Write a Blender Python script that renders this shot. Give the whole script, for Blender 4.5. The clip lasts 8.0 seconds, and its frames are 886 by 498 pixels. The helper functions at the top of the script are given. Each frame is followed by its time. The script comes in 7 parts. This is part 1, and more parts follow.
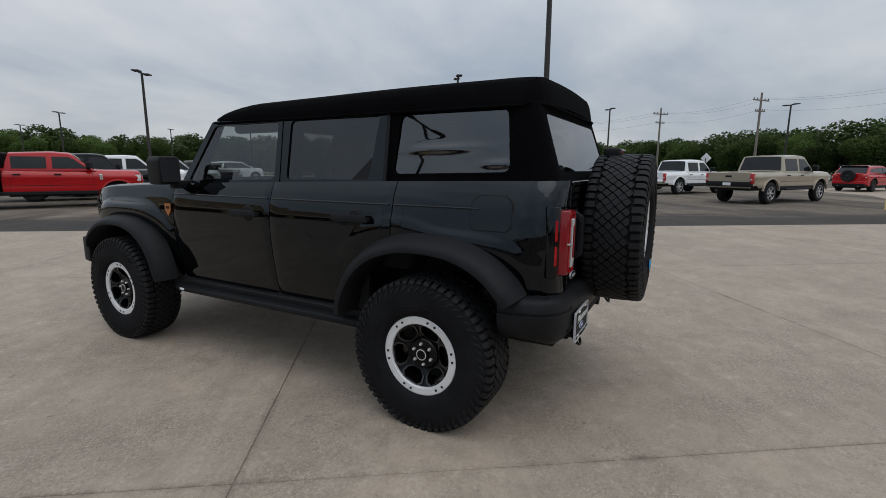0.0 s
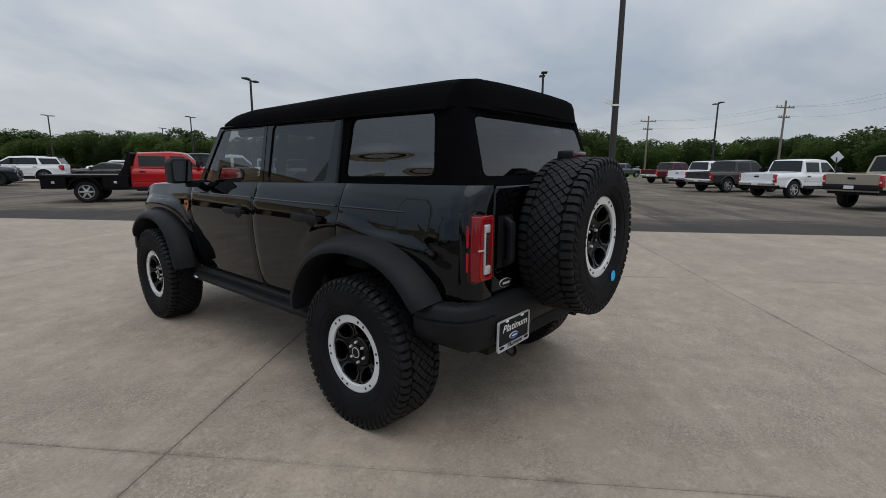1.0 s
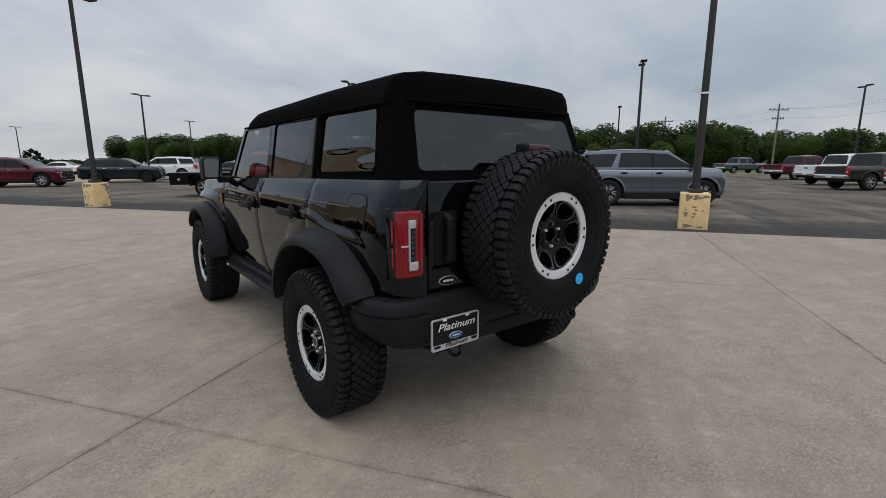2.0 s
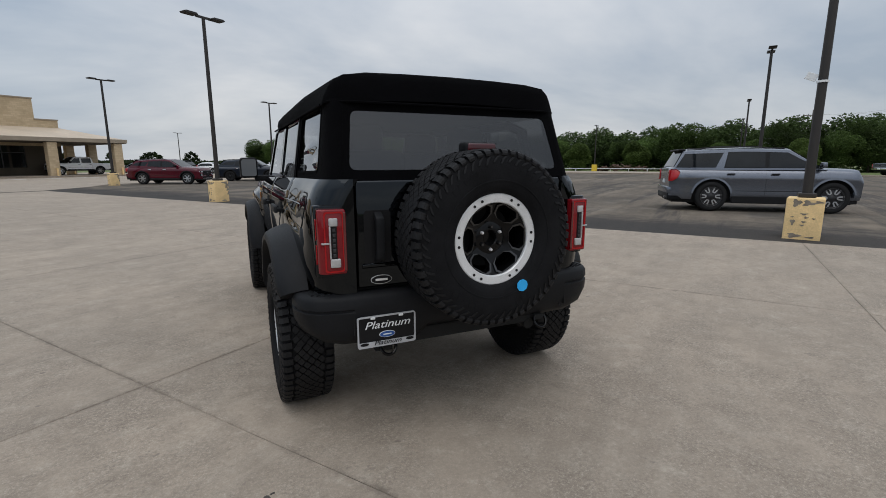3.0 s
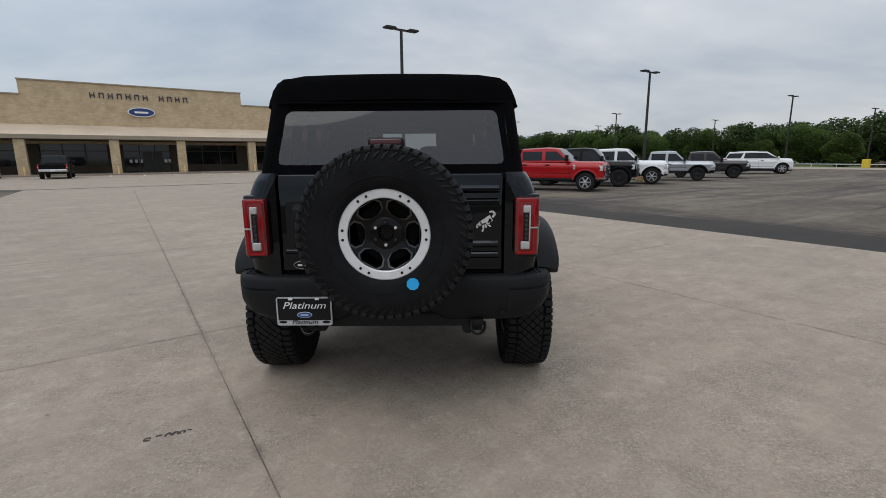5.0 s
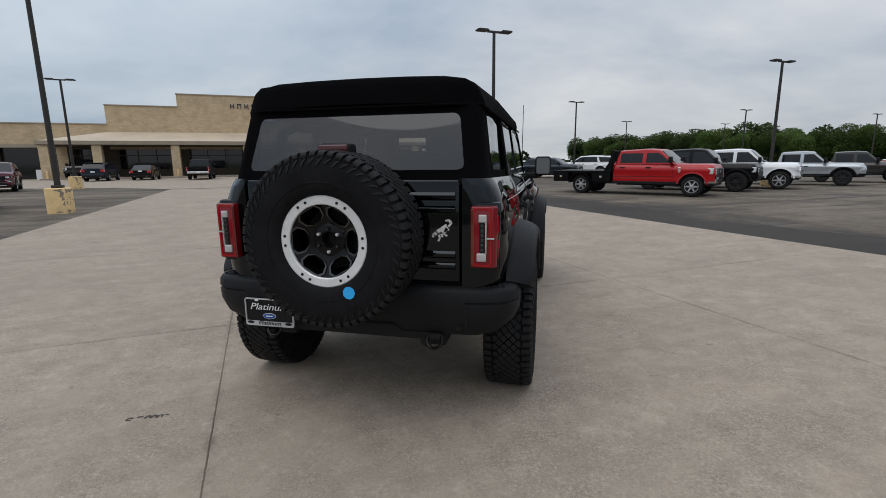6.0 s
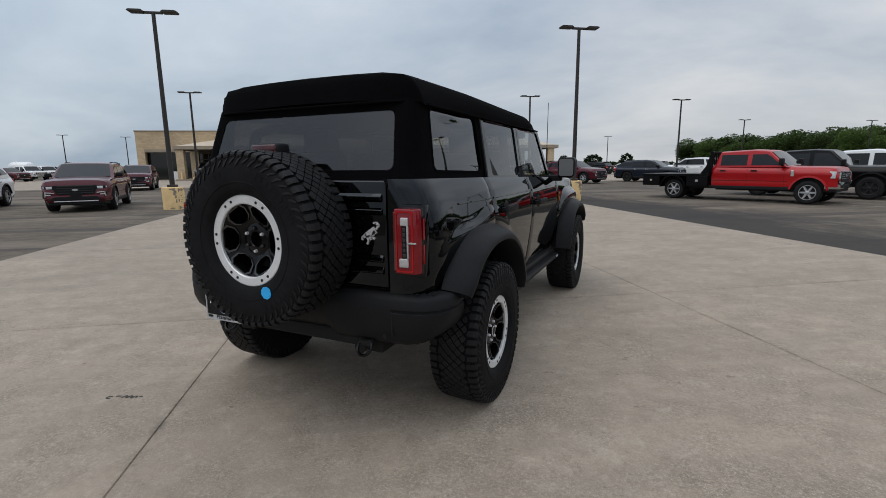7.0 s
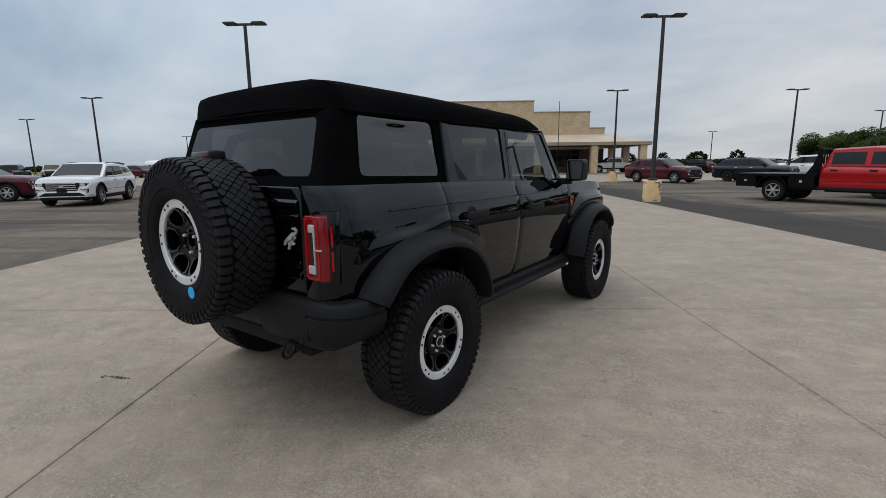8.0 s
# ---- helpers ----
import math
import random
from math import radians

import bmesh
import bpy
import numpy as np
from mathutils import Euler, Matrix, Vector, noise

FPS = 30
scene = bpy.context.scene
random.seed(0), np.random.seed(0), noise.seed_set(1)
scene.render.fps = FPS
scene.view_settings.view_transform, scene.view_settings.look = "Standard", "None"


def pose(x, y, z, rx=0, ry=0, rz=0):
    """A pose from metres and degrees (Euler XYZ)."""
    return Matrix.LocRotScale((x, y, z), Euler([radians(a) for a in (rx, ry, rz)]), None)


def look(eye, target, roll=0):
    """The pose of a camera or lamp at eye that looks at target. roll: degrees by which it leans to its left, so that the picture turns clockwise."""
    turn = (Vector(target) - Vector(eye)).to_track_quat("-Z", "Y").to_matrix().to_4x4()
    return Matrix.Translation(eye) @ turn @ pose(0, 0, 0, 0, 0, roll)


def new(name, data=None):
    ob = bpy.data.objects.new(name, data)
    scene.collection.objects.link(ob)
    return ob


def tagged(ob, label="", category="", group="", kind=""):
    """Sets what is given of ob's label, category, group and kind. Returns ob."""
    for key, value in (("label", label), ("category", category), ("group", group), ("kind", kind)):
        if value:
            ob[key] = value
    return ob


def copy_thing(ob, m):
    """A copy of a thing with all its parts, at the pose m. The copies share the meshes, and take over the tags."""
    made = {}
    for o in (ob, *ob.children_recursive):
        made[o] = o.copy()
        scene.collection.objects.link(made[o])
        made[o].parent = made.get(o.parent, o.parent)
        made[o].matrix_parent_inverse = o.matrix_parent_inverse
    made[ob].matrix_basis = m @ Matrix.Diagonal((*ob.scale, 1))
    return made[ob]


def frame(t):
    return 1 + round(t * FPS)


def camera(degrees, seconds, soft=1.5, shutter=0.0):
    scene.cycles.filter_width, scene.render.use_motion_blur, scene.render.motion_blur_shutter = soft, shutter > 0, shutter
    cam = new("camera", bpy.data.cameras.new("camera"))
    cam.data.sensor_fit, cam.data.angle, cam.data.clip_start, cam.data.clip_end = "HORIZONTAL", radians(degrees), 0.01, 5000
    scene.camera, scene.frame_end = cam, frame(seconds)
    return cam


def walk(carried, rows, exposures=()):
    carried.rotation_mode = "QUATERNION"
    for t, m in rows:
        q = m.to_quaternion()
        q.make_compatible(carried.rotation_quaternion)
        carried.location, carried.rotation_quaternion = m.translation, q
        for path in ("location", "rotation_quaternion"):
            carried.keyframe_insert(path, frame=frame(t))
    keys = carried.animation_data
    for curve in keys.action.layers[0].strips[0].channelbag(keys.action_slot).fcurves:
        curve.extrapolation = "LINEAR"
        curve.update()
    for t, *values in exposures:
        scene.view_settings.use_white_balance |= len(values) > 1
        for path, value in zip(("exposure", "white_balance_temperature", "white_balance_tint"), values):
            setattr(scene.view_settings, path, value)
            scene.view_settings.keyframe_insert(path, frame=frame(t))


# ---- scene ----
cam = camera(87.0, 8.0, 0.9)
PATH = [
    (0, (-3.038, -1.265, 1.449), (-1.305, -0.329, 1.103), 0.3),
    (0.5, (-2.803, -1.579, 1.463), (-1.161, -0.492, 1.112), 0.3),
    (1, (-2.557, -1.987, 1.48), (-1.046, -0.726, 1.126), 0.5),
    (1.5, (-2.278, -2.249, 1.456), (-0.901, -0.844, 1.098), 0.4),
    (1.7, (-2.154, -2.36, 1.479), (-0.841, -0.896, 1.115), 0.2),
    (2.8, (-1.352, -2.897, 1.444), (-0.45, -1.15, 1.077), -0.1),
    (3, (-1.197, -2.967, 1.468), (-0.372, -1.182, 1.101), -0.1),
    (3.5, (-0.849, -3.125, 1.462), (-0.21, -1.267, 1.089), -0.1),
    (4, (-0.445, -3.275, 1.452), (-0.027, -1.358, 1.065), -0.2),
    (4.5, (-0.077, -3.28, 1.459), (0.135, -1.329, 1.075), -0.2),
    (4.7, (0.068, -3.289, 1.46), (0.193, -1.33, 1.077), -0.3),
    (5.8, (0.944, -3.136, 1.46), (0.573, -1.205, 1.091), -0.5),
    (6, (1.089, -3.063, 1.471), (0.636, -1.149, 1.102), -0.6),
    (6.5, (1.468, -2.91, 1.463), (0.83, -1.049, 1.102), -0.6),
    (7, (1.842, -2.659, 1.448), (1.009, -0.876, 1.095), -0.6),
    (7.5, (2.143, -2.398, 1.483), (1.153, -0.697, 1.131), -0.6),
    (8, (2.536, -2.161, 1.483), (1.385, -0.565, 1.124), -0.6),
]
walk(cam, [(t, look(eye, target, roll)) for t, eye, target, roll in PATH], [(0.0, -0.08), (1.5, -0.06), (3.0, -0.01), (4.0, 0.0), (8.0, 0.0)])

# ---- world and sun ----
world = bpy.data.worlds.new("overcast_sky")
scene.world = world
world.use_nodes = True
wn, wl = world.node_tree.nodes, world.node_tree.links
wn.clear()
SUN_EL, SUN_AZ = radians(62), radians(215)      # azimuth from +y towards +x


def node(nodes, kind, **values):
    n = nodes.new(kind)
    for key, value in values.items():
        n.inputs[key].default_value = value
    return n


sky = wn.new("ShaderNodeTexSky")
sky.sky_type, sky.sun_disc, sky.sun_elevation, sky.sun_rotation = "NISHITA", False, SUN_EL, SUN_AZ
sky.air_density, sky.dust_density = 1.0, 2.0
sky_dim = node(wn, "ShaderNodeMix")
sky_dim.data_type, sky_dim.blend_type = "RGBA", "MULTIPLY"
sky_dim.inputs[0].default_value = 1.0
sky_dim.inputs[7].default_value = (0.10, 0.10, 0.10, 1)
wl.new(sky.outputs[0], sky_dim.inputs[6])
coords = wn.new("ShaderNodeTexCoord")
sep = wn.new("ShaderNodeSeparateXYZ")
wl.new(coords.outputs["Generated"], sep.inputs[0])
# cloud deck: the direction laid on to a plane overhead
up = wn.new("ShaderNodeMath")
up.operation = "MAXIMUM"
up.inputs[1].default_value = 0.0
wl.new(sep.outputs[2], up.inputs[0])
lift = wn.new("ShaderNodeMath")
lift.operation = "ADD"
lift.inputs[1].default_value = 0.27
wl.new(up.outputs[0], lift.inputs[0])
flat = []
for axis in (0, 1):
    d = wn.new("ShaderNodeMath")
    d.operation = "DIVIDE"
    wl.new(sep.outputs[axis], d.inputs[0])
    wl.new(lift.outputs[0], d.inputs[1])
    flat.append(d)
deck = wn.new("ShaderNodeCombineXYZ")
wl.new(flat[0].outputs[0], deck.inputs[0])
wl.new(flat[1].outputs[0], deck.inputs[1])
stretch = wn.new("ShaderNodeMapping")
stretch.inputs["Rotation"].default_value = (0, 0, radians(25))
stretch.inputs["Scale"].default_value = (0.72, 1.0, 1)
wl.new(deck.outputs[0], stretch.inputs[0])
puff = node(wn, "ShaderNodeTexNoise", Scale=1.05, Detail=6.0, Roughness=0.54, Distortion=0.25)
wl.new(stretch.outputs[0], puff.inputs["Vector"])
tone = wn.new("ShaderNodeValToRGB")
tone.color_ramp.elements[0].position, tone.color_ramp.elements[0].color = 0.34, (0.41, 0.468, 0.545, 1)
tone.color_ramp.elements[1].position, tone.color_ramp.elements[1].color = 0.67, (0.74, 0.75, 0.765, 1)
wl.new(puff.outputs["Fac"], tone.inputs[0])
veil = wn.new("ShaderNodeMix")
veil.data_type = "RGBA"
veil.inputs[0].default_value = 0.88
wl.new(sky_dim.outputs[2], veil.inputs[6])
wl.new(tone.outputs[0], veil.inputs[7])
back = node(wn, "ShaderNodeBackground", Strength=1.0)
# an overcast sky is brighter overhead than at the horizon
rise = wn.new("ShaderNodeMath")
rise.operation = "POWER"
rise.inputs[1].default_value = 1.5
wl.new(up.outputs[0], rise.inputs[0])
gain = wn.new("ShaderNodeMath")
gain.operation = "MULTIPLY_ADD"
gain.inputs[1].default_value, gain.inputs[2].default_value = 1.18, 0.93
wl.new(rise.outputs[0], gain.inputs[0])
wl.new(gain.outputs[0], back.inputs["Strength"])
# thinner, bluer cloud towards one side
side = wn.new("ShaderNodeVectorMath")
side.operation = "DOT_PRODUCT"
side.inputs[1].default_value = (-0.96, 0.25, 0.0)
wl.new(coords.outputs["Generated"], side.inputs[0])
part_ = node(wn, "ShaderNodeMapRange")
part_.inputs[1].default_value, part_.inputs[2].default_value, part_.inputs[4].default_value = 0.25, 1.0, 0.42
wl.new(side.outputs["Value"], part_.inputs[0])
blue = wn.new("ShaderNodeMix")
blue.data_type, blue.blend_type = "RGBA", "MULTIPLY"
blue.inputs[7].default_value = (0.60, 0.82, 1.0, 1)
wl.new(part_.outputs[0], blue.inputs[0])
wl.new(veil.outputs[2], blue.inputs[6])
other = wn.new("ShaderNodeVectorMath")
other.operation = "DOT_PRODUCT"
other.inputs[1].default_value = (0.90, -0.43, 0.0)
wl.new(coords.outputs["Generated"], other.inputs[0])
grey = node(wn, "ShaderNodeMapRange")
grey.inputs[1].default_value, grey.inputs[2].default_value, grey.inputs[4].default_value = 0.35, 1.0, 0.35
wl.new(other.outputs["Value"], grey.inputs[0])
dull = wn.new("ShaderNodeMix")
dull.data_type, dull.blend_type = "RGBA", "MULTIPLY"
dull.inputs[7].default_value = (0.74, 0.80, 0.85, 1)
wl.new(grey.outputs[0], dull.inputs[0])
wl.new(blue.outputs[2], dull.inputs[6])
wl.new(dull.outputs[2], back.inputs["Color"])
wl.new(back.outputs[0], wn.new("ShaderNodeOutputWorld").inputs["Surface"])

sun = new("sun", bpy.data.lights.new("sun", "SUN"))
sun.data.energy, sun.data.angle, sun.data.color = 0.5, radians(50), (1.0, 0.95, 0.88)
sun.matrix_world = look((0, 0, 40), (-math.sin(SUN_AZ) * math.cos(SUN_EL) * 40, -math.cos(SUN_AZ) * math.cos(SUN_EL) * 40, 40 - math.sin(SUN_EL) * 40))
scene.view_settings.exposure = 0.0

# ---- materials ----


def material(name, base, rough=0.5, metal=0.0, vary=0.0, scale=8.0, grain=0.0, bump=0.0, bump_scale=60.0, coat=0.0, spec=0.5, each=0.0, tint=None):
    """A surface with two scales of variation in colour (vary, grain), fine relief, and a difference from object to object (each)."""
    m = bpy.data.materials.new(name)
    m.use_nodes = True
    n, l = m.node_tree.nodes, m.node_tree.links
    b = n["Principled BSDF"]
    b.inputs["Base Color"].default_value = (*base, 1)
    b.inputs["Roughness"].default_value, b.inputs["Metallic"].default_value = rough, metal
    b.inputs["Specular IOR Level"].default_value = spec
    if coat:
        b.inputs["Coat Weight"].default_value, b.inputs["Coat Roughness"].default_value = coat, 0.03
    tc = n.new("ShaderNodeTexCoord")
    last = None
    if vary or grain or each:
        value = n.new("ShaderNodeMath")
        value.operation = "ADD"
        value.inputs[0].default_value = value.inputs[1].default_value = 0.0
        total = None
        for amount, size, detail in ((vary, scale, 4.0), (grain, scale * 14, 3.0)):
            if not amount:
                continue
            t = node(n, "ShaderNodeTexNoise", Scale=size, Detail=detail, Roughness=0.6)
            l.new(tc.outputs["Object"], t.inputs["Vector"])
            r = node(n, "ShaderNodeMapRange")
            r.inputs[1].default_value, r.inputs[2].default_value = 0.3, 0.7
            r.inputs[3].default_value, r.inputs[4].default_value = -amount, amount
            l.new(t.outputs["Fac"], r.inputs[0])
            if total:
                add = n.new("ShaderNodeMath")
                add.operation = "ADD"
                l.new(total, add.inputs[0])
                l.new(r.outputs[0], add.inputs[1])
                total = add.outputs[0]
            else:
                total = r.outputs[0]
        if each:
            info = n.new("ShaderNodeObjectInfo")
            r = node(n, "ShaderNodeMapRange")
            r.inputs[3].default_value, r.inputs[4].default_value = -each, each
            l.new(info.outputs["Random"], r.inputs[0])
            if total:
                add = n.new("ShaderNodeMath")
                add.operation = "ADD"
                l.new(total, add.inputs[0])
                l.new(r.outputs[0], add.inputs[1])
                total = add.outputs[0]
            else:
                total = r.outputs[0]
        one = n.new("ShaderNodeMath")
        one.operation = "ADD"
        one.inputs[1].default_value = 1.0
        l.new(total, one.inputs[0])
        mix = n.new("ShaderNodeVectorMath")
        mix.operation = "SCALE"
        mix.inputs[0].default_value = base
        l.new(one.outputs[0], mix.inputs["Scale"])
        last = mix.outputs[0]
        if tint:
            t = node(n, "ShaderNodeTexNoise", Scale=scale * 0.37, Detail=5.0, Roughness=0.65)
            l.new(tc.outputs["Object"], t.inputs["Vector"])
            r = node(n, "ShaderNodeMapRange")
            r.inputs[1].default_value, r.inputs[2].default_value = 0.52, 0.68
            l.new(t.outputs["Fac"], r.inputs[0])
            tm = n.new("ShaderNodeMix")
            tm.data_type = "RGBA"
            l.new(r.outputs[0], tm.inputs[0])
            l.new(last, tm.inputs[6])
            tm.inputs[7].default_value = (*tint, 1)
            last = tm.outputs[2]
        l.new(last, b.inputs["Base Color"])
    if bump:
        t = node(n, "ShaderNodeTexNoise", Scale=bump_scale, Detail=4.0, Roughness=0.6)
        l.new(tc.outputs["Object"], t.inputs["Vector"])
        k = node(n, "ShaderNodeBump", Strength=bump, Distance=0.01)
        l.new(t.outputs["Fac"], k.inputs["Height"])
        l.new(k.outputs[0], b.inputs["Normal"])
    return m


def glass(name, clear, tint=(0.95, 1.0, 0.98), f0=0.04):
    """Tinted window glass: lets part of the light straight through and mirrors the rest, more at a slant."""
    m = bpy.data.materials.new(name)
    m.use_nodes = True
    n, l = m.node_tree.nodes, m.node_tree.links
    n.clear()
    out, mix = n.new("ShaderNodeOutputMaterial"), n.new("ShaderNodeMixShader")
    see = node(n, "ShaderNodeBsdfTransparent", Color=(*(clear * c for c in tint), 1))
    shine = node(n, "ShaderNodeBsdfGlossy", Color=(0.95, 0.97, 1.0, 1), Roughness=0.015)
    slant = node(n, "ShaderNodeLayerWeight", Blend=0.5)
    steep = n.new("ShaderNodeMath")
    steep.operation = "POWER"
    steep.inputs[1].default_value = 5.0
    l.new(slant.outputs["Facing"], steep.inputs[0])
    gloss = n.new("ShaderNodeMath")
    gloss.operation = "MULTIPLY_ADD"
    gloss.inputs[1].default_value, gloss.inputs[2].default_value = 1 - f0, f0
    l.new(steep.outputs[0], gloss.inputs[0])
    l.new(gloss.outputs[0], mix.inputs[0])
    l.new(see.outputs[0], mix.inputs[1])
    l.new(shine.outputs[0], mix.inputs[2])
    l.new(mix.outputs[0], out.inputs["Surface"])
    return m


def concrete_material():
    m = material("broom_finished_concrete", (0.390, 0.320, 0.250), 0.85, vary=0.10, scale=0.5, grain=0.05, bump=0.25, bump_scale=90, each=0.03)
    n, l = m.node_tree.nodes, m.node_tree.links
    b = n["Principled BSDF"]
    tc = n.new("ShaderNodeNewGeometry")
    src = b.inputs["Base Color"].links[0].from_socket
    pos = tc.outputs["Position"]

    def noise(size, lo, hi, most, detail=7.0, rough=0.75, least=0.0, squash=None):
        t = node(n, "ShaderNodeTexNoise", Scale=size, Detail=detail, Roughness=rough)
        if squash:
            turn, mp = n.new("ShaderNodeMapping"), n.new("ShaderNodeMapping")
            turn.inputs["Rotation"].default_value = (0, 0, radians(-34.47))
            mp.inputs["Scale"].default_value = (*squash, 1)
            l.new(pos, turn.inputs[0])
            l.new(turn.outputs[0], mp.inputs[0])
            l.new(mp.outputs[0], t.inputs["Vector"])
        else:
            l.new(pos, t.inputs["Vector"])
        r = node(n, "ShaderNodeMapRange")
        r.inputs[1].default_value, r.inputs[2].default_value, r.inputs[3].default_value, r.inputs[4].default_value = lo, hi, least, most
        l.new(t.outputs["Fac"], r.inputs[0])
        return r.outputs[0]

    def times(p, q):
        k = n.new("ShaderNodeMath")
        k.operation = "MULTIPLY"
        l.new(p, k.inputs[0])
        l.new(q, k.inputs[1])
        return k.outputs[0]

    def blend(fac, colour):
        x = n.new("ShaderNodeMix")
        x.data_type = "RGBA"
        l.new(fac, x.inputs[0])
        l.new(src, x.inputs[6])
        x.inputs[7].default_value = (*colour, 1)
        return x.outputs[2]

    # broad dull areas, soft brown stains, pale worn skin, trowel streaks along the drive
    src = blend(noise(0.22, 0.45, 0.65, 0.45, 6.0, 0.6), (0.28, 0.238, 0.19))
    src = blend(noise(1.1, 0.47, 0.66, 0.52, 10.0, 0.78), (0.235, 0.193, 0.151))
    src = blend(noise(1.7, 0.54, 0.72, 0.45), (0.48, 0.42, 0.345))
    src = blend(noise(1.2, 0.47, 0.66, 0.42, 9.0, 0.75, squash=(0.32, 2.2)), (0.220, 0.185, 0.147))
    src = blend(noise(2.0, 0.52, 0.70, 0.40, 9.0, 0.75, squash=(0.35, 2.0)), (0.49, 0.425, 0.345))
    # hand-sized blotches, dull and pale
    src = blend(noise(4.5, 0.47, 0.62, 0.50, 10.0, 0.8), (0.262, 0.215, 0.168))
    src = blend(noise(6.5, 0.53, 0.66, 0.45, 9.0, 0.8), (0.52, 0.455, 0.372))
    # worn patches of fine grit, fading in and out over half a metre
    patch = noise(1.3, 0.42, 0.66, 1.0, 7.0, 0.75, 0.25)
    pits = noise(40.0, 0.42, 0.62, 0.95, 9.0, 0.9)
    src = blend(times(patch, pits), (0.125, 0.101, 0.078))
    src = blend(times(patch, noise(60.0, 0.51, 0.65, 0.85, 7.0, 0.88)), (0.66, 0.59, 0.50))
    src = blend(times(patch, noise(11.0, 0.47, 0.66, 0.75, 10.0, 0.85)), (0.185, 0.153, 0.121))
    src = blend(noise(7.0, 0.68, 0.735, 0.55, 3.0, 0.6), (0.12, 0.10, 0.085))
    # finger-sized dark scuffs and crumbs gathered in loose drifts
    drift = noise(0.9, 0.44, 0.62, 1.0, 6.0, 0.7)
    src = blend(times(drift, noise(27.0, 0.53, 0.66, 0.55, 8.0, 0.85)), (0.150, 0.122, 0.094))
    src = blend(times(drift, noise(19.0, 0.57, 0.70, 0.40, 8.0, 0.85)), (0.60, 0.53, 0.44))
    # grime along the slab edges
    g = n.new("ShaderNodeTexCoord")
    axes = n.new("ShaderNodeSeparateXYZ")
    l.new(g.outputs["Generated"], axes.inputs[0])
    far = None
    for i in (0, 1):
        k = n.new("ShaderNodeMath")
        k.operation = "PINGPONG"
        k.inputs[1].default_value = 0.5
        l.new(axes.outputs[i], k.inputs[0])
        if far is None:
            far = k.outputs[0]
        else:
            m2 = n.new("ShaderNodeMath")
            m2.operation = "MINIMUM"
            l.new(far, m2.inputs[0])
            l.new(k.outputs[0], m2.inputs[1])
            far = m2.outputs[0]
    rim_w = n.new("ShaderNodeMapRange")
    rim_w.inputs[1].default_value, rim_w.inputs[2].default_value, rim_w.inputs[3].default_value, rim_w.inputs[4].default_value = 0.0, 0.0085, 1.0, 0.0
    l.new(far, rim_w.inputs[0])
    src = blend(times(rim_w.outputs[0], times(noise(5.0, 0.40, 0.64, 0.95, 8.0, 0.8), noise(0.45, 0.42, 0.60, 1.0, 3.0, 0.6, 0.12))), (0.15, 0.122, 0.097))
    l.new(src, b.inputs["Base Color"])
    # the pits are real hollows
    rough = node(n, "ShaderNodeBump", Strength=0.30, Distance=0.003)
    rough.invert = True
    l.new(times(patch, pits), rough.inputs["Height"])
    if b.inputs["Normal"].links:
        l.new(b.inputs["Normal"].links[0].from_socket, rough.inputs["Normal"])
    l.new(rough.outputs[0], b.inputs["Normal"])
    return m


def stone_material():
    m = bpy.data.materials.new("tan_limestone_blocks")
    m.use_nodes = True
    n, l = m.node_tree.nodes, m.node_tree.links
    b = n["Principled BSDF"]
    b.inputs["Roughness"].default_value = 0.9
    tc = n.new("ShaderNodeTexCoord")
    s = n.new("ShaderNodeSeparateXYZ")
    l.new(tc.outputs["Object"], s.inputs[0])
    add = n.new("ShaderNodeMath")
    add.operation = "ADD"
    l.new(s.outputs[0], add.inputs[0])
    l.new(s.outputs[1], add.inputs[1])
    c = n.new("ShaderNodeCombineXYZ")
    l.new(add.outputs[0], c.inputs[0])
    l.new(s.outputs[2], c.inputs[1])
    k = n.new("ShaderNodeTexBrick")
    k.inputs["Color1"].default_value, k.inputs["Color2"].default_value = (0.475, 0.365, 0.232, 1), (0.575, 0.455, 0.30, 1)
    k.inputs["Mortar"].default_value = (0.45, 0.35, 0.23, 1)
    k.inputs["Scale"].default_value, k.inputs["Mortar Size"].default_value = 1.0, 0.012
    k.inputs["Brick Width"].default_value, k.inputs["Row Height"].default_value = 0.42, 0.19
    l.new(c.outputs[0], k.inputs["Vector"])
    t = node(n, "ShaderNodeTexNoise", Scale=0.8, Detail=6.0, Roughness=0.7)
    l.new(tc.outputs["Object"], t.inputs["Vector"])
    r = node(n, "ShaderNodeMapRange")
    r.inputs[1].default_value, r.inputs[2].default_value, r.inputs[4].default_value = 0.46, 0.66, 0.75
    l.new(t.outputs["Fac"], r.inputs[0])
    x = n.new("ShaderNodeMix")
    x.data_type = "RGBA"
    l.new(r.outputs[0], x.inputs[0])
    l.new(k.outputs["Color"], x.inputs[6])
    x.inputs[7].default_value = (0.39, 0.30, 0.19, 1)
    l.new(x.outputs[2], b.inputs["Base Color"])
    return m


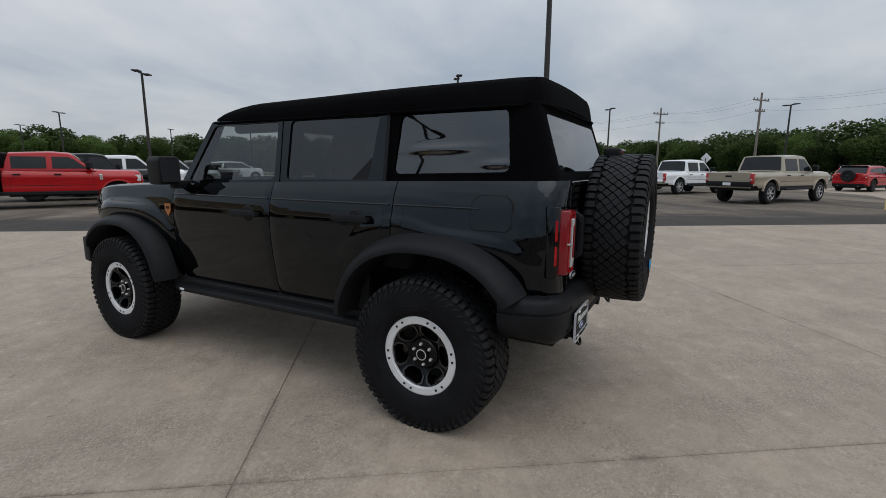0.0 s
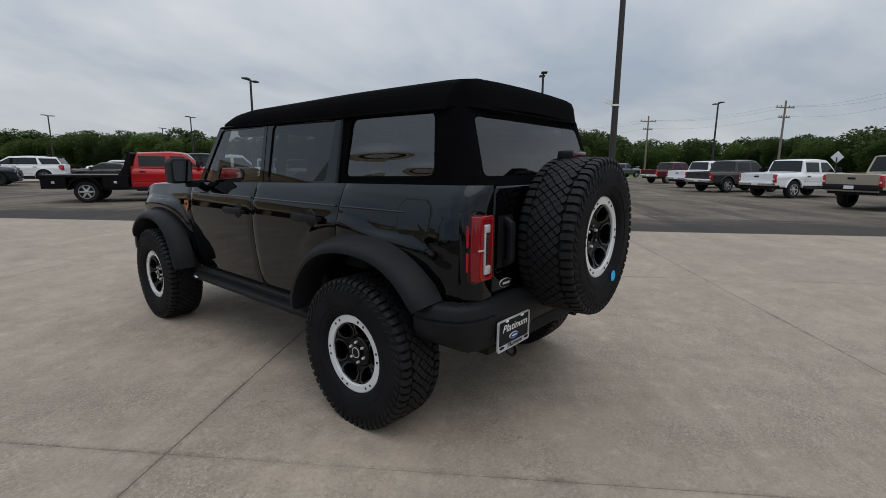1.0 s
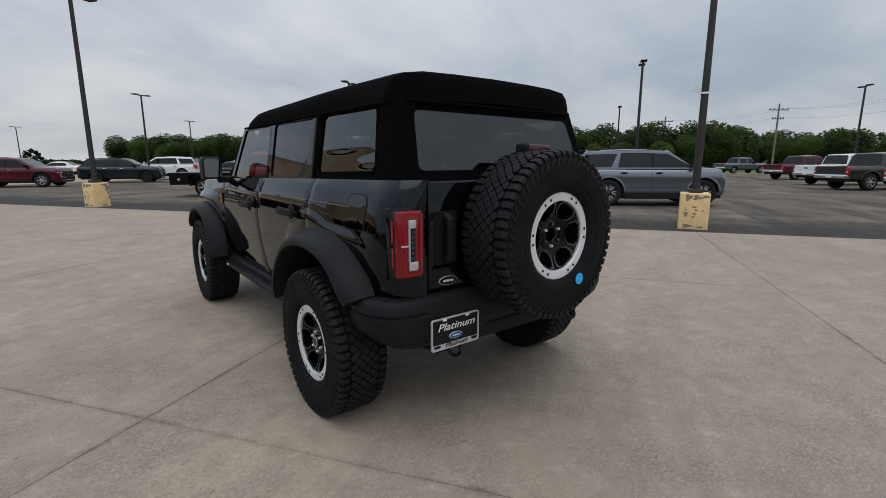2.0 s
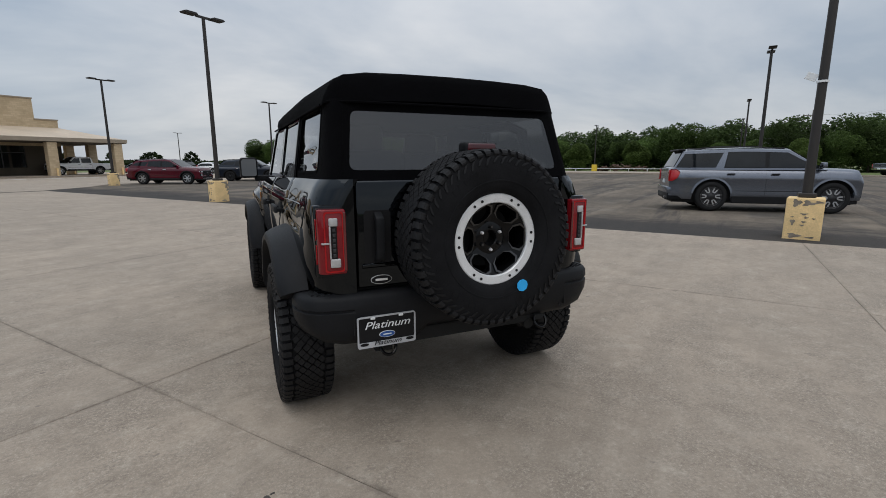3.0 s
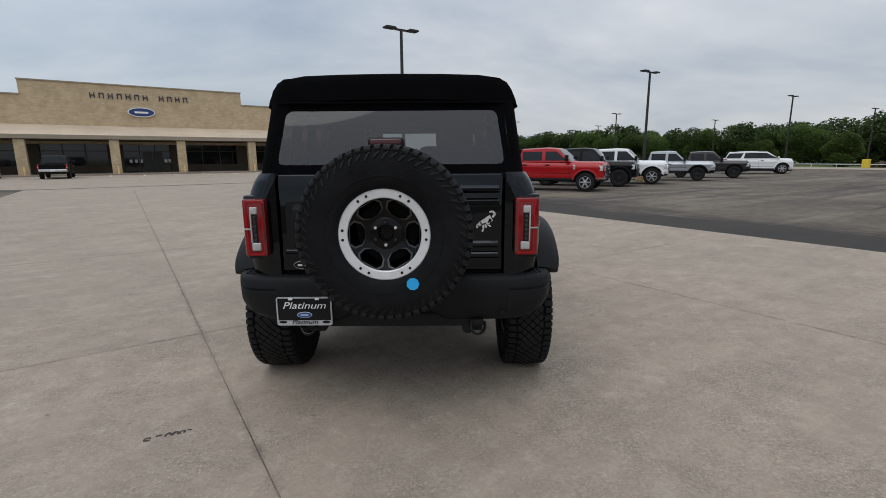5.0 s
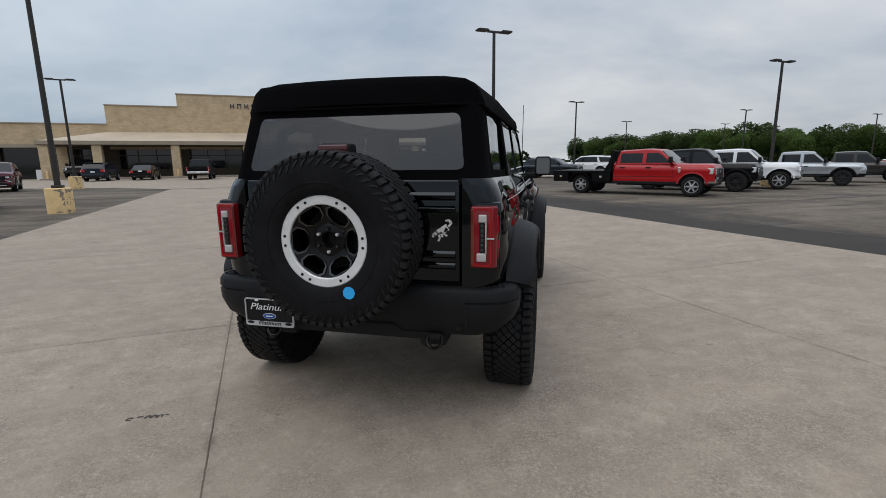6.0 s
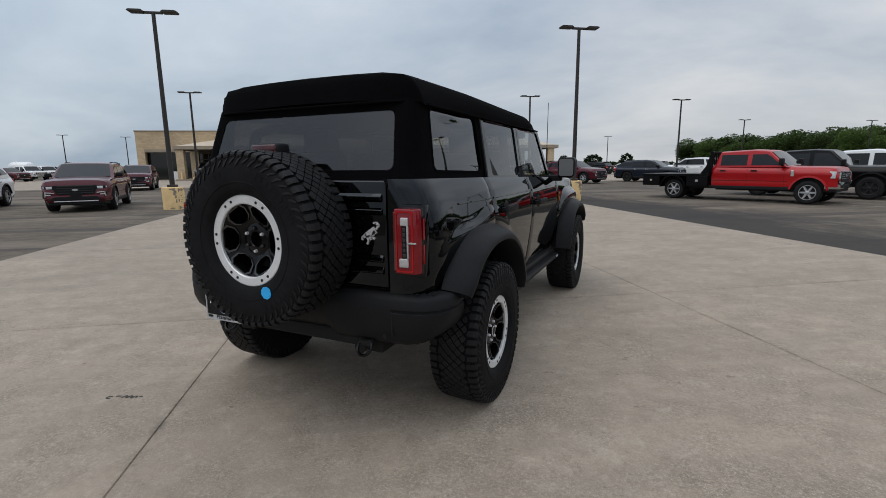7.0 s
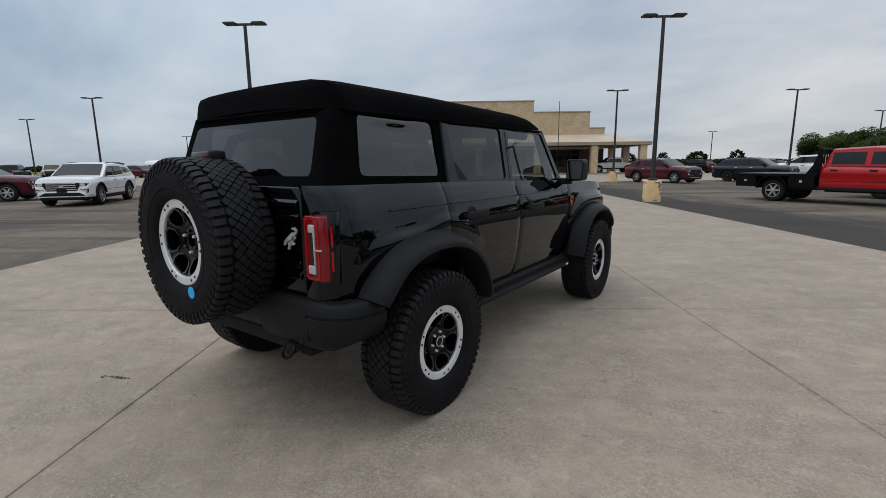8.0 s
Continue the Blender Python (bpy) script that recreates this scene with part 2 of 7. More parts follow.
CONCRETE = concrete_material()
def asphalt_material():
    m = material("weathered_asphalt", (0.128, 0.108, 0.087), 0.9, vary=0.18, scale=0.25, grain=0.2, bump=0.4, bump_scale=70, spec=0.15)
    n, l = m.node_tree.nodes, m.node_tree.links
    b = n["Principled BSDF"]
    tc = n.new("ShaderNodeTexCoord")
    src = b.inputs["Base Color"].links[0].from_socket
    # tan dust in long streaks, dark oil and sealer, fine stones
    for scale, size, lo, hi, colour, amount in (((0.16, 1.0, 1), 0.55, 0.49, 0.62, (0.215, 0.178, 0.138, 1), 0.85), ((0.7, 0.7, 1), 0.6, 0.52, 0.66, (0.185, 0.165, 0.14, 1), 0.75), ((0.06, 0.8, 1), 0.9, 0.53, 0.60, (0.055, 0.05, 0.048, 1), 0.7), ((0.5, 0.5, 1), 0.4, 0.50, 0.62, (0.055, 0.050, 0.046, 1), 0.65), ((1, 1, 1), 40.0, 0.55, 0.70, (0.20, 0.18, 0.16, 1), 0.35)):
        mp = n.new("ShaderNodeMapping")
        mp.inputs["Scale"].default_value = scale
        l.new(tc.outputs["Object"], mp.inputs[0])
        t = node(n, "ShaderNodeTexNoise", Scale=size, Detail=7.0, Roughness=0.68)
        l.new(mp.outputs[0], t.inputs["Vector"])
        r = node(n, "ShaderNodeMapRange")
        r.inputs[1].default_value, r.inputs[2].default_value, r.inputs[4].default_value = lo, hi, amount
        l.new(t.outputs["Fac"], r.inputs[0])
        x = n.new("ShaderNodeMix")
        x.data_type = "RGBA"
        l.new(r.outputs[0], x.inputs[0])
        l.new(src, x.inputs[6])
        x.inputs[7].default_value = colour
        src = x.outputs[2]
    # dark sealer along the edge of the drive, with a ragged border
    cut_ = n.new("ShaderNodeSeparateXYZ")
    l.new(tc.outputs["Object"], cut_.inputs[0])
    mp = n.new("ShaderNodeMapping")
    mp.inputs["Scale"].default_value = (1.0, 0.22, 1)
    l.new(tc.outputs["Object"], mp.inputs[0])
    t = node(n, "ShaderNodeTexNoise", Scale=0.7, Detail=9.0, Roughness=0.75)
    l.new(mp.outputs[0], t.inputs["Vector"])
    rag = n.new("ShaderNodeMath")
    rag.operation = "MULTIPLY_ADD"
    rag.inputs[1].default_value = 7.0
    l.new(t.outputs["Fac"], rag.inputs[0])
    l.new(cut_.outputs[0], rag.inputs[2])
    r = node(n, "ShaderNodeMapRange")
    r.inputs[1].default_value, r.inputs[2].default_value, r.inputs[3].default_value, r.inputs[4].default_value = 13.2, 14.6, 0.85, 0.0
    l.new(rag.outputs[0], r.inputs[0])
    side_ = n.new("ShaderNodeMath")
    side_.operation = "GREATER_THAN"
    side_.inputs[1].default_value = 0.0
    l.new(cut_.outputs[0], side_.inputs[0])
    both = n.new("ShaderNodeMath")
    both.operation = "MULTIPLY"
    l.new(r.outputs[0], both.inputs[0])
    l.new(side_.outputs[0], both.inputs[1])
    x = n.new("ShaderNodeMix")
    x.data_type = "RGBA"
    l.new(both.outputs[0], x.inputs[0])
    l.new(src, x.inputs[6])
    x.inputs[7].default_value = (0.040, 0.038, 0.037, 1)
    src = x.outputs[2]
    l.new(src, b.inputs["Base Color"])
    return m


ASPHALT = asphalt_material()
GRASS = material("rough_grass", (0.10, 0.13, 0.035), 0.95, vary=0.35, scale=0.15, grain=0.3, bump=0.5, bump_scale=4, tint=(0.17, 0.15, 0.07))
TAR = material("dried_tar", (0.055, 0.048, 0.042), 0.8, vary=0.3, scale=20)
JOINT = material("joint_filler", (0.20, 0.166, 0.132), 0.9, vary=0.7, scale=0.6, grain=0.35)
STONE = stone_material()
COPING = material("tan_metal_coping", (0.30, 0.25, 0.19), 0.6, vary=0.1, scale=1)
CANOPY = material("tan_metal_roofing", (0.50, 0.41, 0.31), 0.6, vary=0.12, scale=0.4, grain=0.06)
# darkened colour: the shade under the canopy is put into wall and soffit
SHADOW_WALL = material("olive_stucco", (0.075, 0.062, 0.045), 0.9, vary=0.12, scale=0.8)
SHOP_GLASS = material("dark_shop_glass", (0.008, 0.009, 0.011), 0.05, vary=0.3, scale=0.5)
FRAME_DARK = material("dark_window_frame", (0.03, 0.03, 0.03), 0.5, vary=0.1, scale=3)
LETTER = material("dark_sign_letters", (0.022, 0.028, 0.055), 0.4, vary=0.1, scale=3)
SIGN_BLUE = material("blue_sign_enamel", (0.02, 0.045, 0.16), 0.35, vary=0.06, scale=3)
SIGN_WHITE = material("white_sign_enamel", (0.75, 0.77, 0.78), 0.4, vary=0.04, scale=3)
BRONZE = material("bronze_painted_steel", (0.021, 0.0175, 0.0155), 0.55, vary=0.15, scale=3, grain=0.1)
YELLOW = material("peeling_yellow_paint", (0.80, 0.575, 0.285), 0.75, vary=0.12, scale=3.0, grain=0.10, bump=0.3, bump_scale=25, tint=(0.60, 0.43, 0.22))
MARKER = material("bright_yellow_paint", (0.70, 0.50, 0.04), 0.6, vary=0.12, scale=4)
BARE = material("bare_concrete_chips", (0.23, 0.195, 0.155), 0.9, vary=0.35, scale=9, bump=0.4, bump_scale=40)
UPOLE = material("grey_timber_pole", (0.19, 0.165, 0.14), 0.9, vary=0.2, scale=2, grain=0.2)
CABLE = material("black_cable", (0.02, 0.02, 0.02), 0.6)
BARK = material("grey_brown_bark", (0.09, 0.075, 0.055), 0.95, vary=0.3, scale=4, grain=0.2)
LOGS = material("red_brown_brushwood", (0.085, 0.050, 0.035), 0.95, vary=0.35, scale=3)


def leaf_material(name, base):
    m = material(name, base, 0.75, vary=0.40, scale=0.35, each=0.50)
    n, l = m.node_tree.nodes, m.node_tree.links
    b = n["Principled BSDF"]
    g = n.new("ShaderNodeNewGeometry")
    r = node(n, "ShaderNodeMapRange")
    r.inputs[3].default_value, r.inputs[4].default_value = 0.72, 1.3
    l.new(g.outputs["Random Per Island"], r.inputs[0])
    x = n.new("ShaderNodeVectorMath")
    x.operation = "SCALE"
    l.new(b.inputs["Base Color"].links[0].from_socket, x.inputs[0])
    l.new(r.outputs[0], x.inputs["Scale"])
    l.new(x.outputs[0], b.inputs["Base Color"])
    b.inputs["Specular IOR Level"].default_value = 0.15
    out = next(q for q in n if q.type == "OUTPUT_MATERIAL")
    through_ = n.new("ShaderNodeBsdfTranslucent")
    mixed = n.new("ShaderNodeMixShader")
    mixed.inputs[0].default_value = 0.4
    l.new(x.outputs[0], through_.inputs["Color"])
    l.new(b.outputs[0], mixed.inputs[1])
    l.new(through_.outputs[0], mixed.inputs[2])
    l.new(mixed.outputs[0], out.inputs["Surface"])
    return m


LEAF = leaf_material("oak_leaves", (0.068, 0.106, 0.029))
LEAF_LIGHT = leaf_material("young_leaves", (0.105, 0.155, 0.040))
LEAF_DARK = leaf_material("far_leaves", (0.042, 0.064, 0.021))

# ---- mesh helpers ----


def part(name, bm, mat, parent=None, label="", smooth=False):
    me = bpy.data.meshes.new(name)
    bm.normal_update()
    bm.to_mesh(me)
    bm.free()
    for m in mat if isinstance(mat, (list, tuple)) else [mat]:
        me.materials.append(m)
    if smooth:
        me.shade_smooth()
        me.set_sharp_from_angle(angle=radians(smooth if smooth is not True else 38))
    ob = new(name, me)
    ob.parent = parent
    return tagged(ob, label)


def thing(name, m, label, category, group="", kind=""):
    ob = new(name)
    ob.empty_display_size = 0.2
    ob.matrix_world = m
    return tagged(ob, label, category, group, kind)


def rounded(bm, faces_or_verts, width, segments=2):
    edges = {e for v in faces_or_verts for e in v.link_edges}
    bmesh.ops.bevel(bm, geom=list(edges), offset=width, segments=segments, profile=0.5, affect="EDGES", clamp_overlap=True)


def box(x0, x1, y0, y1, z0, z1, bevel=0.0, bm=None, segments=2, m=None):
    bm = bm or bmesh.new()
    t = Matrix.LocRotScale(((x0 + x1) / 2, (y0 + y1) / 2, (z0 + z1) / 2), None, (abs(x1 - x0), abs(y1 - y0), abs(z1 - z0)))
    made = bmesh.ops.create_cube(bm, size=1, matrix=(m @ t) if m else t)["verts"]
    if bevel:
        rounded(bm, made, bevel, segments)
    return bm


def prism(points, a, b, axis="x", bevel=0.0, bm=None, segments=2):
    """A polygon of (p, q) pushed from a to b along an axis: x takes (y, z), y takes (x, z), z takes (x, y)."""
    bm = bm or bmesh.new()
    put = {"x": lambda p, q, s: (s, p, q), "y": lambda p, q, s: (p, s, q), "z": lambda p, q, s: (p, q, s)}[axis]
    low, high = ([bm.verts.new(put(p, q, s)) for p, q in points] for s in (a, b))
    faces = [bm.faces.new(low), bm.faces.new(high[::-1])]
    for i in range(len(points)):
        j = (i + 1) % len(points)
        faces.append(bm.faces.new((low[j], low[i], high[i], high[j])))
    bmesh.ops.recalc_face_normals(bm, faces=faces)
    if bevel:
        edges = {e for f in faces for e in f.edges}
        bmesh.ops.bevel(bm, geom=list(edges), offset=bevel, segments=segments, profile=0.5, affect="EDGES", clamp_overlap=True)
    return bm


def lathe(profile, segments, m=None, bm=None, closed=False):
    """(radius, along) pairs turned round the local x axis."""
    bm = bm or bmesh.new()
    m = m or Matrix()
    rings = []
    for r, s in profile:
        rings.append([bm.verts.new(m @ Vector((s, r * math.cos(2 * math.pi * i / segments), r * math.sin(2 * math.pi * i / segments)))) for i in range(segments)] if r > 1e-5 else [bm.verts.new(m @ Vector((s, 0, 0)))])
    pairs = list(zip(rings, rings[1:] + rings[:1])) if closed else list(zip(rings, rings[1:]))
    faces = []
    for a, b in pairs:
        for i in range(segments):
            j = (i + 1) % segments
            loop = [a[i % len(a)], a[j % len(a)], b[j % len(b)], b[i % len(b)]]
            loop = list(dict.fromkeys(loop))
            if len(loop) > 2:
                faces.append(bm.faces.new(loop))
    bmesh.ops.recalc_face_normals(bm, faces=faces)
    return bm


def rod(a, b, r, segments=10, r2=None, bm=None):
    bm = bm or bmesh.new()
    a, b = Vector(a), Vector(b)
    d = b - a
    m = Matrix.Translation((a + b) / 2) @ d.to_track_quat("Z", "Y").to_matrix().to_4x4()
    bmesh.ops.create_cone(bm, cap_ends=True, segments=segments, radius1=r, radius2=r if r2 is None else r2, depth=d.length, matrix=m)
    return bm


def tube(points, r, segments=8, bm=None, closed=False):
    """A round bar along points."""
    bm = bm or bmesh.new()
    pts = [Vector(p) for p in points]
    rings, n = [], len(pts)
    side = None
    for i, p in enumerate(pts):
        d = (pts[(i + 1) % n] - pts[i - 1]) if closed or 0 < i < n - 1 else (pts[1] - pts[0] if i == 0 else pts[-1] - pts[-2])
        d.normalize()
        if side is None:
            side = d.orthogonal().normalized()
        side = (side - d * side.dot(d)).normalized()
        up_ = d.cross(side)
        rings.append([bm.verts.new(p + r * (math.cos(2 * math.pi * k / segments) * side + math.sin(2 * math.pi * k / segments) * up_)) for k in range(segments)])
    for i in range(n if closed else n - 1):
        a, b = rings[i], rings[(i + 1) % n]
        for k in range(segments):
            j = (k + 1) % segments
            bm.faces.new((a[k], a[j], b[j], b[k]))
    if not closed:
        bm.faces.new(rings[0][::-1])
        bm.faces.new(rings[-1])
    bmesh.ops.recalc_face_normals(bm, faces=bm.faces[:])
    return bm


def grid(points, bm=None, flip=False, depth=0.0):
    """A sheet through rows of points. depth: thickness behind it, along the given vector or the sheet's normal."""
    bm = bm or bmesh.new()
    rows = [[bm.verts.new(p) for p in row] for row in points]
    faces = []
    for a, b in zip(rows, rows[1:]):
        for i in range(len(a) - 1):
            loop = (a[i], a[i + 1], b[i + 1], b[i])
            faces.append(bm.faces.new(loop[::-1] if flip else loop))
    if depth:
        edge = rows[0] + [r[-1] for r in rows[1:-1]] + rows[-1][::-1] + [r[0] for r in rows[-2:0:-1]]
        bm.normal_update()
        back_rows = {v: bm.verts.new(v.co - v.normal * depth) for v in edge}
        for i, v in enumerate(edge):
            w = edge[(i + 1) % len(edge)]
            loop = (v, back_rows[v], back_rows[w], w)
            bm.faces.new(loop if flip else loop[::-1])
    return bm


def rounded_rect(w, h, r, n=5):
    pts = []
    for cx, cy, a0 in ((w / 2 - r, h / 2 - r, 0), (-w / 2 + r, h / 2 - r, 90), (-w / 2 + r, -h / 2 + r, 180), (w / 2 - r, -h / 2 + r, 270)):
        for i in range(n + 1):
            a = radians(a0 + 90 * i / n)
            pts.append((cx + r * math.cos(a), cy + r * math.sin(a)))
    return pts


# ---- ground: u runs along the concrete drive, v across it ----
DRIVE = pose(0, 0, 0, 0, 0, 34.47)             # local x is v, local y is u


def sheet(name, points, z, mat, label, category, step=0.0):
    bm = bmesh.new()
    bm.faces.new([bm.verts.new((x, y, z)) for x, y in points])
    ob = part(name, bm, mat)
    ob.matrix_world = DRIVE
    return tagged(ob, label, category, kind="structure")


sheet("ground", [(-2500, -2500), (2500, -2500), (2500, 2500), (-2500, 2500)], -0.06, GRASS, "rough green and straw-coloured grass reaching the horizon", "ground")
sheet("parking_lot", [(-130, -70), (57, -70), (57, 64), (-130, 110)], -0.012, ASPHALT, "weathered brown-grey asphalt parking lot with stains", "asphalt")


sheet("concrete_lot", [(9.0, -17.0), (20.5, -26.0), (30, -28), (30, -60), (9.0, -60)], -0.008, CONCRETE, "pale concrete area beside the asphalt", "pavement")
LANES = (-5.84, -1.19, 3.20, 7.92)
CROSS = [1.43 + 4.55 * i for i in range(-9, 7)]
pavement = thing("pavement", DRIVE, "tan-grey concrete drive of large slabs with sawn joints", "pavement", kind="structure")
bed = box(-5.84, 7.92, CROSS[0], CROSS[-1] + 0.05, -0.2, -0.006)
part("joint_bed", bed, JOINT, pavement)


def slab_mesh(w, d):
    bm = box(-w / 2, w / 2, -d / 2, d / 2, -0.16, 0.0)
    top = [e for e in bm.edges if all(abs(v.co.z) < 1e-6 for v in e.verts)]
    bmesh.ops.bevel(bm, geom=top, offset=0.004, segments=1, affect="EDGES")
    me = bpy.data.meshes.new("slab")
    bm.to_mesh(me)
    bm.free()
    me.materials.append(CONCRETE)
    return me


for v0, v1 in zip(LANES, LANES[1:]):
    me = slab_mesh(v1 - v0 - 0.006, 4.545)
    for u0 in CROSS[:-1]:
        s = new("slab", me)
        s.parent = pavement
        s.location = ((v0 + v1) / 2, u0 + 2.275, 0)
# apron in front of the building
apron = thing("apron", DRIVE, "pale concrete apron in front of the stone building", "pavement", kind="structure")
part("joint_bed", box(-46, 60, 34.5, 80, -0.2, -0.02), JOINT, apron)
me = slab_mesh(7.575, 6.495)
for i in range(14):
    for j in range(7):
        s = new("slab", me)
        s.parent = apron
        s.location = (-42.2 + 7.58 * i, 37.75 + 6.5 * j, 0)
for pts, lab in ((((7.92, 29.3), (7.92, 34.6), (13.5, 34.6), (11.2, 31.8)), "curved"), (((-5.84, 29.3), (-9.5, 33), (-12.5, 34.6), (-5.84, 34.6)), "curved"), (((-5.84, 29.3), (-5.84, 34.6), (7.92, 34.6), (7.92, 29.3)), "joining")):
    ob = part("concrete_panel", prism(pts, -0.16, -0.002, "z"), CONCRETE)
    ob.matrix_world = DRIVE
    tagged(ob, lab + " concrete panel between the drive and the apron", "pavement", kind="structure")
# kerb, path and low rail along the far side of the lot
kerb = part("kerb", box(57, 57.25, -70, 64, -0.1, 0.14, 0.02), CONCRETE)
kerb.matrix_world = DRIVE
tagged(kerb, "pale concrete kerb at the edge of the asphalt", "kerb", kind="structure")
path = part("path", box(57.25, 68.0, -12, 64, -0.1, 0.10), CONCRETE)
path.matrix_world = DRIVE
tagged(path, "pale concrete path behind the kerb", "pavement", kind="structure")

# tar marks scrawled on the slab
marks = bmesh.new()
random.seed(3)
strokes = [[(-0.095 + 0.017 * math.cos(a), -0.012 + 0.014 * math.sin(a)) for a in np.linspace(0.4, 5.6, 9)], [(-0.060, 0.004), (-0.045, 0.010), (-0.030, 0.008)]]
for k in (0.000, 0.034, 0.066):
    strokes.append([(k - 0.012, -0.014), (k - 0.008, 0.010), (k + 0.006, 0.018), (k + 0.014, 0.006), (k + 0.013, -0.008)])
strokes.append([(0.092, 0.012), (0.102, 0.016), (0.112, 0.010)])
for line in strokes:
    for (x0, y0), (x1, y1) in zip(line, line[1:]):
        d = Vector((y0 - y1, x1 - x0)).normalized() * random.uniform(0.0035, 0.007)
        prism([(x0 - d.x, y0 - d.y), (x1 - d.x * 0.8, y1 - d.y * 0.8), (x1 + d.x, y1 + d.y), (x0 + d.x * 0.8, y0 + d.y * 0.8)], 0.0, random.uniform(0.0018, 0.0028), "z", bm=marks)
ob = part("tar_mark", marks, TAR)
ob.matrix_world = pose(-1.205, -1.00, 0.001, 0, 0, 20)
tagged(ob, "row of small black tar marks on the concrete", "stain", kind="stuff")

# ---- lamp posts ----


def lamp_post(m, high=6.7, base=True, half=0.27, label="tall dark bronze twin-head lot light on a yellow block"):
    p = thing("street_lamp", m, label, "street lamp", "lot lights")
    z0 = 0.78 if base else 0.0
    if base:
        b = part("base", box(-half, half, -half, half, -0.05, 0.78, 0.025, segments=2), YELLOW, p, "peeling yellow painted concrete block")
        chips = bmesh.new()
        random.seed(int(abs(m.translation.x * 31 + m.translation.y * 17)))
        worn = (((0.20, 0.62, 0.09, 0.14), (0.22, 0.46, 0.06, 0.10), (0.13, 0.71, 0.15, 0.06), (0.24, 0.30, 0.045, 0.09), (0.08, 0.04, 0.13, 0.035)),
                ((-0.13, 0.69, 0.095, 0.095), (0.05, 0.685, 0.13, 0.065), (0.21, 0.71, 0.10, 0.035), (-0.16, 0.32, 0.055, 0.075), (0.0, 0.48, 0.08, 0.024), (0.04, 0.415, 0.045, 0.026),
                 (0.01, 0.33, 0.055, 0.026), (-0.01, 0.265, 0.055, 0.022), (-0.12, 0.06, 0.14, 0.06), (0.13, 0.04, 0.10, 0.022), (-0.17, 0.42, 0.035, 0.014), (0.16, 0.40, 0.04, 0.018)))
        for side in range(4):
            turn = pose(0, 0, 0, 0, 0, 90 * side)
            for i, (cx, cz, w, h) in enumerate(worn[side % 2]):
                ring = []
                for a in np.linspace(0, 2 * math.pi, 27)[:-1]:
                    k = random.uniform(0.72, 1.0) * (0.8 + 0.25 * math.sin(3 * a + cx * 40))
                    x = min(max(cx + w * k * math.cos(a), -half + 0.012), half - 0.012)
                    z = min(max(cz + h * k * math.sin(a), 0.0), 0.765)
                    ring.append(Vector((x, -half - 0.0012 - 0.0005 * i, z)))
                chips.faces.new([chips.verts.new(turn @ q) for q in ring])
        tagged(part("bare_patch", chips, BARE, b, "bare concrete where the paint has peeled"), kind="stuff")
        b.rotation_euler = (0, 0, radians(-8))
        part("base_plate", box(-0.14, 0.14, -0.14, 0.14, 0.78, 0.87, 0.02), BRONZE, p)
    part("pole", rod((0, 0, z0), (0, 0, high - 0.1), 0.085, 10, 0.06), BRONZE, p, smooth=True)
    part("cross_arm", box(-0.30, 0.30, -0.035, 0.035, high - 0.16, high - 0.08, 0.01), BRONZE, p)
    for s in (-1, 1):
        head = prism([(0.26, -0.02), (0.34, 0.03), (0.70, 0.03), (0.78, 0.0), (0.74, -0.05), (0.30, -0.05)], -0.16, 0.16, "y", 0.012)
        bmesh.ops.transform(head, matrix=pose(0, 0, high - 0.08, 0, 0, 0 if s > 0 else 180), verts=head.verts)
        part("lamp_head", head, BRONZE, p)
    return p


first = lamp_post(DRIVE @ pose(0, 0, 0))
wide = lamp_post(Matrix.Translation((9.0, 2.31, 0)) @ DRIVE, half=0.295)
POSTS = [(9.0, 2.31), (-1.45, 17.0), (-7.8, 34.1), (-14.0, 8.5), (-28.3, 20.6), (-40.0, 12.1), (22.5, 11.6), (2.85, 42.3), (19.6, -7.7)]
FAR_POSTS = [(-63.7, 13.8), (-79.5, 47.3), (-82, 39.4), (40.1, 23.8), (30.8, 39.5), (21.1, 55.4), (10.6, 67.3), (48.6, 51.3), (39.3, 66.5), (26.0, 77.5), (42.0, 6.2), (45.3, -7.4), (57.7, 35.7), (-8.2, 94.5)]
first.matrix_world = Matrix.Translation((*POSTS[1], 0)) @ DRIVE
for x, y in POSTS[2:] + FAR_POSTS:
    copy_thing(first, Matrix.Translation((x, y, 0)) @ DRIVE)
lamp_post(Matrix.Translation((12.1, 25.0, 0)) @ DRIVE, 6.35)
banner = thing("post_bracket", Matrix.Translation((*POSTS[0], 2.9)) @ pose(0, 0, 0, 0, 0, 120), "small white bracket and plate strapped to the lamp post", "bracket")
part("plate", box(0.12, 0.30, -0.01, 0.01, -0.03, 0.10, 0.004, m=pose(0, 0, 0, 0, -25, 0)), SIGN_WHITE, banner)
part("strap", lathe([(0.092, -0.02), (0.096, -0.02), (0.096, 0.02), (0.092, 0.02)], 16, pose(0, 0, 0.02, 0, 90, 0), closed=True), SIGN_WHITE, banner)

# ---- utility poles and wires ----


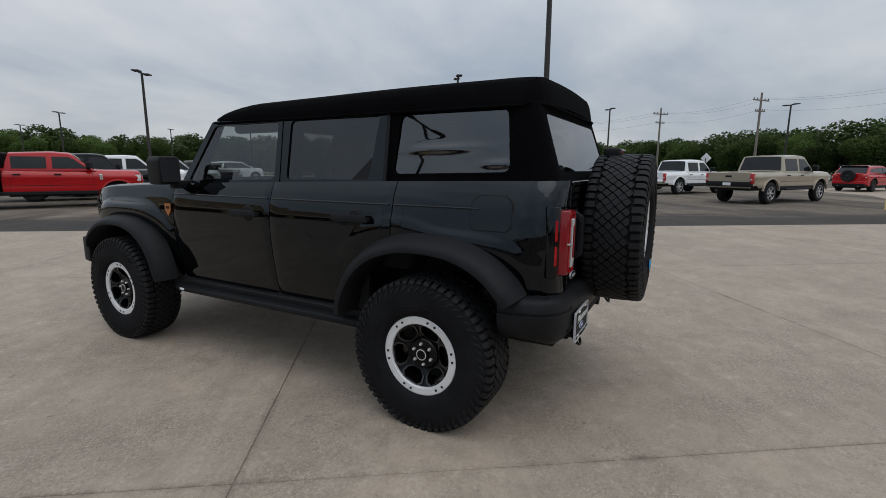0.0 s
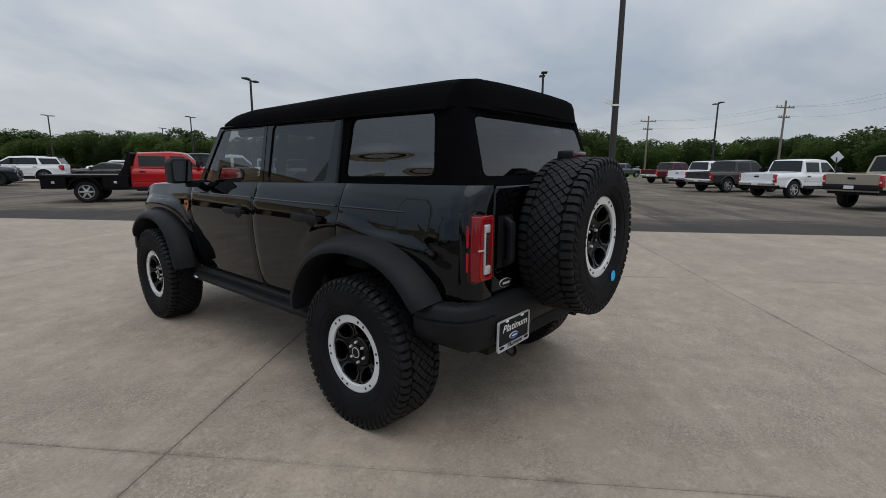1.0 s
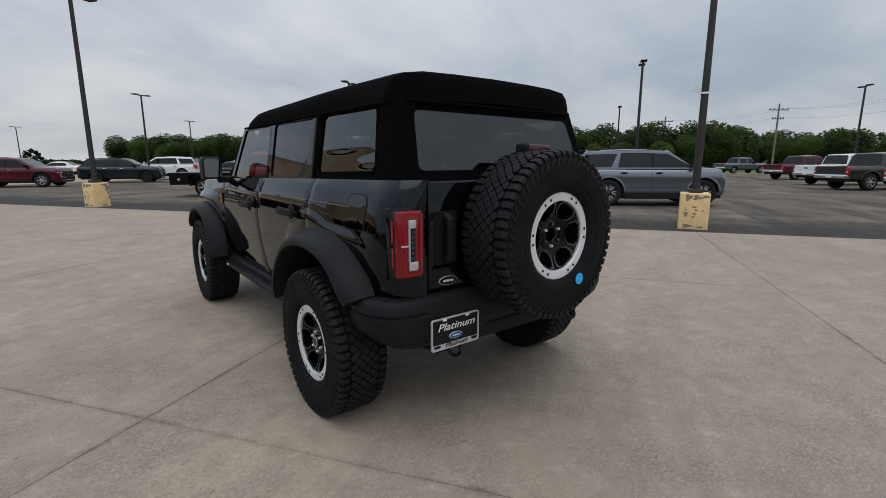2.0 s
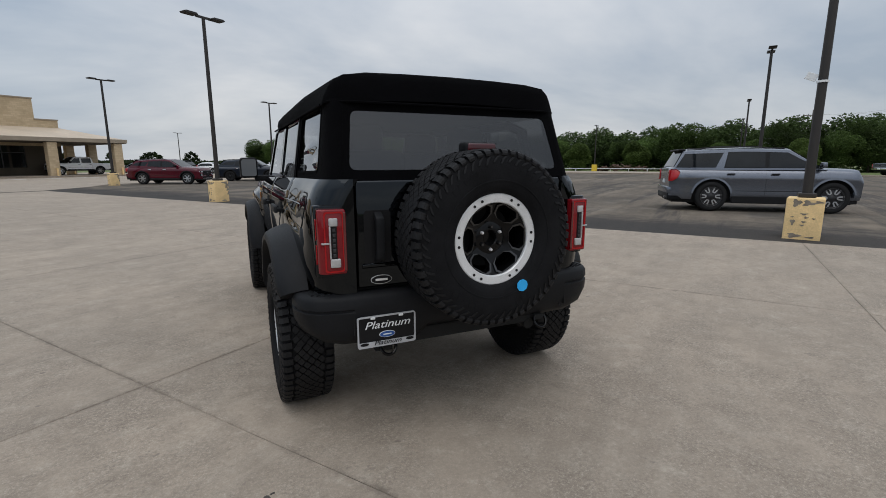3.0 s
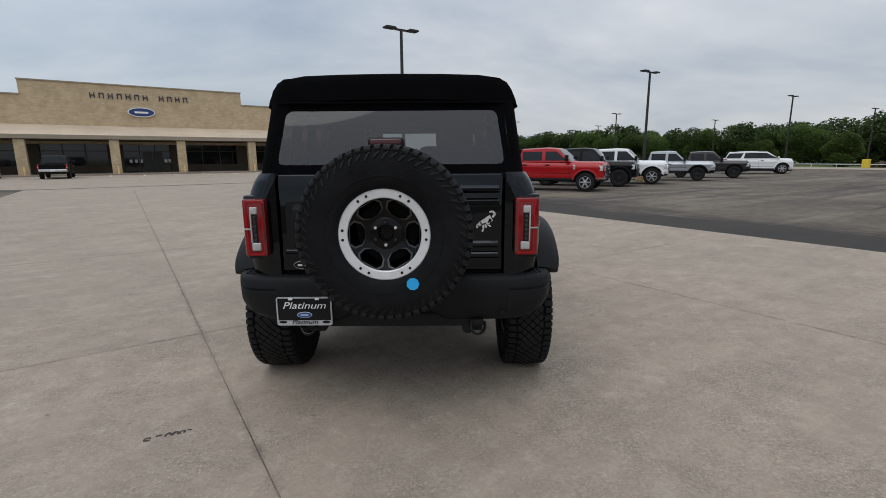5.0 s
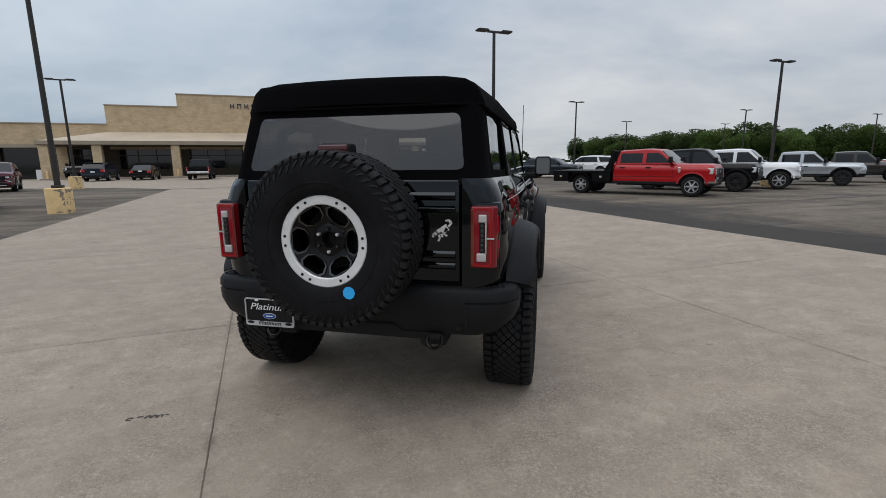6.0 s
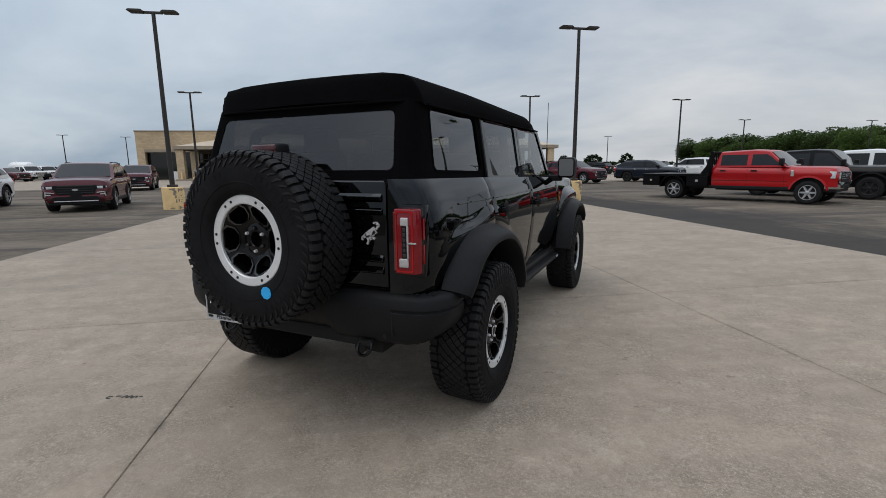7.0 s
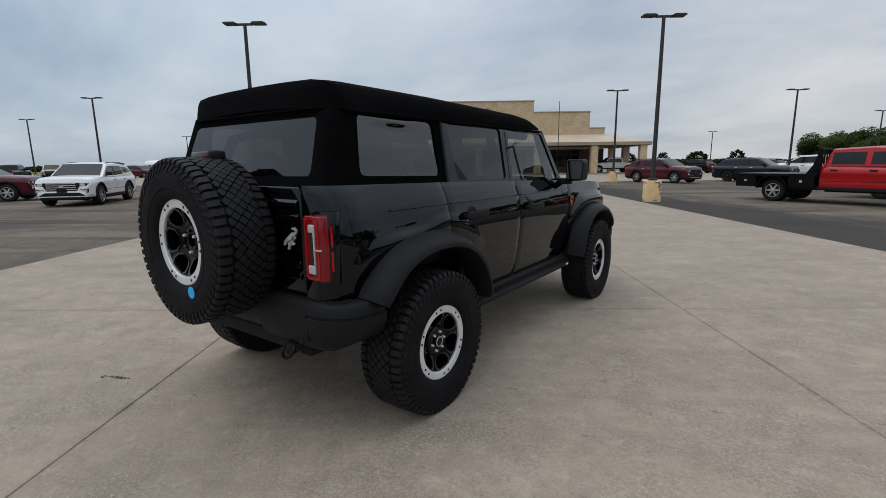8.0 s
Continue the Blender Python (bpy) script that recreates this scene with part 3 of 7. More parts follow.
def utility_pole(x, y, high, turn, label):
    p = thing("utility_pole", pose(x, y, 0, 0, 0, turn), label, "utility pole", "power line")
    part("pole", rod((0, 0, -0.3), (0, 0, high), 0.17, 10, 0.11), UPOLE, p, smooth=True)
    for z, w in ((high - 0.9, 1.5), (high - 2.2, 0.9)):
        part("cross_arm", box(-w, w, -0.06, 0.06, z - 0.07, z + 0.07, 0.01), UPOLE, p)
        for k in (-0.9, -0.45, 0.45, 0.9):
            part("insulator", lathe([(0.0, 0.0), (0.05, 0.02), (0.06, 0.12), (0.03, 0.2), (0.0, 0.22)], 8, pose(k * w, 0, z + 0.07, 0, -90, 0)), FRAME_DARK, p)
    return p


LINE = [(77, 4.6, 10.4), (67.8, -7.2, 10.6), (83, 24, 10.0), (58, -22, 10.6), (90, 45, 10)]
for i, (x, y, h) in enumerate(LINE):
    utility_pole(x, y, h, 52 + 90, "grey timber utility pole with two cross arms")
order = sorted(LINE, key=lambda q: q[1])
for a, b in zip(order, order[1:]):
    for off, dz in ((-1.2, -0.7), (1.2, -0.7), (0, -2.0)):
        pts = []
        for i in range(13):
            s = i / 12
            pts.append((a[0] + (b[0] - a[0]) * s + off * 0.8, a[1] + (b[1] - a[1]) * s + off * -0.5, a[2] + (b[2] - a[2]) * s + dz - 0.7 * (1 - (2 * s - 1) ** 2)))
        w = part("overhead_wire", tube(pts, 0.008, 5), CABLE)
        tagged(w, "black overhead power wire sagging between poles", "wire", "power line")
sign = thing("road_sign", pose(48.9, -1.7, 0, 0, 0, 60), "white diamond road sign on a thin post", "sign")
part("post", rod((0, 0, 0), (0, 0, 2.4), 0.04, 8), BRONZE, sign)
part("panel", prism([(0, -0.5), (0.5, 0), (0, 0.5), (-0.5, 0)], -0.02, 0.02, "y", bm=None), SIGN_WHITE, sign).location = (0, -0.06, 2.4)

# ---- stone showroom ----
hall = thing("showroom_building", DRIVE, "single-storey tan limestone showroom with stepped parapet and canopy", "building")
WALL = 61.0
STEPS = [(-27.5, -16.4, 5.9), (-16.4, -9.2, 8.0), (-9.2, 11.6, 9.45), (11.6, 19.0, 8.0), (19.0, 21.0, 5.9)]
for x0, x1, h in STEPS:
    part("wall", box(x0, x1, WALL, WALL + 0.5, 3.2 if x0 > -20 else 3.75, h), STONE, hall, "tan limestone parapet wall")
    part("coping", box(x0 - 0.06, x1 + 0.06, WALL - 0.08, WALL + 0.6, h, h + 0.14, 0.02), COPING, hall)
part("end_wall", box(-27.5, -27.0, WALL + 0.5, WALL + 30, 0, 5.9), STONE, hall)
part("end_wall", box(20.5, 21.0, WALL + 0.5, WALL + 30, 0, 5.9), STONE, hall)
part("flat_roof", box(-27, 20.5, WALL + 0.5, WALL + 30, 5.2, 5.4), COPING, hall)
# garage bay at the end
part("wall", box(-27.5, -26.6, WALL, WALL + 0.5, 0, 3.75), STONE, hall)
part("wall", box(-21.4, -20.4, WALL, WALL + 0.5, 0, 3.75), STONE, hall)
# dark sheet stands in for the shade inside the open bay
part("garage_opening", box(-26.6, -21.4, WALL + 0.8, WALL + 0.9, 0, 3.4), SHOP_GLASS, hall, "garage bay filled with a dark sheet for its unlit inside")
part("lintel", box(-26.6, -21.4, WALL - 0.04, WALL + 0.5, 3.4, 3.75), COPING, hall)
# ground-floor front with glazing between piers
BAYS = [(-20.4, -17.0), (-15.6, -10.0), (-8.4, -2.6), (-1.2, 3.4), (4.8, 10.6), (12.2, 17.8)]
edge = -20.4
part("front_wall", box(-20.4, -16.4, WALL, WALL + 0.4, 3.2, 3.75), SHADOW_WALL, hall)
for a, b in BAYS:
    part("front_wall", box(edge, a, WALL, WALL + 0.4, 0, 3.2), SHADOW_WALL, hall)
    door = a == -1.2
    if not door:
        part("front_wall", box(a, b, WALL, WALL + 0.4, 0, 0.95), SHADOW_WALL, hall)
    w = part("window", box(a, b, WALL + 0.18, WALL + 0.22, 0.05 if door else 0.95, 3.2), SHOP_GLASS, hall, "dark showroom glazing")
    n = 3
    for k in range(n + 1):
        x = a + (b - a) * k / n
        part("mullion", box(x - 0.04, x + 0.04, WALL + 0.1, WALL + 0.24, 0.05 if door else 0.95, 3.2), FRAME_DARK, w)
    part("rail", box(a, b, WALL + 0.1, WALL + 0.24, 2.45, 2.53), FRAME_DARK, w)
    if door:
        for k in (0.6, 1.6):
            part("door_leaf", box(k, k + 0.95, WALL + 0.08, WALL + 0.16, 0.05, 2.4, 0.01), FRAME_DARK, w)
        for k in (-0.7, -0.2, 0.25, 2.7, 3.1):
            part("notice", box(k, k + 0.28, WALL + 0.14, WALL + 0.155, 1.2, 1.55), SIGN_WHITE, w, "white paper notice")
    edge = b
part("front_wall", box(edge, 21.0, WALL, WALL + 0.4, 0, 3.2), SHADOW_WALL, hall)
# canopy: sloping metal roof on stone columns, running round the end
canopy = bmesh.new()
for quad in ([(-21.4, 56.0, 3.92), (25.2, 56.0, 3.92), (21.0, 61.0, 5.15), (-16.4, 61.0, 5.15)], [(25.2, 56.0, 3.92), (25.2, 68.6, 3.92), (21.0, 68.6, 5.15), (21.0, 61.0, 5.15)], [(-21.4, 60.99, 3.92), (-21.4, 56.0, 3.92), (-16.4, 61.0, 5.15), (-16.41, 61.0, 5.14)]):
    top_, low_ = ([canopy.verts.new((x, y, z - d)) for x, y, z in quad] for d in (0, 0.18))
    canopy.faces.new(top_)
    canopy.faces.new(low_[::-1])
    for a in range(4):
        b = (a + 1) % 4
        canopy.faces.new((top_[b], top_[a], low_[a], low_[b]))
bmesh.ops.recalc_face_normals(canopy, faces=canopy.faces[:])
part("canopy_roof", canopy, CANOPY, hall, "tan sloping metal canopy roof")
part("fascia", box(-21.5, 25.3, 55.9, 56.0, 3.55, 3.95, 0.01), COPING, hall)
part("fascia", box(25.2, 25.3, 56.0, 68.6, 3.55, 3.95, 0.01), COPING, hall)
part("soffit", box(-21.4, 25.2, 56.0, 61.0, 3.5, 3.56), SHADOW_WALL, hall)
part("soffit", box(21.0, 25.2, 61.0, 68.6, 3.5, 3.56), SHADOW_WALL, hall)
for x, y in [(x, 56.5) for x in (-20.9, -16.4, -9.2, -1.9, 4.1, 11.4, 18.4, 24.4)] + [(24.4, y) for y in (62.4, 68.1)]:
    c = part("column", box(x - 0.42, x + 0.42, y - 0.42, y + 0.42, 0.0, 3.5, 0.03), STONE, hall, "square limestone column")
    part("bollard", rod((x + 0.1, y - 0.62, 0), (x + 0.1, y - 0.62, 0.95), 0.09, 10), YELLOW, c, "yellow painted bollard")
part("walkway", box(-21.4, 25.9, 55.6, 61.0, -0.05, 0.15, 0.02), CONCRETE, hall)
# raised sign: letters as plain blocks, and an oval
for word, x0 in ((7, -3.5), (4, 2.85)):
    for i in range(word):
        x = x0 + i * 0.80
        letter = part("sign_letter", box(x, x + 0.09, WALL - 0.10, WALL - 0.02, 8.02, 8.60, 0.015), LETTER, hall, "dark raised sign character as plain bars")
        part("stroke", box(x + 0.36, x + 0.45, WALL - 0.10, WALL - 0.02, 8.02, 8.60, 0.015), LETTER, letter)
        part("stroke", box(x + 0.09, x + 0.36, WALL - 0.10, WALL - 0.02, 8.51 if i % 2 else 8.28, 8.60 if i % 2 else 8.37, 0.015), LETTER, letter)
oval = part("sign_oval", prism([(1.0 + 1.30 * math.cos(a), 6.72 + 0.52 * math.sin(a)) for a in np.linspace(0, 2 * math.pi, 41)[:-1]], WALL - 0.2, WALL - 0.02, "y"), SIGN_WHITE, hall, "white-rimmed blue oval sign")
part("oval_face", prism([(1.0 + 1.20 * math.cos(a), 6.72 + 0.43 * math.sin(a)) for a in np.linspace(0, 2 * math.pi, 41)[:-1]], WALL - 0.215, WALL - 0.19, "y"), SIGN_BLUE, oval)
part("oval_band", box(0.35, 1.65, WALL - 0.23, WALL - 0.20, 6.60, 6.80, 0.05), SIGN_WHITE, oval)

board = thing("sign_board", DRIVE @ pose(-22.3, 58.6, 0, 0, 0, 8), "white folding notice board standing by the garage bay", "sign")
for sgn in (-1, 1):
    part("panel", box(-0.32, 0.32, -0.012, 0.012, 0.0, 1.05, 0.004, m=pose(0, sgn * 0.16, 0, sgn * 8, 0, 0)), SIGN_WHITE, board)
for i in range(24):
    x = -30 + 2.75 * i
    ln = part("parking_line", box(x - 0.05, x + 0.05, 50.0, 54.6, 0.0, 0.004), SIGN_WHITE)
    ln.matrix_world = DRIVE
    tagged(ln, "faded white painted parking line on the apron", "parking line", "parking lines", "structure")

FADED = material("worn_white_line_paint", (0.26, 0.24, 0.21), 0.85, vary=0.35, scale=1.2, grain=0.3, spec=0.15)
stall = part("parking_line", box(-2.9, 2.9, -0.05, 0.05, 0.0, 0.004), FADED)
for k in range(11):
    ln = stall if k == 0 else new("parking_line", stall.data)
    ln.matrix_world = pose(7.6 + 2.45 * k, 17.2 + 1.98 * k, -0.010, 0, 0, -26.5)
    tagged(ln, "worn white stall line on the asphalt", "parking line", "parking lines", "structure")

# ---- trees ----


def leaf_cloud(lobes, count, size, seed):
    """Folded leaf clumps scattered through lobes (centre, radii), denser towards their skins."""
    rng = random.Random(seed)
    verts, faces = [], []
    weight = [r[0] * r[1] * r[2] for _, r in lobes]
    for _ in range(count):
        c, r = rng.choices(lobes, weight)[0]
        d = Vector((rng.gauss(0, 1), rng.gauss(0, 1), rng.gauss(0, 1))).normalized()
        k = rng.uniform(0.5, 1.03) ** 0.6
        p = Vector(c) + Vector((d.x * r[0], d.y * r[1], d.z * r[2])) * k
        t = Euler((rng.uniform(-0.9, 0.9), rng.uniform(-0.9, 0.9), rng.uniform(0, 6.3))).to_matrix()
        s = size * rng.uniform(0.6, 1.4)
        b = len(verts)
        for q in ((-0.5, -0.35, 0.08), (0.45, -0.5, -0.06), (0.55, 0.4, 0.1), (-0.4, 0.55, -0.08)):
            verts.append(p + t @ (Vector(q) * s))
        faces += [(b, b + 1, b + 2), (b, b + 2, b + 3)]
    return verts, faces


def leaf_mesh(name, lobes, count, size, seed, mat):
    me = bpy.data.meshes.new(name)
    v, f = leaf_cloud(lobes, count, size, seed)
    me.from_pydata(v, [], f)
    me.materials.append(mat)
    return me


def tree(seed, high, wide, leaves=LEAF, label="broad leafy green tree at the edge of the lot"):
    rng = random.Random(seed)
    t = thing("tree", Matrix(), label, "tree", "trees round the lot")
    bm = bmesh.new()
    rod((0, 0, -0.2), (0.1, 0.05, high * 0.35), 0.17, 8, 0.12, bm)
    lobes = []
    for i in range(15):
        a, q = i * 2.4 + rng.uniform(-0.4, 0.4), rng.uniform(0.25, 1.0)
        c = Vector((math.cos(a) * wide * 0.32 * q, math.sin(a) * wide * 0.32 * q, high * rng.uniform(0.22, 0.80)))
        r = wide * rng.uniform(0.17, 0.27)
        lobes.append((c, (r, r, r * rng.uniform(0.75, 1.0))))
        rod((0.1, 0.05, high * 0.30), c, 0.08, 6, 0.03, bm)
    part("trunk", bm, BARK, t)
    crown = new("crown", leaf_mesh("crown", lobes, 26000, 0.125, seed, leaves))
    crown.parent = t
    return t


kinds = [tree(i, h, w) for i, (h, w) in enumerate([(6.9, 7.0), (5.9, 6.2), (7.6, 6.6), (4.6, 5.8), (6.5, 7.8)])]
EDGE = [(7, 140), (20, 118), (33, 97), (48, 90), (60, 80), (66, 60), (68, 42), (80, 31), (112, 38), (120, 14), (104, 2), (77, -17), (70, -32), (66, -60)]
random.seed(11)
spots = []
for a, b in zip(EDGE, EDGE[1:]):
    length = math.dist(a, b)
    for i in range(max(1, int(length / 3.6))):
        s = (i + 0.5) / max(1, int(length / 3.6))
        spots.append((a[0] + (b[0] - a[0]) * s + random.uniform(-1.2, 1.2), a[1] + (b[1] - a[1]) * s + random.uniform(-1.2, 1.2)))
used = set()
for x, y in spots:
    k = random.randrange(len(kinds))
    m = pose(x, y, -0.05, 0, 0, random.uniform(0, 360)) @ Matrix.Scale(random.uniform(0.82, 1.06), 4)
    if k in used:
        c = copy_thing(kinds[k], m)
        c.matrix_basis = m
    else:
        used.add(k)
        kinds[k].matrix_basis = m
# paler young trees standing out in front of the wood
young = tree(21, 4.5, 5.0, LEAF_LIGHT, "low young tree with pale green leaves before the wood")
young.matrix_basis = pose(55.0, 62.6, -0.05)
for x, y, turn, k in ((59.7, 54.0, 130, 1.0), (49.5, 71.0, 250, 0.85), (62.0, 30.5, 60, 0.9)):
    copy_thing(young, pose(x, y, -0.05, 0, 0, turn) @ Matrix.Scale(k, 4))
# undergrowth and deeper wood behind the first row
lobes = []
for x, y in spots:
    d = Vector((x, y)).normalized()
    for k in range(3):
        f = 3.5 + 4 * k
        lobes.append((Vector((x + d.x * f + random.uniform(-2, 2), y + d.y * f + random.uniform(-2, 2), 3.3 + random.uniform(-0.6, 1.6))), (3.0, 3.0, 3.4)))
    lobes.append((Vector((x - d.x * 1.2, y - d.y * 1.2, 0.7)), (2.0, 2.0, 1.0)))
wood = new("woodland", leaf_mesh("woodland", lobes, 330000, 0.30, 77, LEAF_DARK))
tagged(wood, "dense dark green woodland and undergrowth behind the trees", "woodland", kind="stuff")
# low far trees on the horizon
lobes = []
for i in range(150):
    a = radians(random.uniform(84, 190))
    d = random.uniform(210, 330)
    r = random.uniform(3, 8)
    lobes.append((Vector((d * math.cos(a), d * math.sin(a), 0.7)), (r, r, random.uniform(0.8, 1.6))))
for x, y, r in ((-29, 235, 4.2), (-14, 235, 3.2), (-44, 240, 2.6), (-62, 250, 3.4), (-95, 180, 5)):
    lobes.append((Vector((x, y, 2.6)), (r, r, 3.2)))
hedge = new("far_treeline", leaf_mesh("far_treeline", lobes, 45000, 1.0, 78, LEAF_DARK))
tagged(hedge, "low dark green trees along the far horizon", "treeline", kind="stuff")

# low white rail, marker block and brush pile at the lot's edge
rail = thing("low_rail", DRIVE, "low white pipe rail along the grass", "rail")
part("top_bar", tube([(69.0, y, 0.45) for y in (-10, 50)], 0.045, 6), SIGN_WHITE, rail)
for i in range(21):
    part("post", rod((69.0, -10 + 2.5 * i, -0.05), (69.0, -10 + 2.5 * i, 0.45), 0.04, 6), SIGN_WHITE, rail)
blockm = part("marker_block", box(-0.32, 0.32, -0.32, 0.32, -0.05, 1.05, 0.03), MARKER)
blockm.matrix_world = pose(47.4, 50.0, 0, 0, 0, 34)
tagged(blockm, "yellow painted concrete marker block", "block")
pile = bmesh.new()
rng = random.Random(4)
for i in range(60):
    c = Vector((rng.uniform(-3.6, 3.6), rng.uniform(-1, 1), 0.1))
    h = rng.uniform(0.15, 1.0) * (1 - abs(c.x) / 5)
    d = Vector((rng.uniform(-1, 1), rng.uniform(-1, 1), rng.uniform(0, 0.5)))
    rod(c + Vector((0, 0, h)) - d * 0.6, c + Vector((0, 0, h)) + d * 0.6, rng.uniform(0.05, 0.14), 6, bm=pile)
pileo = part("brush_pile", pile, LOGS)
pileo.matrix_world = pose(52.4, 49.5, 0, 0, 0, 34 + 90)
tagged(pileo, "heap of cut red-brown brushwood on the grass", "brush pile", kind="stuff")

# ---- parked vehicles ----
RUBBER = material("tyre_rubber", (0.012, 0.012, 0.0125), 0.8, vary=0.2, scale=6, grain=0.1, spec=0.25)
ALLOY = material("silver_alloy", (0.55, 0.56, 0.58), 0.3, metal=0.9, vary=0.06, scale=6)
ALLOY_DARK = material("dark_alloy", (0.03, 0.03, 0.032), 0.4, metal=0.5, vary=0.1, scale=6)
RIM_DARK = material("shaded_rim_barrel", (0.02, 0.02, 0.021), 0.5, metal=0.3, vary=0.1, scale=6)
ALLOY_TWO = material("machined_alloy_face", (0.6, 0.6, 0.62), 0.3, metal=0.9, vary=0.05, scale=6)
CHROME = material("chrome_trim", (0.75, 0.76, 0.78), 0.12, metal=1.0)
TRIM = material("black_trim_plastic", (0.006, 0.006, 0.007), 0.55, vary=0.12, scale=5, spec=0.25)
CAR_GLASS = material("tinted_car_glass", (0.010, 0.012, 0.014), 0.04, vary=0.3, scale=2, spec=0.36)
LAMP_CLEAR = material("clear_headlamp", (0.60, 0.62, 0.64), 0.10, vary=0.15, scale=12)
LAMP_RED = material("red_tail_lamp", (0.40, 0.012, 0.015), 0.15, vary=0.1, scale=12)
DECK = material("black_painted_steel", (0.0035, 0.0035, 0.004), 0.38, vary=0.25, scale=3, grain=0.1, spec=0.12)
UNDER = material("dark_underbody", (0.006, 0.006, 0.006), 0.9, vary=0.2, scale=3)
PAINT = {}
VEHICLES = {}


def paint(name, colour, rough=0.28, metal=0.0, coat=0.55):
    if name not in PAINT:
        PAINT[name] = material(name, colour, rough, metal=metal, vary=0.05, scale=2.0, grain=0.02, coat=coat, spec=0.25 if coat > 0.3 else 0.12)
    return PAINT[name]


def interp(table, y):
    ys = [p[0] for p in table]
    return float(np.interp(y, ys, [p[1] for p in table]))


def wheel(parent, x, y, r, w, rim_mat, seed=0, double=False):
    """A road wheel whose axle lies along x; x is the middle of the tyre."""
    s = 1 if x > 0 else -1
    h = thing_part("wheel", parent, (x, y, r))
    prof = [(r * 0.62, w * 0.46), (r * 0.70, w * 0.50), (r * 0.86, w * 0.52), (r * 0.96, w * 0.46), (r, w * 0.36), (r, -w * 0.36), (r * 0.96, -w * 0.46), (r * 0.7, -w * 0.5), (r * 0.62, -w * 0.46)]
    if rim_mat is ALLOY_TWO:
        prof[:2] = [(r * 0.70, w * 0.46), (r * 0.75, w * 0.50)]
        prof[-2:] = [(r * 0.75, -w * 0.50), (r * 0.70, -w * 0.46)]
    part("tyre", lathe([(a, s * b) for a, b in prof], 28), RUBBER, h, smooth=True)
    bm = lathe([(r * 0.64, s * w * 0.47), (r * 0.61, s * w * 0.49), (r * 0.57, s * w * 0.44), (r * 0.53, s * w * 0.15), (0, s * w * 0.12)], 28)
    two_tone = rim_mat is ALLOY_TWO
    part("rim_barrel", bm, RIM_DARK, h, smooth=True)
    bm = lathe([(r * 0.645, s * w * 0.45), (r * 0.640, s * w * 0.495), (r * 0.60, s * w * 0.495), (r * 0.585, s * w * 0.45)], 28)
    if two_tone:
        bm.clear()
        rim_mat = ALLOY
        part("rim_disc", lathe([(r * 0.70, s * w * 0.47), (r * 0.69, s * w * 0.505), (r * 0.66, s * w * 0.48), (r * 0.62, s * w * 0.32), (r * 0.20, s * w * 0.36), (r * 0.14, s * w * 0.44), (0, s * w * 0.45)], 28), ALLOY_DARK, h, smooth=True)
    n = 6
    for i in range(n):
        m = pose(0, 0, 0, 360 * i / n + seed * 7, 0, 0)
        if two_tone:
            arc = [(0.38 - 0.12 * math.sin(t), 0.12 * math.cos(t)) for t in np.linspace(0, math.pi, 7)]
            inner_arc = [(0.38 - 0.05 * math.sin(t), 0.05 * math.cos(t)) for t in np.linspace(math.pi, 0, 7)]
            shape = [(0.66, 0.155)] + arc + [(0.66, -0.155), (0.66, -0.075)] + inner_arc + [(0.66, 0.075)]
        else:
            shape = [(0.16, -0.085), (0.58, -0.06), (0.58, 0.06), (0.16, 0.085)]
        prism([(r * a, r * c) for a, c in shape], s * w * (0.34 if two_tone else 0.16), s * w * (0.455 if two_tone else 0.43), "x", bm=bm)
        bmesh.ops.rotate(bm, cent=(0, 0, 0), matrix=m.to_3x3(), verts=bm.verts[-2 * len(shape):])
    if not two_tone:
        lathe([(r * 0.16, s * w * 0.2), (r * 0.16, s * w * 0.45), (r * 0.10, s * w * 0.48), (0, s * w * 0.48)], 16, bm=bm)
    part("rim", bm, rim_mat, h, smooth=True)
    return h


def thing_part(name, parent, place):
    ob = new(name)
    ob.empty_display_size = 0.1
    ob.parent = parent
    ob.location = place
    return ob


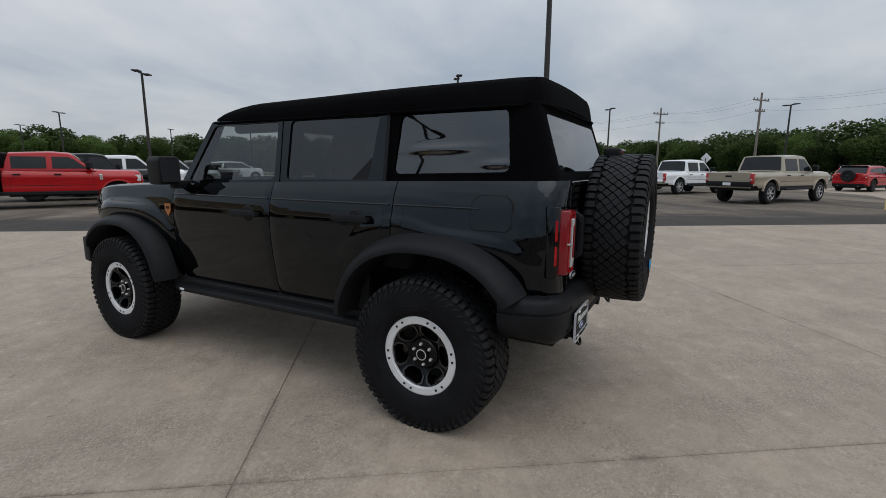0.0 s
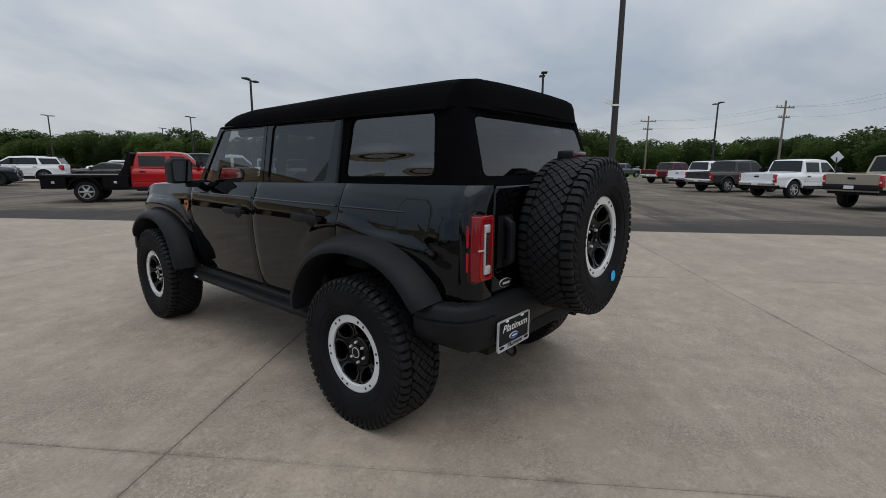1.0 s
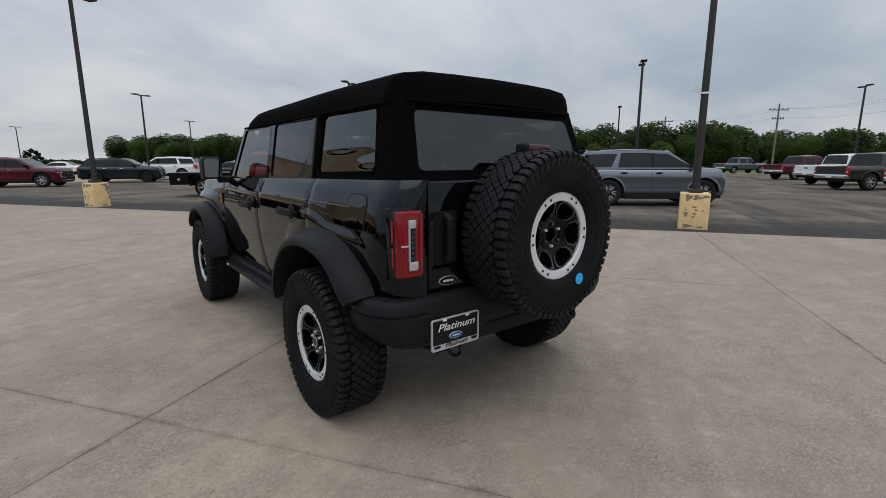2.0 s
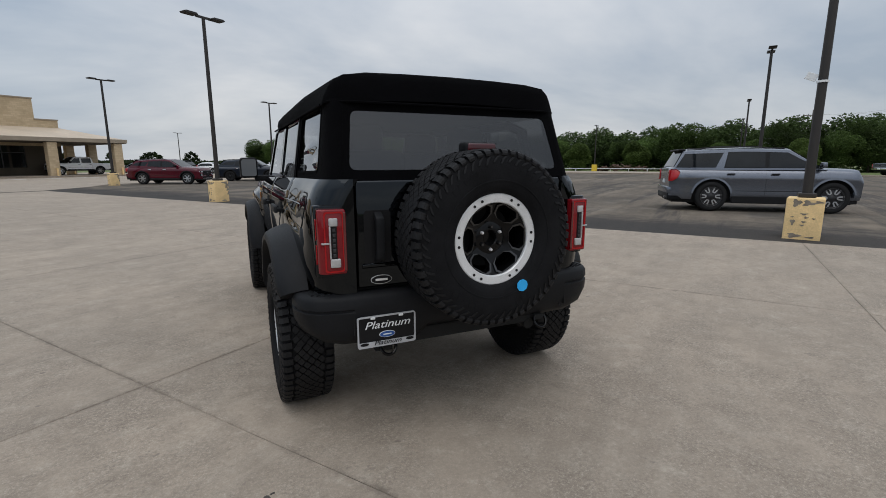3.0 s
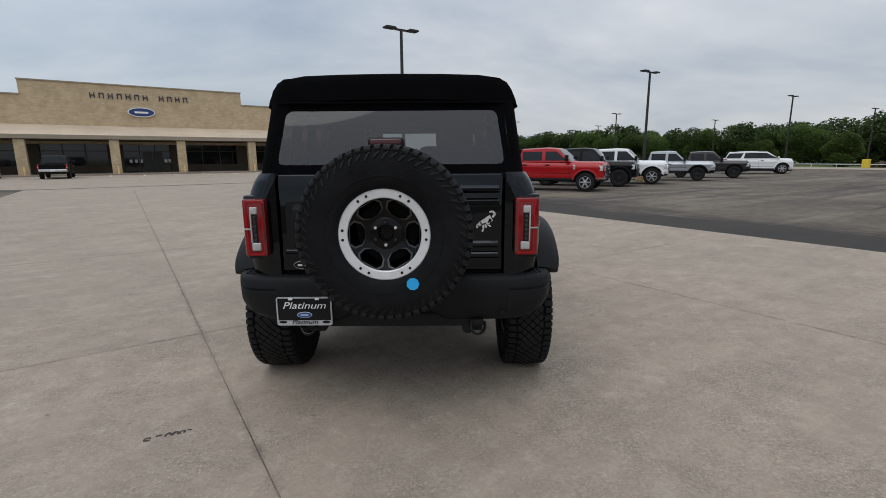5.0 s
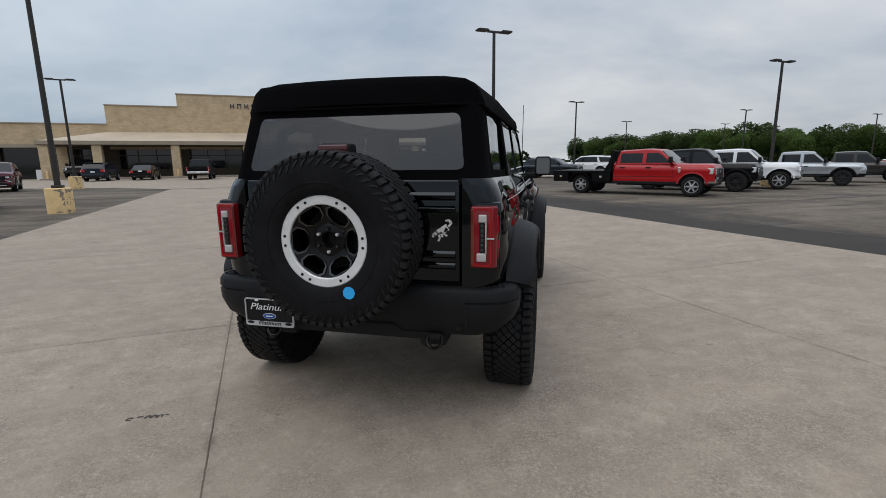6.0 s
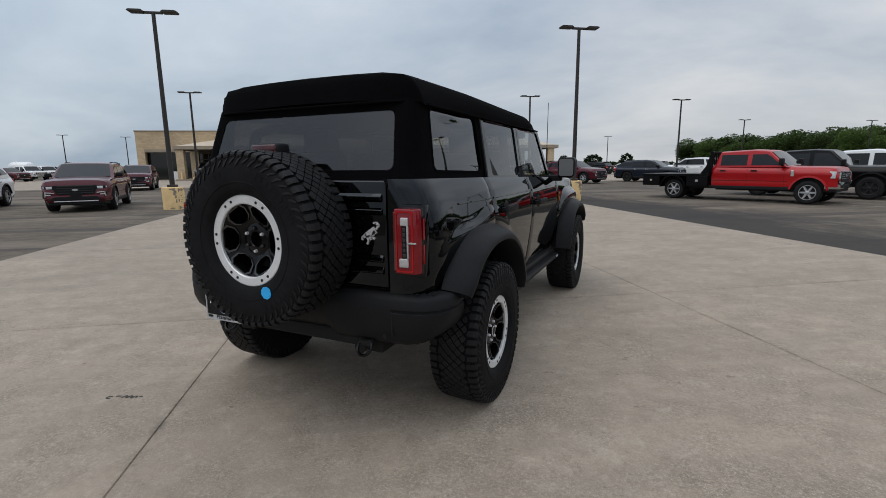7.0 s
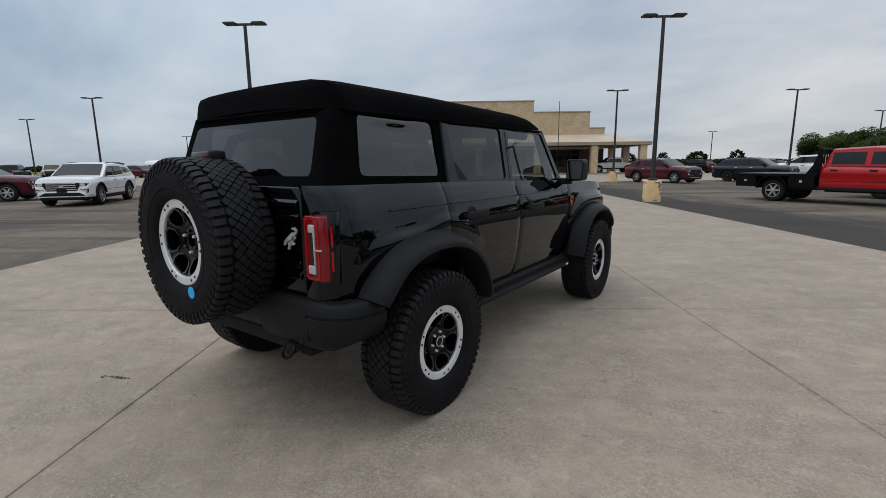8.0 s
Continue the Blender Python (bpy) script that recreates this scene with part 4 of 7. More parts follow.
FLANK = [(-0.2, 0.90), (0.0, 0.925), (0.07, 0.955), (0.16, 0.966), (0.30, 0.968), (0.48, 0.975), (0.62, 0.990), (0.70, 1.0), (0.76, 0.998), (0.82, 0.982), (0.90, 0.958), (0.96, 0.935), (1.0, 0.905)]
SHAPES = {
    # length, width, height, wheelbase, wheel radius, hood line, roof line, cabin glass cut points (front to rear, y from the middle)
    "suv": dict(L=5.02, W=1.98, H=1.70, wb=3.03, r=0.39, nose=2.42, cowl=1.18, wtop=0.30, rtop=-1.95, rbase=-2.46, hood=1.12, belt=1.13, pillars=(0.78, -0.18, -1.18, -2.20)),
    "big_suv": dict(L=4.96, W=2.05, H=1.87, wb=3.07, r=0.435, nose=2.26, cowl=1.34, wtop=0.42, rtop=-2.34, rbase=-2.62, hood=1.22, belt=1.25, pillars=(1.16, -0.14, -1.28, -2.58)),
    "sedan": dict(L=4.90, W=1.86, H=1.46, wb=2.85, r=0.34, nose=2.35, cowl=1.05, wtop=0.20, rtop=-1.15, rbase=-2.00, hood=0.92, belt=0.96, pillars=(0.75, -0.20, -1.30)),
    "pickup": dict(L=5.78, W=2.03, H=1.94, wb=3.70, r=0.425, nose=2.62, cowl=1.20, wtop=0.50, rtop=-1.10, rbase=-1.28, hood=1.22, belt=1.24, pillars=(0.98, -0.08, -1.14)),
    "heavy_pickup": dict(L=6.35, W=2.03, H=2.04, wb=4.05, r=0.44, nose=2.98, cowl=1.38, wtop=0.70, rtop=-0.98, rbase=-1.14, hood=1.32, belt=1.32, pillars=(1.16, 0.08, -1.02)),
    "small_pickup": dict(L=5.39, W=1.90, H=1.82, wb=3.23, r=0.405, nose=2.52, cowl=1.00, wtop=0.32, rtop=-1.12, rbase=-1.28, hood=1.14, belt=1.16, pillars=(0.80, -0.20, -1.16)),
    "flatbed": dict(L=6.65, W=2.03, H=1.90, wb=4.55, r=0.395, nose=3.04, cowl=1.66, wtop=0.98, rtop=-0.64, rbase=-0.78, hood=1.24, belt=1.29, pillars=(1.43, 0.38, -0.67)),
}


def vehicle(kind, paint_mat, m, label, category, rims=None, trim=None, light_bar=False):
    p = SHAPES[kind]
    L, W, H, wb, r = p["L"], p["W"] / 2, p["H"], p["wb"], p["r"]
    rims, trim = rims or ALLOY, trim or TRIM
    v = thing({"suv": "car", "big_suv": "car", "sedan": "car"}.get(kind, "pickup_truck"), m, label, category, "parked vehicles")
    VEHICLES[label] = v
    front, rear = p["nose"], p["nose"] - L
    truck = "pickup" in kind
    back_end = rear if kind != "flatbed" else p["rbase"] - 0.06
    bed = p["rbase"] - 0.05
    boxy = truck or kind in ("flatbed", "big_suv")
    low = 0.34 if not truck and kind != "flatbed" else 0.66 if kind == "heavy_pickup" else 0.54 if truck else 0.50
    axles = (wb / 2, -wb / 2)
    arch = r + (0.15 if kind == "heavy_pickup" else 0.125 if truck or kind == "flatbed" else 0.085)

    def zlow(y):
        z = low + (0.10 if y > front - 0.35 or y < rear + 0.35 else 0)
        for a in axles:
            if abs(y - a) < arch:
                z = max(z, r + math.sqrt(arch * arch - (y - a) ** 2))
        return z

    top = [(rear, p["belt"] - 0.04), (p["rbase"], p["belt"]), (p["cowl"], p["hood"]), (p["cowl"] + 0.35, p["hood"] - 0.015), (front - 0.40, p["hood"] - (0.02 if boxy else 0.05)), (front - 0.14, p["hood"] - (0.04 if boxy else 0.10)), (front - 0.05, p["hood"] - (0.07 if boxy else 0.15)), (front - 0.015, p["hood"] - (0.12 if boxy else 0.22)), (front, p["hood"] - (0.22 if boxy else 0.34))]
    if kind == "sedan":
        top[0] = (rear, p["belt"] - 0.10)
    ys = set(np.linspace(back_end, front, 40).tolist())
    for a in axles:
        ys |= {a + arch * math.sin(k) for k in np.linspace(-math.pi / 2, math.pi / 2, 13)}
        ys |= {a - arch - 0.004, a + arch + 0.004}
    ys = sorted(y for y in ys if back_end - 1e-6 <= y <= front + 1e-6)

    def shrink(y):
        k = min(1.0, min((front - y) / (0.32 if boxy else 0.45), (y - back_end) / 0.22 if kind != "flatbed" else 1))
        return 1 - (0.10 if boxy else 0.16) * (1 - max(k, 0)) ** 2.2

    def side_at(y, z):
        z1, w = interp(top, y), W * shrink(y)
        q = (z - low) / max(z1 - low, 0.1)
        return w * interp(FLANK, q)

    rows = []
    for y in ys:
        z0, z1, w = zlow(y), interp(top, y), W * shrink(y)
        side = []
        for i in range(17):
            z = z0 + (z1 - z0) * i / 16
            side.append((w * interp(FLANK, (z - low) / max(z1 - low, 0.1)), z))
        x1, z1 = side[-1]
        topline = [(x1 * 0.93, z1 + 0.03), (x1 * 0.7, z1 + 0.055), (x1 * 0.35, z1 + 0.065), (0, z1 + 0.07)]
        if truck and y < bed - 0.02:
            topline = [(x1 * 0.93, z1 + 0.012), (x1 * 0.90, z1 - 0.02), (x1 * 0.89, 0.82), (0, 0.80)]
        half = side + topline
        rows.append([Vector((-x, y, z)) for x, z in half] + [Vector((x, y, z)) for x, z in half[-2::-1]])
    bm = grid(rows, flip=False)
    bm.verts.ensure_lookup_table()
    n = len(rows[0])
    bm.faces.new(bm.verts[:n])
    bm.faces.new(bm.verts[-n:][::-1])
    bmesh.ops.recalc_face_normals(bm, faces=bm.faces[:])
    part("body", bm, paint_mat, v, smooth=35)
    part("underbody", box(-W * 0.82, W * 0.82, max(rear, back_end) + 0.12, front - 0.2, low - 0.10, low + 0.36), UNDER, v)
    for a in axles:
        part("wheel_well", box(-W * 0.86, W * 0.86, a - arch, a + arch, low, r + arch - 0.02), UNDER, v)
    # cabin shell with glass laid on it
    roofline = [(p["rbase"], p["belt"]), (p["rtop"], H - (0.10 if kind == "suv" else 0.05)), ((p["rtop"] + p["wtop"]) / 2 + 0.3, H), (p["wtop"], H - 0.04), (p["cowl"], p["hood"])]

    def cabin_x(y, q):
        q = max(q, 0.0)
        return (W - 0.055) * (1 - 0.17 * q ** 1.15) * (1 - 0.03 * max(0, (p["rtop"] + 0.4 - y)))

    rows = []
    cy = [p["rbase"] + (p["cowl"] - p["rbase"]) * (i / 30) for i in range(31)]
    for y in cy:
        zt, zb = max(interp(roofline, y), p["belt"] + 0.005), p["belt"] - 0.03
        half = []
        for i in range(7):
            q = i / 6
            z = zb + (zt - zb - 0.05) * q
            half.append((cabin_x(y, (z - zb) / (H - zb)), z))
        x1 = half[-1][0]
        half += [(x1 * 0.93, zt - 0.018), (x1 * 0.75, zt + 0.002), (x1 * 0.4, zt + 0.015), (0, zt + 0.018)]
        rows.append([Vector((-x, y, z)) for x, z in half] + [Vector((x, y, z)) for x, z in half[-2::-1]])
    bm = grid(rows)
    bmesh.ops.recalc_face_normals(bm, faces=bm.faces[:])
    part("cabin", bm, paint_mat, v, smooth=30)

    def pane_side(a, b, s, name="side_window", mat=CAR_GLASS, out=0.006, lean_a=0.0, lean_b=0.0, grow=0.0):
        pts = []
        for i in range(7):
            y = a + (b - a) * i / 6
            lean = lean_a + (lean_b - lean_a) * i / 6
            zt = min(interp(roofline, y + max(lean, 0.0) if kind == "big_suv" else y) - 0.13, H - (0.115 if kind == "big_suv" else 0.175 if kind == "flatbed" else 0.17)) + grow
            zb = p["belt"] + 0.04 - grow + (0.05 * max(0.0, p["pillars"][1] - y) if kind == "suv" else 0.0)
            if zt - zb < 0.05:
                zt = zb + 0.05
            pts.append([Vector((s * (cabin_x(y, (zb + (zt - zb) * k / 4 - p["belt"] + 0.03) / (H - p["belt"] + 0.03)) + out), y + lean * k / 4, zb + (zt - zb) * k / 4)) for k in range(5)])
        bm = grid(pts, flip=s < 0)
        bmesh.ops.recalc_face_normals(bm, faces=bm.faces[:])
        part(name, bm, mat, v, smooth=True)

    cuts = p["pillars"]
    for s in (-1, 1):
        quarter = len(cuts) > 3
        first_cut = cuts[-2] if quarter else cuts[-1]
        wedge = 0.17 if kind == "big_suv" else 0.07
        if not (truck or kind == "flatbed"):
            pane_side(first_cut + 0.03, cuts[0] - 0.03, s, "window_surround", TRIM, 0.003, lean_a=0.10 if quarter else 0.0, grow=0.015)
        if quarter:
            pane_side(cuts[-1] + 0.03, cuts[-2] - wedge - 0.02, s, "quarter_window", CAR_GLASS, 0.012 if kind == "big_suv" else 0.005, lean_a=0.24 if kind == "big_suv" else 0.06, lean_b=0.20)
        for a in axles:
            if kind != "sedan" and not (kind == "flatbed" and a < 0):
                lip = [(arch + 0.055, W - 0.05), (arch + 0.05, W + 0.012), (arch - 0.005, W + 0.018), (arch - 0.01, W - 0.06)]
                rr = [[Vector((s * x, a + q * math.cos(t), r + q * math.sin(t))) for q, x in lip] for t in np.linspace(radians(10), radians(170), 19)]
                bm = grid(rr)
                bmesh.ops.recalc_face_normals(bm, faces=bm.faces[:])
                part("arch_trim", bm, TRIM if kind in ("small_pickup", "suv") else paint_mat, v, smooth=True)
        doors = list(zip(cuts, cuts[1:]))
        for a, b in doors[:-1] if quarter else doors:
            pane_side(b + (0.10 if truck or kind == "flatbed" else 0.05), a - 0.05, s, lean_a=0.10 if quarter and b == cuts[-2] else 0.0)
        for k in range(len(cuts) - 1 if len(cuts) < 4 else 2):
            y = cuts[k + 1] + 0.12
            part("door_handle", box(s * (W - 0.01), s * (W + 0.035), y, y + 0.20, p["belt"] - 0.17, p["belt"] - 0.13, 0.01), trim if kind != "suv" else CHROME, v)
        for y in (cuts[1], cuts[2] + 0.04, cuts[0] + 0.12):
            zs = [low + 0.12 + (p["belt"] - low - 0.14) * k / 8 for k in range(9)]
            if not any(abs(y - a) < arch + 0.03 for a in axles):
                part("door_gap", grid([[Vector((s * (side_at(y, z) + 0.0025), y + d, z)) for z in zs] for d in (-0.0035, 0.0035)]), UNDER, v)
        zs = (low + 0.26, low + 0.275)
        part("door_crease", grid([[Vector((s * (side_at(y, z) + 0.003), y, z)) for z in zs] for y in np.linspace(-wb / 2 + arch + 0.1, wb / 2 - arch - 0.1, 10)]), UNDER, v)
        mirror = thing_part("mirror", v, (s * (W + 0.07), cuts[0] + 0.03, p["belt"] + 0.11))
        part("housing", box(-0.11, 0.11, -0.07, 0.07, -0.08, 0.17, 0.035, segments=3) if truck or kind == "flatbed" else box(-0.10, 0.10, -0.06, 0.06, -0.075, 0.075, 0.035, segments=3), trim if truck or kind in ("flatbed", "suv") else paint_mat, mirror, smooth=True)
        part("arm", box(-s * 0.2, -s * 0.08, -0.03, 0.03, -0.10, -0.05, 0.01), TRIM, mirror)
        part("glass", box(-0.08, 0.08, -0.0635, -0.061, -0.058, 0.058), CAR_GLASS, mirror)
        part("sill", box(s * (W - 0.10), s * (W - 0.015), -wb / 2 + arch + 0.02, wb / 2 - arch - 0.02, low - (0.10 if kind == "big_suv" else 0.05), low + (0.12 if kind == "big_suv" else 0.07), 0.02), TRIM, v)
        if truck:
            part("step_bar", tube([(s * (W - 0.02), y, low - 0.06) for y in (p["rbase"] + 0.2, p["cowl"] - 0.2)], 0.045, 8), TRIM, v)
        hl_z = p["hood"] - (0.17 if boxy else 0.25)
        tall = truck or kind == "flatbed"
        hl = [(s * W * 0.60, front - 0.10), (s * W * 0.60, front + 0.012), (s * W * 0.80, front - 0.008), (s * W * 0.89, front - 0.10), (s * W * 0.93, front - 0.27), (s * W * 0.80, front - 0.28)]
        lamp_ = part("headlight", prism(hl, hl_z - (0.24 if tall else 0.09), hl_z + 0.02, "z", 0.012), TRIM, v, smooth=True)
        hl = [(s * W * 0.62, front - 0.10), (s * W * 0.62, front + 0.016), (s * W * 0.78, front - 0.001), (s * W * 0.885, front - 0.09), (s * W * 0.925, front - 0.24), (s * W * 0.80, front - 0.22)]
        for k in range(2 if tall else 1):
            part("lens", prism(hl, hl_z - (0.11 if tall else 0.075) - 0.11 * k, hl_z + 0.005 - 0.115 * k, "z", 0.008), LAMP_CLEAR, lamp_, "clear lens", smooth=True)
        if tall:
            part("side_lens", box(s * W * 0.86, s * W * 0.972, front - 0.27, front - 0.06, p["hood"] - 0.36, p["hood"] - 0.13, 0.02, segments=3), LAMP_CLEAR, lamp_, "clear wrap-round lens", smooth=True)
        pod = part("bumper_vent", prism([(s * W * 0.60, low + 0.14), (s * W * 0.86, low + 0.19), (s * W * 0.88, low + 0.33), (s * W * 0.70, low + 0.30)], front - 0.30, front + (0.026 if tall else 0.006), "y", 0.01), TRIM, v)
        part("fog_lamp", box(s * W * 0.68, s * W * 0.83, front - 0.1, front + (0.032 if tall else 0.014), low + 0.245, low + 0.275, 0.006), LAMP_CLEAR, pod)
        if kind != "flatbed":
            tz = p["belt"] - (0.32 if truck else 0.22)
            th = 0.40 if truck else 0.22
            if kind == "big_suv":
                pts = []
                for i in range(8):
                    f = i / 7
                    zb_, zt_ = tz - 0.15 + 0.13 * f ** 2.2, tz + 0.20 - 0.09 * f ** 4
                    pts.append([Vector((s * (side_at(rear + 0.004 + 0.22 * f + 0.05 * k / 6, zb_ + (zt_ - zb_) * k / 6) + 0.016), rear - 0.012 + 0.23 * f + 0.05 * k / 6, zb_ + (zt_ - zb_) * k / 6)) for k in range(7)])
                bm = grid(pts, flip=s < 0, depth=0.03)
                bmesh.ops.recalc_face_normals(bm, faces=bm.faces[:])
                tl_ = part("taillight", bm, LAMP_RED, v, smooth=45)
                part("rear_lens", box(s * W * 0.76, s * W * 0.90, rear - 0.02, rear + 0.02, tz - 0.14, tz + 0.19, 0.015), LAMP_RED, tl_, smooth=True)
            else:
                tl_ = part("taillight", box(s * W * (0.84 if truck else 0.60), s * W * 0.955, rear - 0.018, rear + 0.16, tz - th / 2 + 0.05, tz + th / 2 + 0.05, 0.02), LAMP_RED, v, smooth=True)
                part("reverse_lens", box(s * W * 0.87, s * W * 0.94, rear - 0.022, rear - 0.012, tz - 0.02, tz + 0.05, 0.004), LAMP_CLEAR, tl_)

    def pane_across(y0, z0, y1, z1, name, out):
        d = Vector((0, y1 - y0, z1 - z0)).normalized()
        nrm = Vector((0, -d.z, d.y)) * out
        pts = []
        for k in range(6):
            f = 0.08 + 0.84 * k / 5
            y, z = y0 + (y1 - y0) * f, z0 + (z1 - z0) * f
            hx = cabin_x(y, (z - p["belt"] + 0.03) / (H - p["belt"] + 0.03)) * 0.90
            pts.append([Vector((hx * t, y, z + 0.016 * (1 - t * t))) + nrm * 0.012 for t in np.linspace(-1, 1, 7)])
        bm = grid(pts)
        bmesh.ops.recalc_face_normals(bm, faces=bm.faces[:])
        part(name, bm, CAR_GLASS, v, smooth=True)

    pane_across(p["cowl"], p["hood"], p["wtop"], H - 0.04, "windscreen", -1)
    pane_across(p["rbase"], p["belt"], p["rtop"], H - 0.05, "rear_window", 1)
    # grille, bumpers, plate
    gz = p["hood"] - (0.18 if boxy else 0.26)
    g = part("grille", prism([(-W * 0.60, gz + 0.05), (W * 0.60, gz + 0.05), (W * 0.62, gz - 0.06), (W * 0.50, gz - (0.44 if truck or kind == "flatbed" else 0.26)), (-W * 0.50, gz - (0.44 if truck or kind == "flatbed" else 0.26)), (-W * 0.62, gz - 0.06)], front - 0.10, front + 0.014, "y", 0.012), TRIM, v)
    for k in range(4):
        part("grille_bar", box(-W * 0.50, W * 0.50, front + 0.008, front + 0.028, gz - 0.22 + 0.075 * k, gz - 0.19 + 0.075 * k, 0.005), CHROME if kind == "flatbed" or paint_mat.name.startswith("white") else ALLOY_DARK, g)
    bump = CHROME if kind in ("flatbed", "heavy_pickup") else TRIM if kind in ("small_pickup",) else paint_mat
    if kind == "suv":
        for s in (-1, 1):
            part("bumper_accent", prism([(s * W * 0.58, low + 0.30), (s * W * 0.60, low + 0.335), (s * W * 0.84, low + 0.355), (s * W * 0.86, low + 0.20), (s * W * 0.82, low + 0.19), (s * W * 0.80, low + 0.315)], front - 0.30, front + 0.012, "y", 0.005), CHROME, v, "bright fog lamp surround")
        part("plate_mount", box(-0.17, 0.17, front - 0.02, front + 0.034, low + 0.20, low + 0.33, 0.008), TRIM, v, "dark dealer plate")
        part("skid_plate", box(-W * 0.62, W * 0.62, front - 0.08, front + 0.032, low + 0.02, low + 0.055, 0.01), ALLOY, v)
    part("lower_intake", prism([(-W * 0.80, low + 0.06), (W * 0.80, low + 0.06), (W * 0.58, low + 0.20), (-W * 0.58, low + 0.20)] if kind == "suv" else [(-W * 0.56, low + 0.05), (W * 0.56, low + 0.05), (W * 0.56, low + 0.17), (-W * 0.56, low + 0.17)], front - 0.10, front + 0.028, "y", 0.015), TRIM, v)
    part("air_dam", prism([(-W * 0.90, front - 0.36), (-W * 0.78, front - 0.03), (W * 0.78, front - 0.03), (W * 0.90, front - 0.36)], low - 0.08, low + 0.06, "z", 0.015), TRIM, v)
    emblem_ = prism([(0.085 * math.cos(t), gz - 0.10 + 0.034 * math.sin(t)) for t in np.linspace(0, 2 * math.pi, 17)[:-1]], front + 0.026, front + 0.036, "y")
    part("grille_emblem", emblem_, ALLOY, g)
    part("front_bumper", prism([(-W * 0.93, front - 0.34), (-W * 0.80, front + 0.02), (W * 0.80, front + 0.02), (W * 0.93, front - 0.34), (W * 0.80, front - 0.30), (-W * 0.80, front - 0.30)], low + 0.02, low + 0.24, "z", 0.02), bump, v, smooth=True)
    if kind != "flatbed":
        if not truck:
            part("rear_valance", prism([(-W * 0.93, rear + 0.40), (-W * 0.86, rear - 0.03), (W * 0.86, rear - 0.03), (W * 0.93, rear + 0.40)], low - 0.02, low + 0.20, "z", 0.02), TRIM, v, smooth=True)
            for s in (-1, 1):
                part("tailpipe", rod((s * W * 0.55, rear + 0.1, low + 0.03), (s * W * 0.55, rear - 0.07, low + 0.03), 0.04, 10), CHROME, v)
        part("rear_bumper", prism([(-W * 0.96, rear + 0.24), (-W * 0.88, rear - (0.09 if truck else 0.05)), (W * 0.88, rear - (0.09 if truck else 0.05)), (W * 0.96, rear + 0.24)], low + (0.06 if truck else 0.17), low + (0.26 if truck else 0.36), "z", 0.02), TRIM if kind == "heavy_pickup" else CHROME if truck else paint_mat, v, smooth=True)
        part("plate", box(-0.16, 0.16, rear - 0.105, rear - 0.09, low + 0.10, low + 0.22) if truck else box(-0.16, 0.16, rear - 0.02, rear - 0.005, 0.80, 0.92), SIGN_WHITE, v)
    if truck:
        part("tailgate", box(-W * 0.86, W * 0.86, rear - 0.012, rear + 0.07, 0.66, p["belt"] - 0.035, 0.015), paint_mat, v)
        part("tailgate_handle", box(-0.13, 0.13, rear - 0.028, rear + 0.01, p["belt"] - 0.22, p["belt"] - 0.15, 0.01), TRIM, v)
        part("bed_liner", box(-W * 0.86, W * 0.86, rear + 0.08, bed - 0.05, 0.80, 0.83), UNDER, v)
    if kind in ("suv", "big_suv"):
        for s in (-1, 1):
            part("roof_rail", tube([(s * W * 0.70, y, H - (0.0 if kind == "big_suv" else 0.035) + (0.025 if abs(y - (p["rtop"] + p["wtop"]) / 2) < 0.9 else -0.03)) for y in np.linspace(p["rtop"] + 0.1, p["wtop"] - 0.1, 8)], 0.018, 6), TRIM, v)
        part("spoiler", box(-W * 0.72, W * 0.72, p["rtop"] - 0.14, p["rtop"] + 0.06, H - 0.08, H - 0.03, 0.02), TRIM, v)
    for a in axles:
        for s in (-1, 1):
            wheel(v, s * (W - 0.135), a, r, 0.27, rims)
            if kind == "flatbed" and a < 0:
                wheel(v, s * (W - 0.42), a, r, 0.24, rims)
    if kind == "flatbed":
        for s in (-1, 1):
            part("fender_vent", box(s * (W - 0.03), s * (W + 0.012), front - 1.30, front - 1.20, p["hood"] - 0.30, p["hood"] - 0.10, 0.012), CHROME, v, "chrome fender vent")
        f0 = p["rbase"] - 0.09
        d = thing_part("flat_deck", v, (0, 0, 0))
        part("deck", box(-1.16, 1.16, rear, f0, 0.92, 1.01, 0.01), DECK, d)
        part("frame_rail", box(-0.45, 0.45, rear + 0.1, p["cowl"], 0.55, 0.80), UNDER, d)
        for s in (-1, 1):
            for y0, y1 in ((rear + 0.05, -wb / 2 - 0.55), (-wb / 2 + 0.55, f0 - 0.05)):
                bx = part("tool_box", box(s * 0.78, s * 1.15, y0, y1, 0.52, 0.92, 0.015), DECK, d)
                part("latch", box(s * 1.15, s * 1.165, (y0 + y1) / 2 - 0.05, (y0 + y1) / 2 + 0.05, 0.70, 0.78, 0.005), CHROME, bx)
            fender = bmesh.new()
            pts = [(-wb / 2 + 0.54 * math.cos(t), 0.42 + 0.54 * math.sin(t)) for t in np.linspace(0.1, math.pi - 0.1, 13)] + [(-wb / 2 + 0.50 * math.cos(t), 0.42 + 0.50 * math.sin(t)) for t in np.linspace(math.pi - 0.1, 0.1, 13)]
            prism(pts, s * 0.62, s * 1.17, "x", bm=fender)
            part("fender", fender, DECK, d)
            part("headboard_post", prism([(f0 + 0.05, 1.01), (f0 - 0.36, 1.01), (f0 - 0.16, 1.32), (f0 - 0.01, 1.84), (f0 + 0.06, 1.88), (f0 + 0.08, 1.84)], s * 1.02, s * 1.10, "x", 0.008), DECK, d)
        part("headboard", box(-1.10, 1.10, f0 - 0.04, f0 + 0.04, 1.80, 1.86, 0.01), DECK, d)
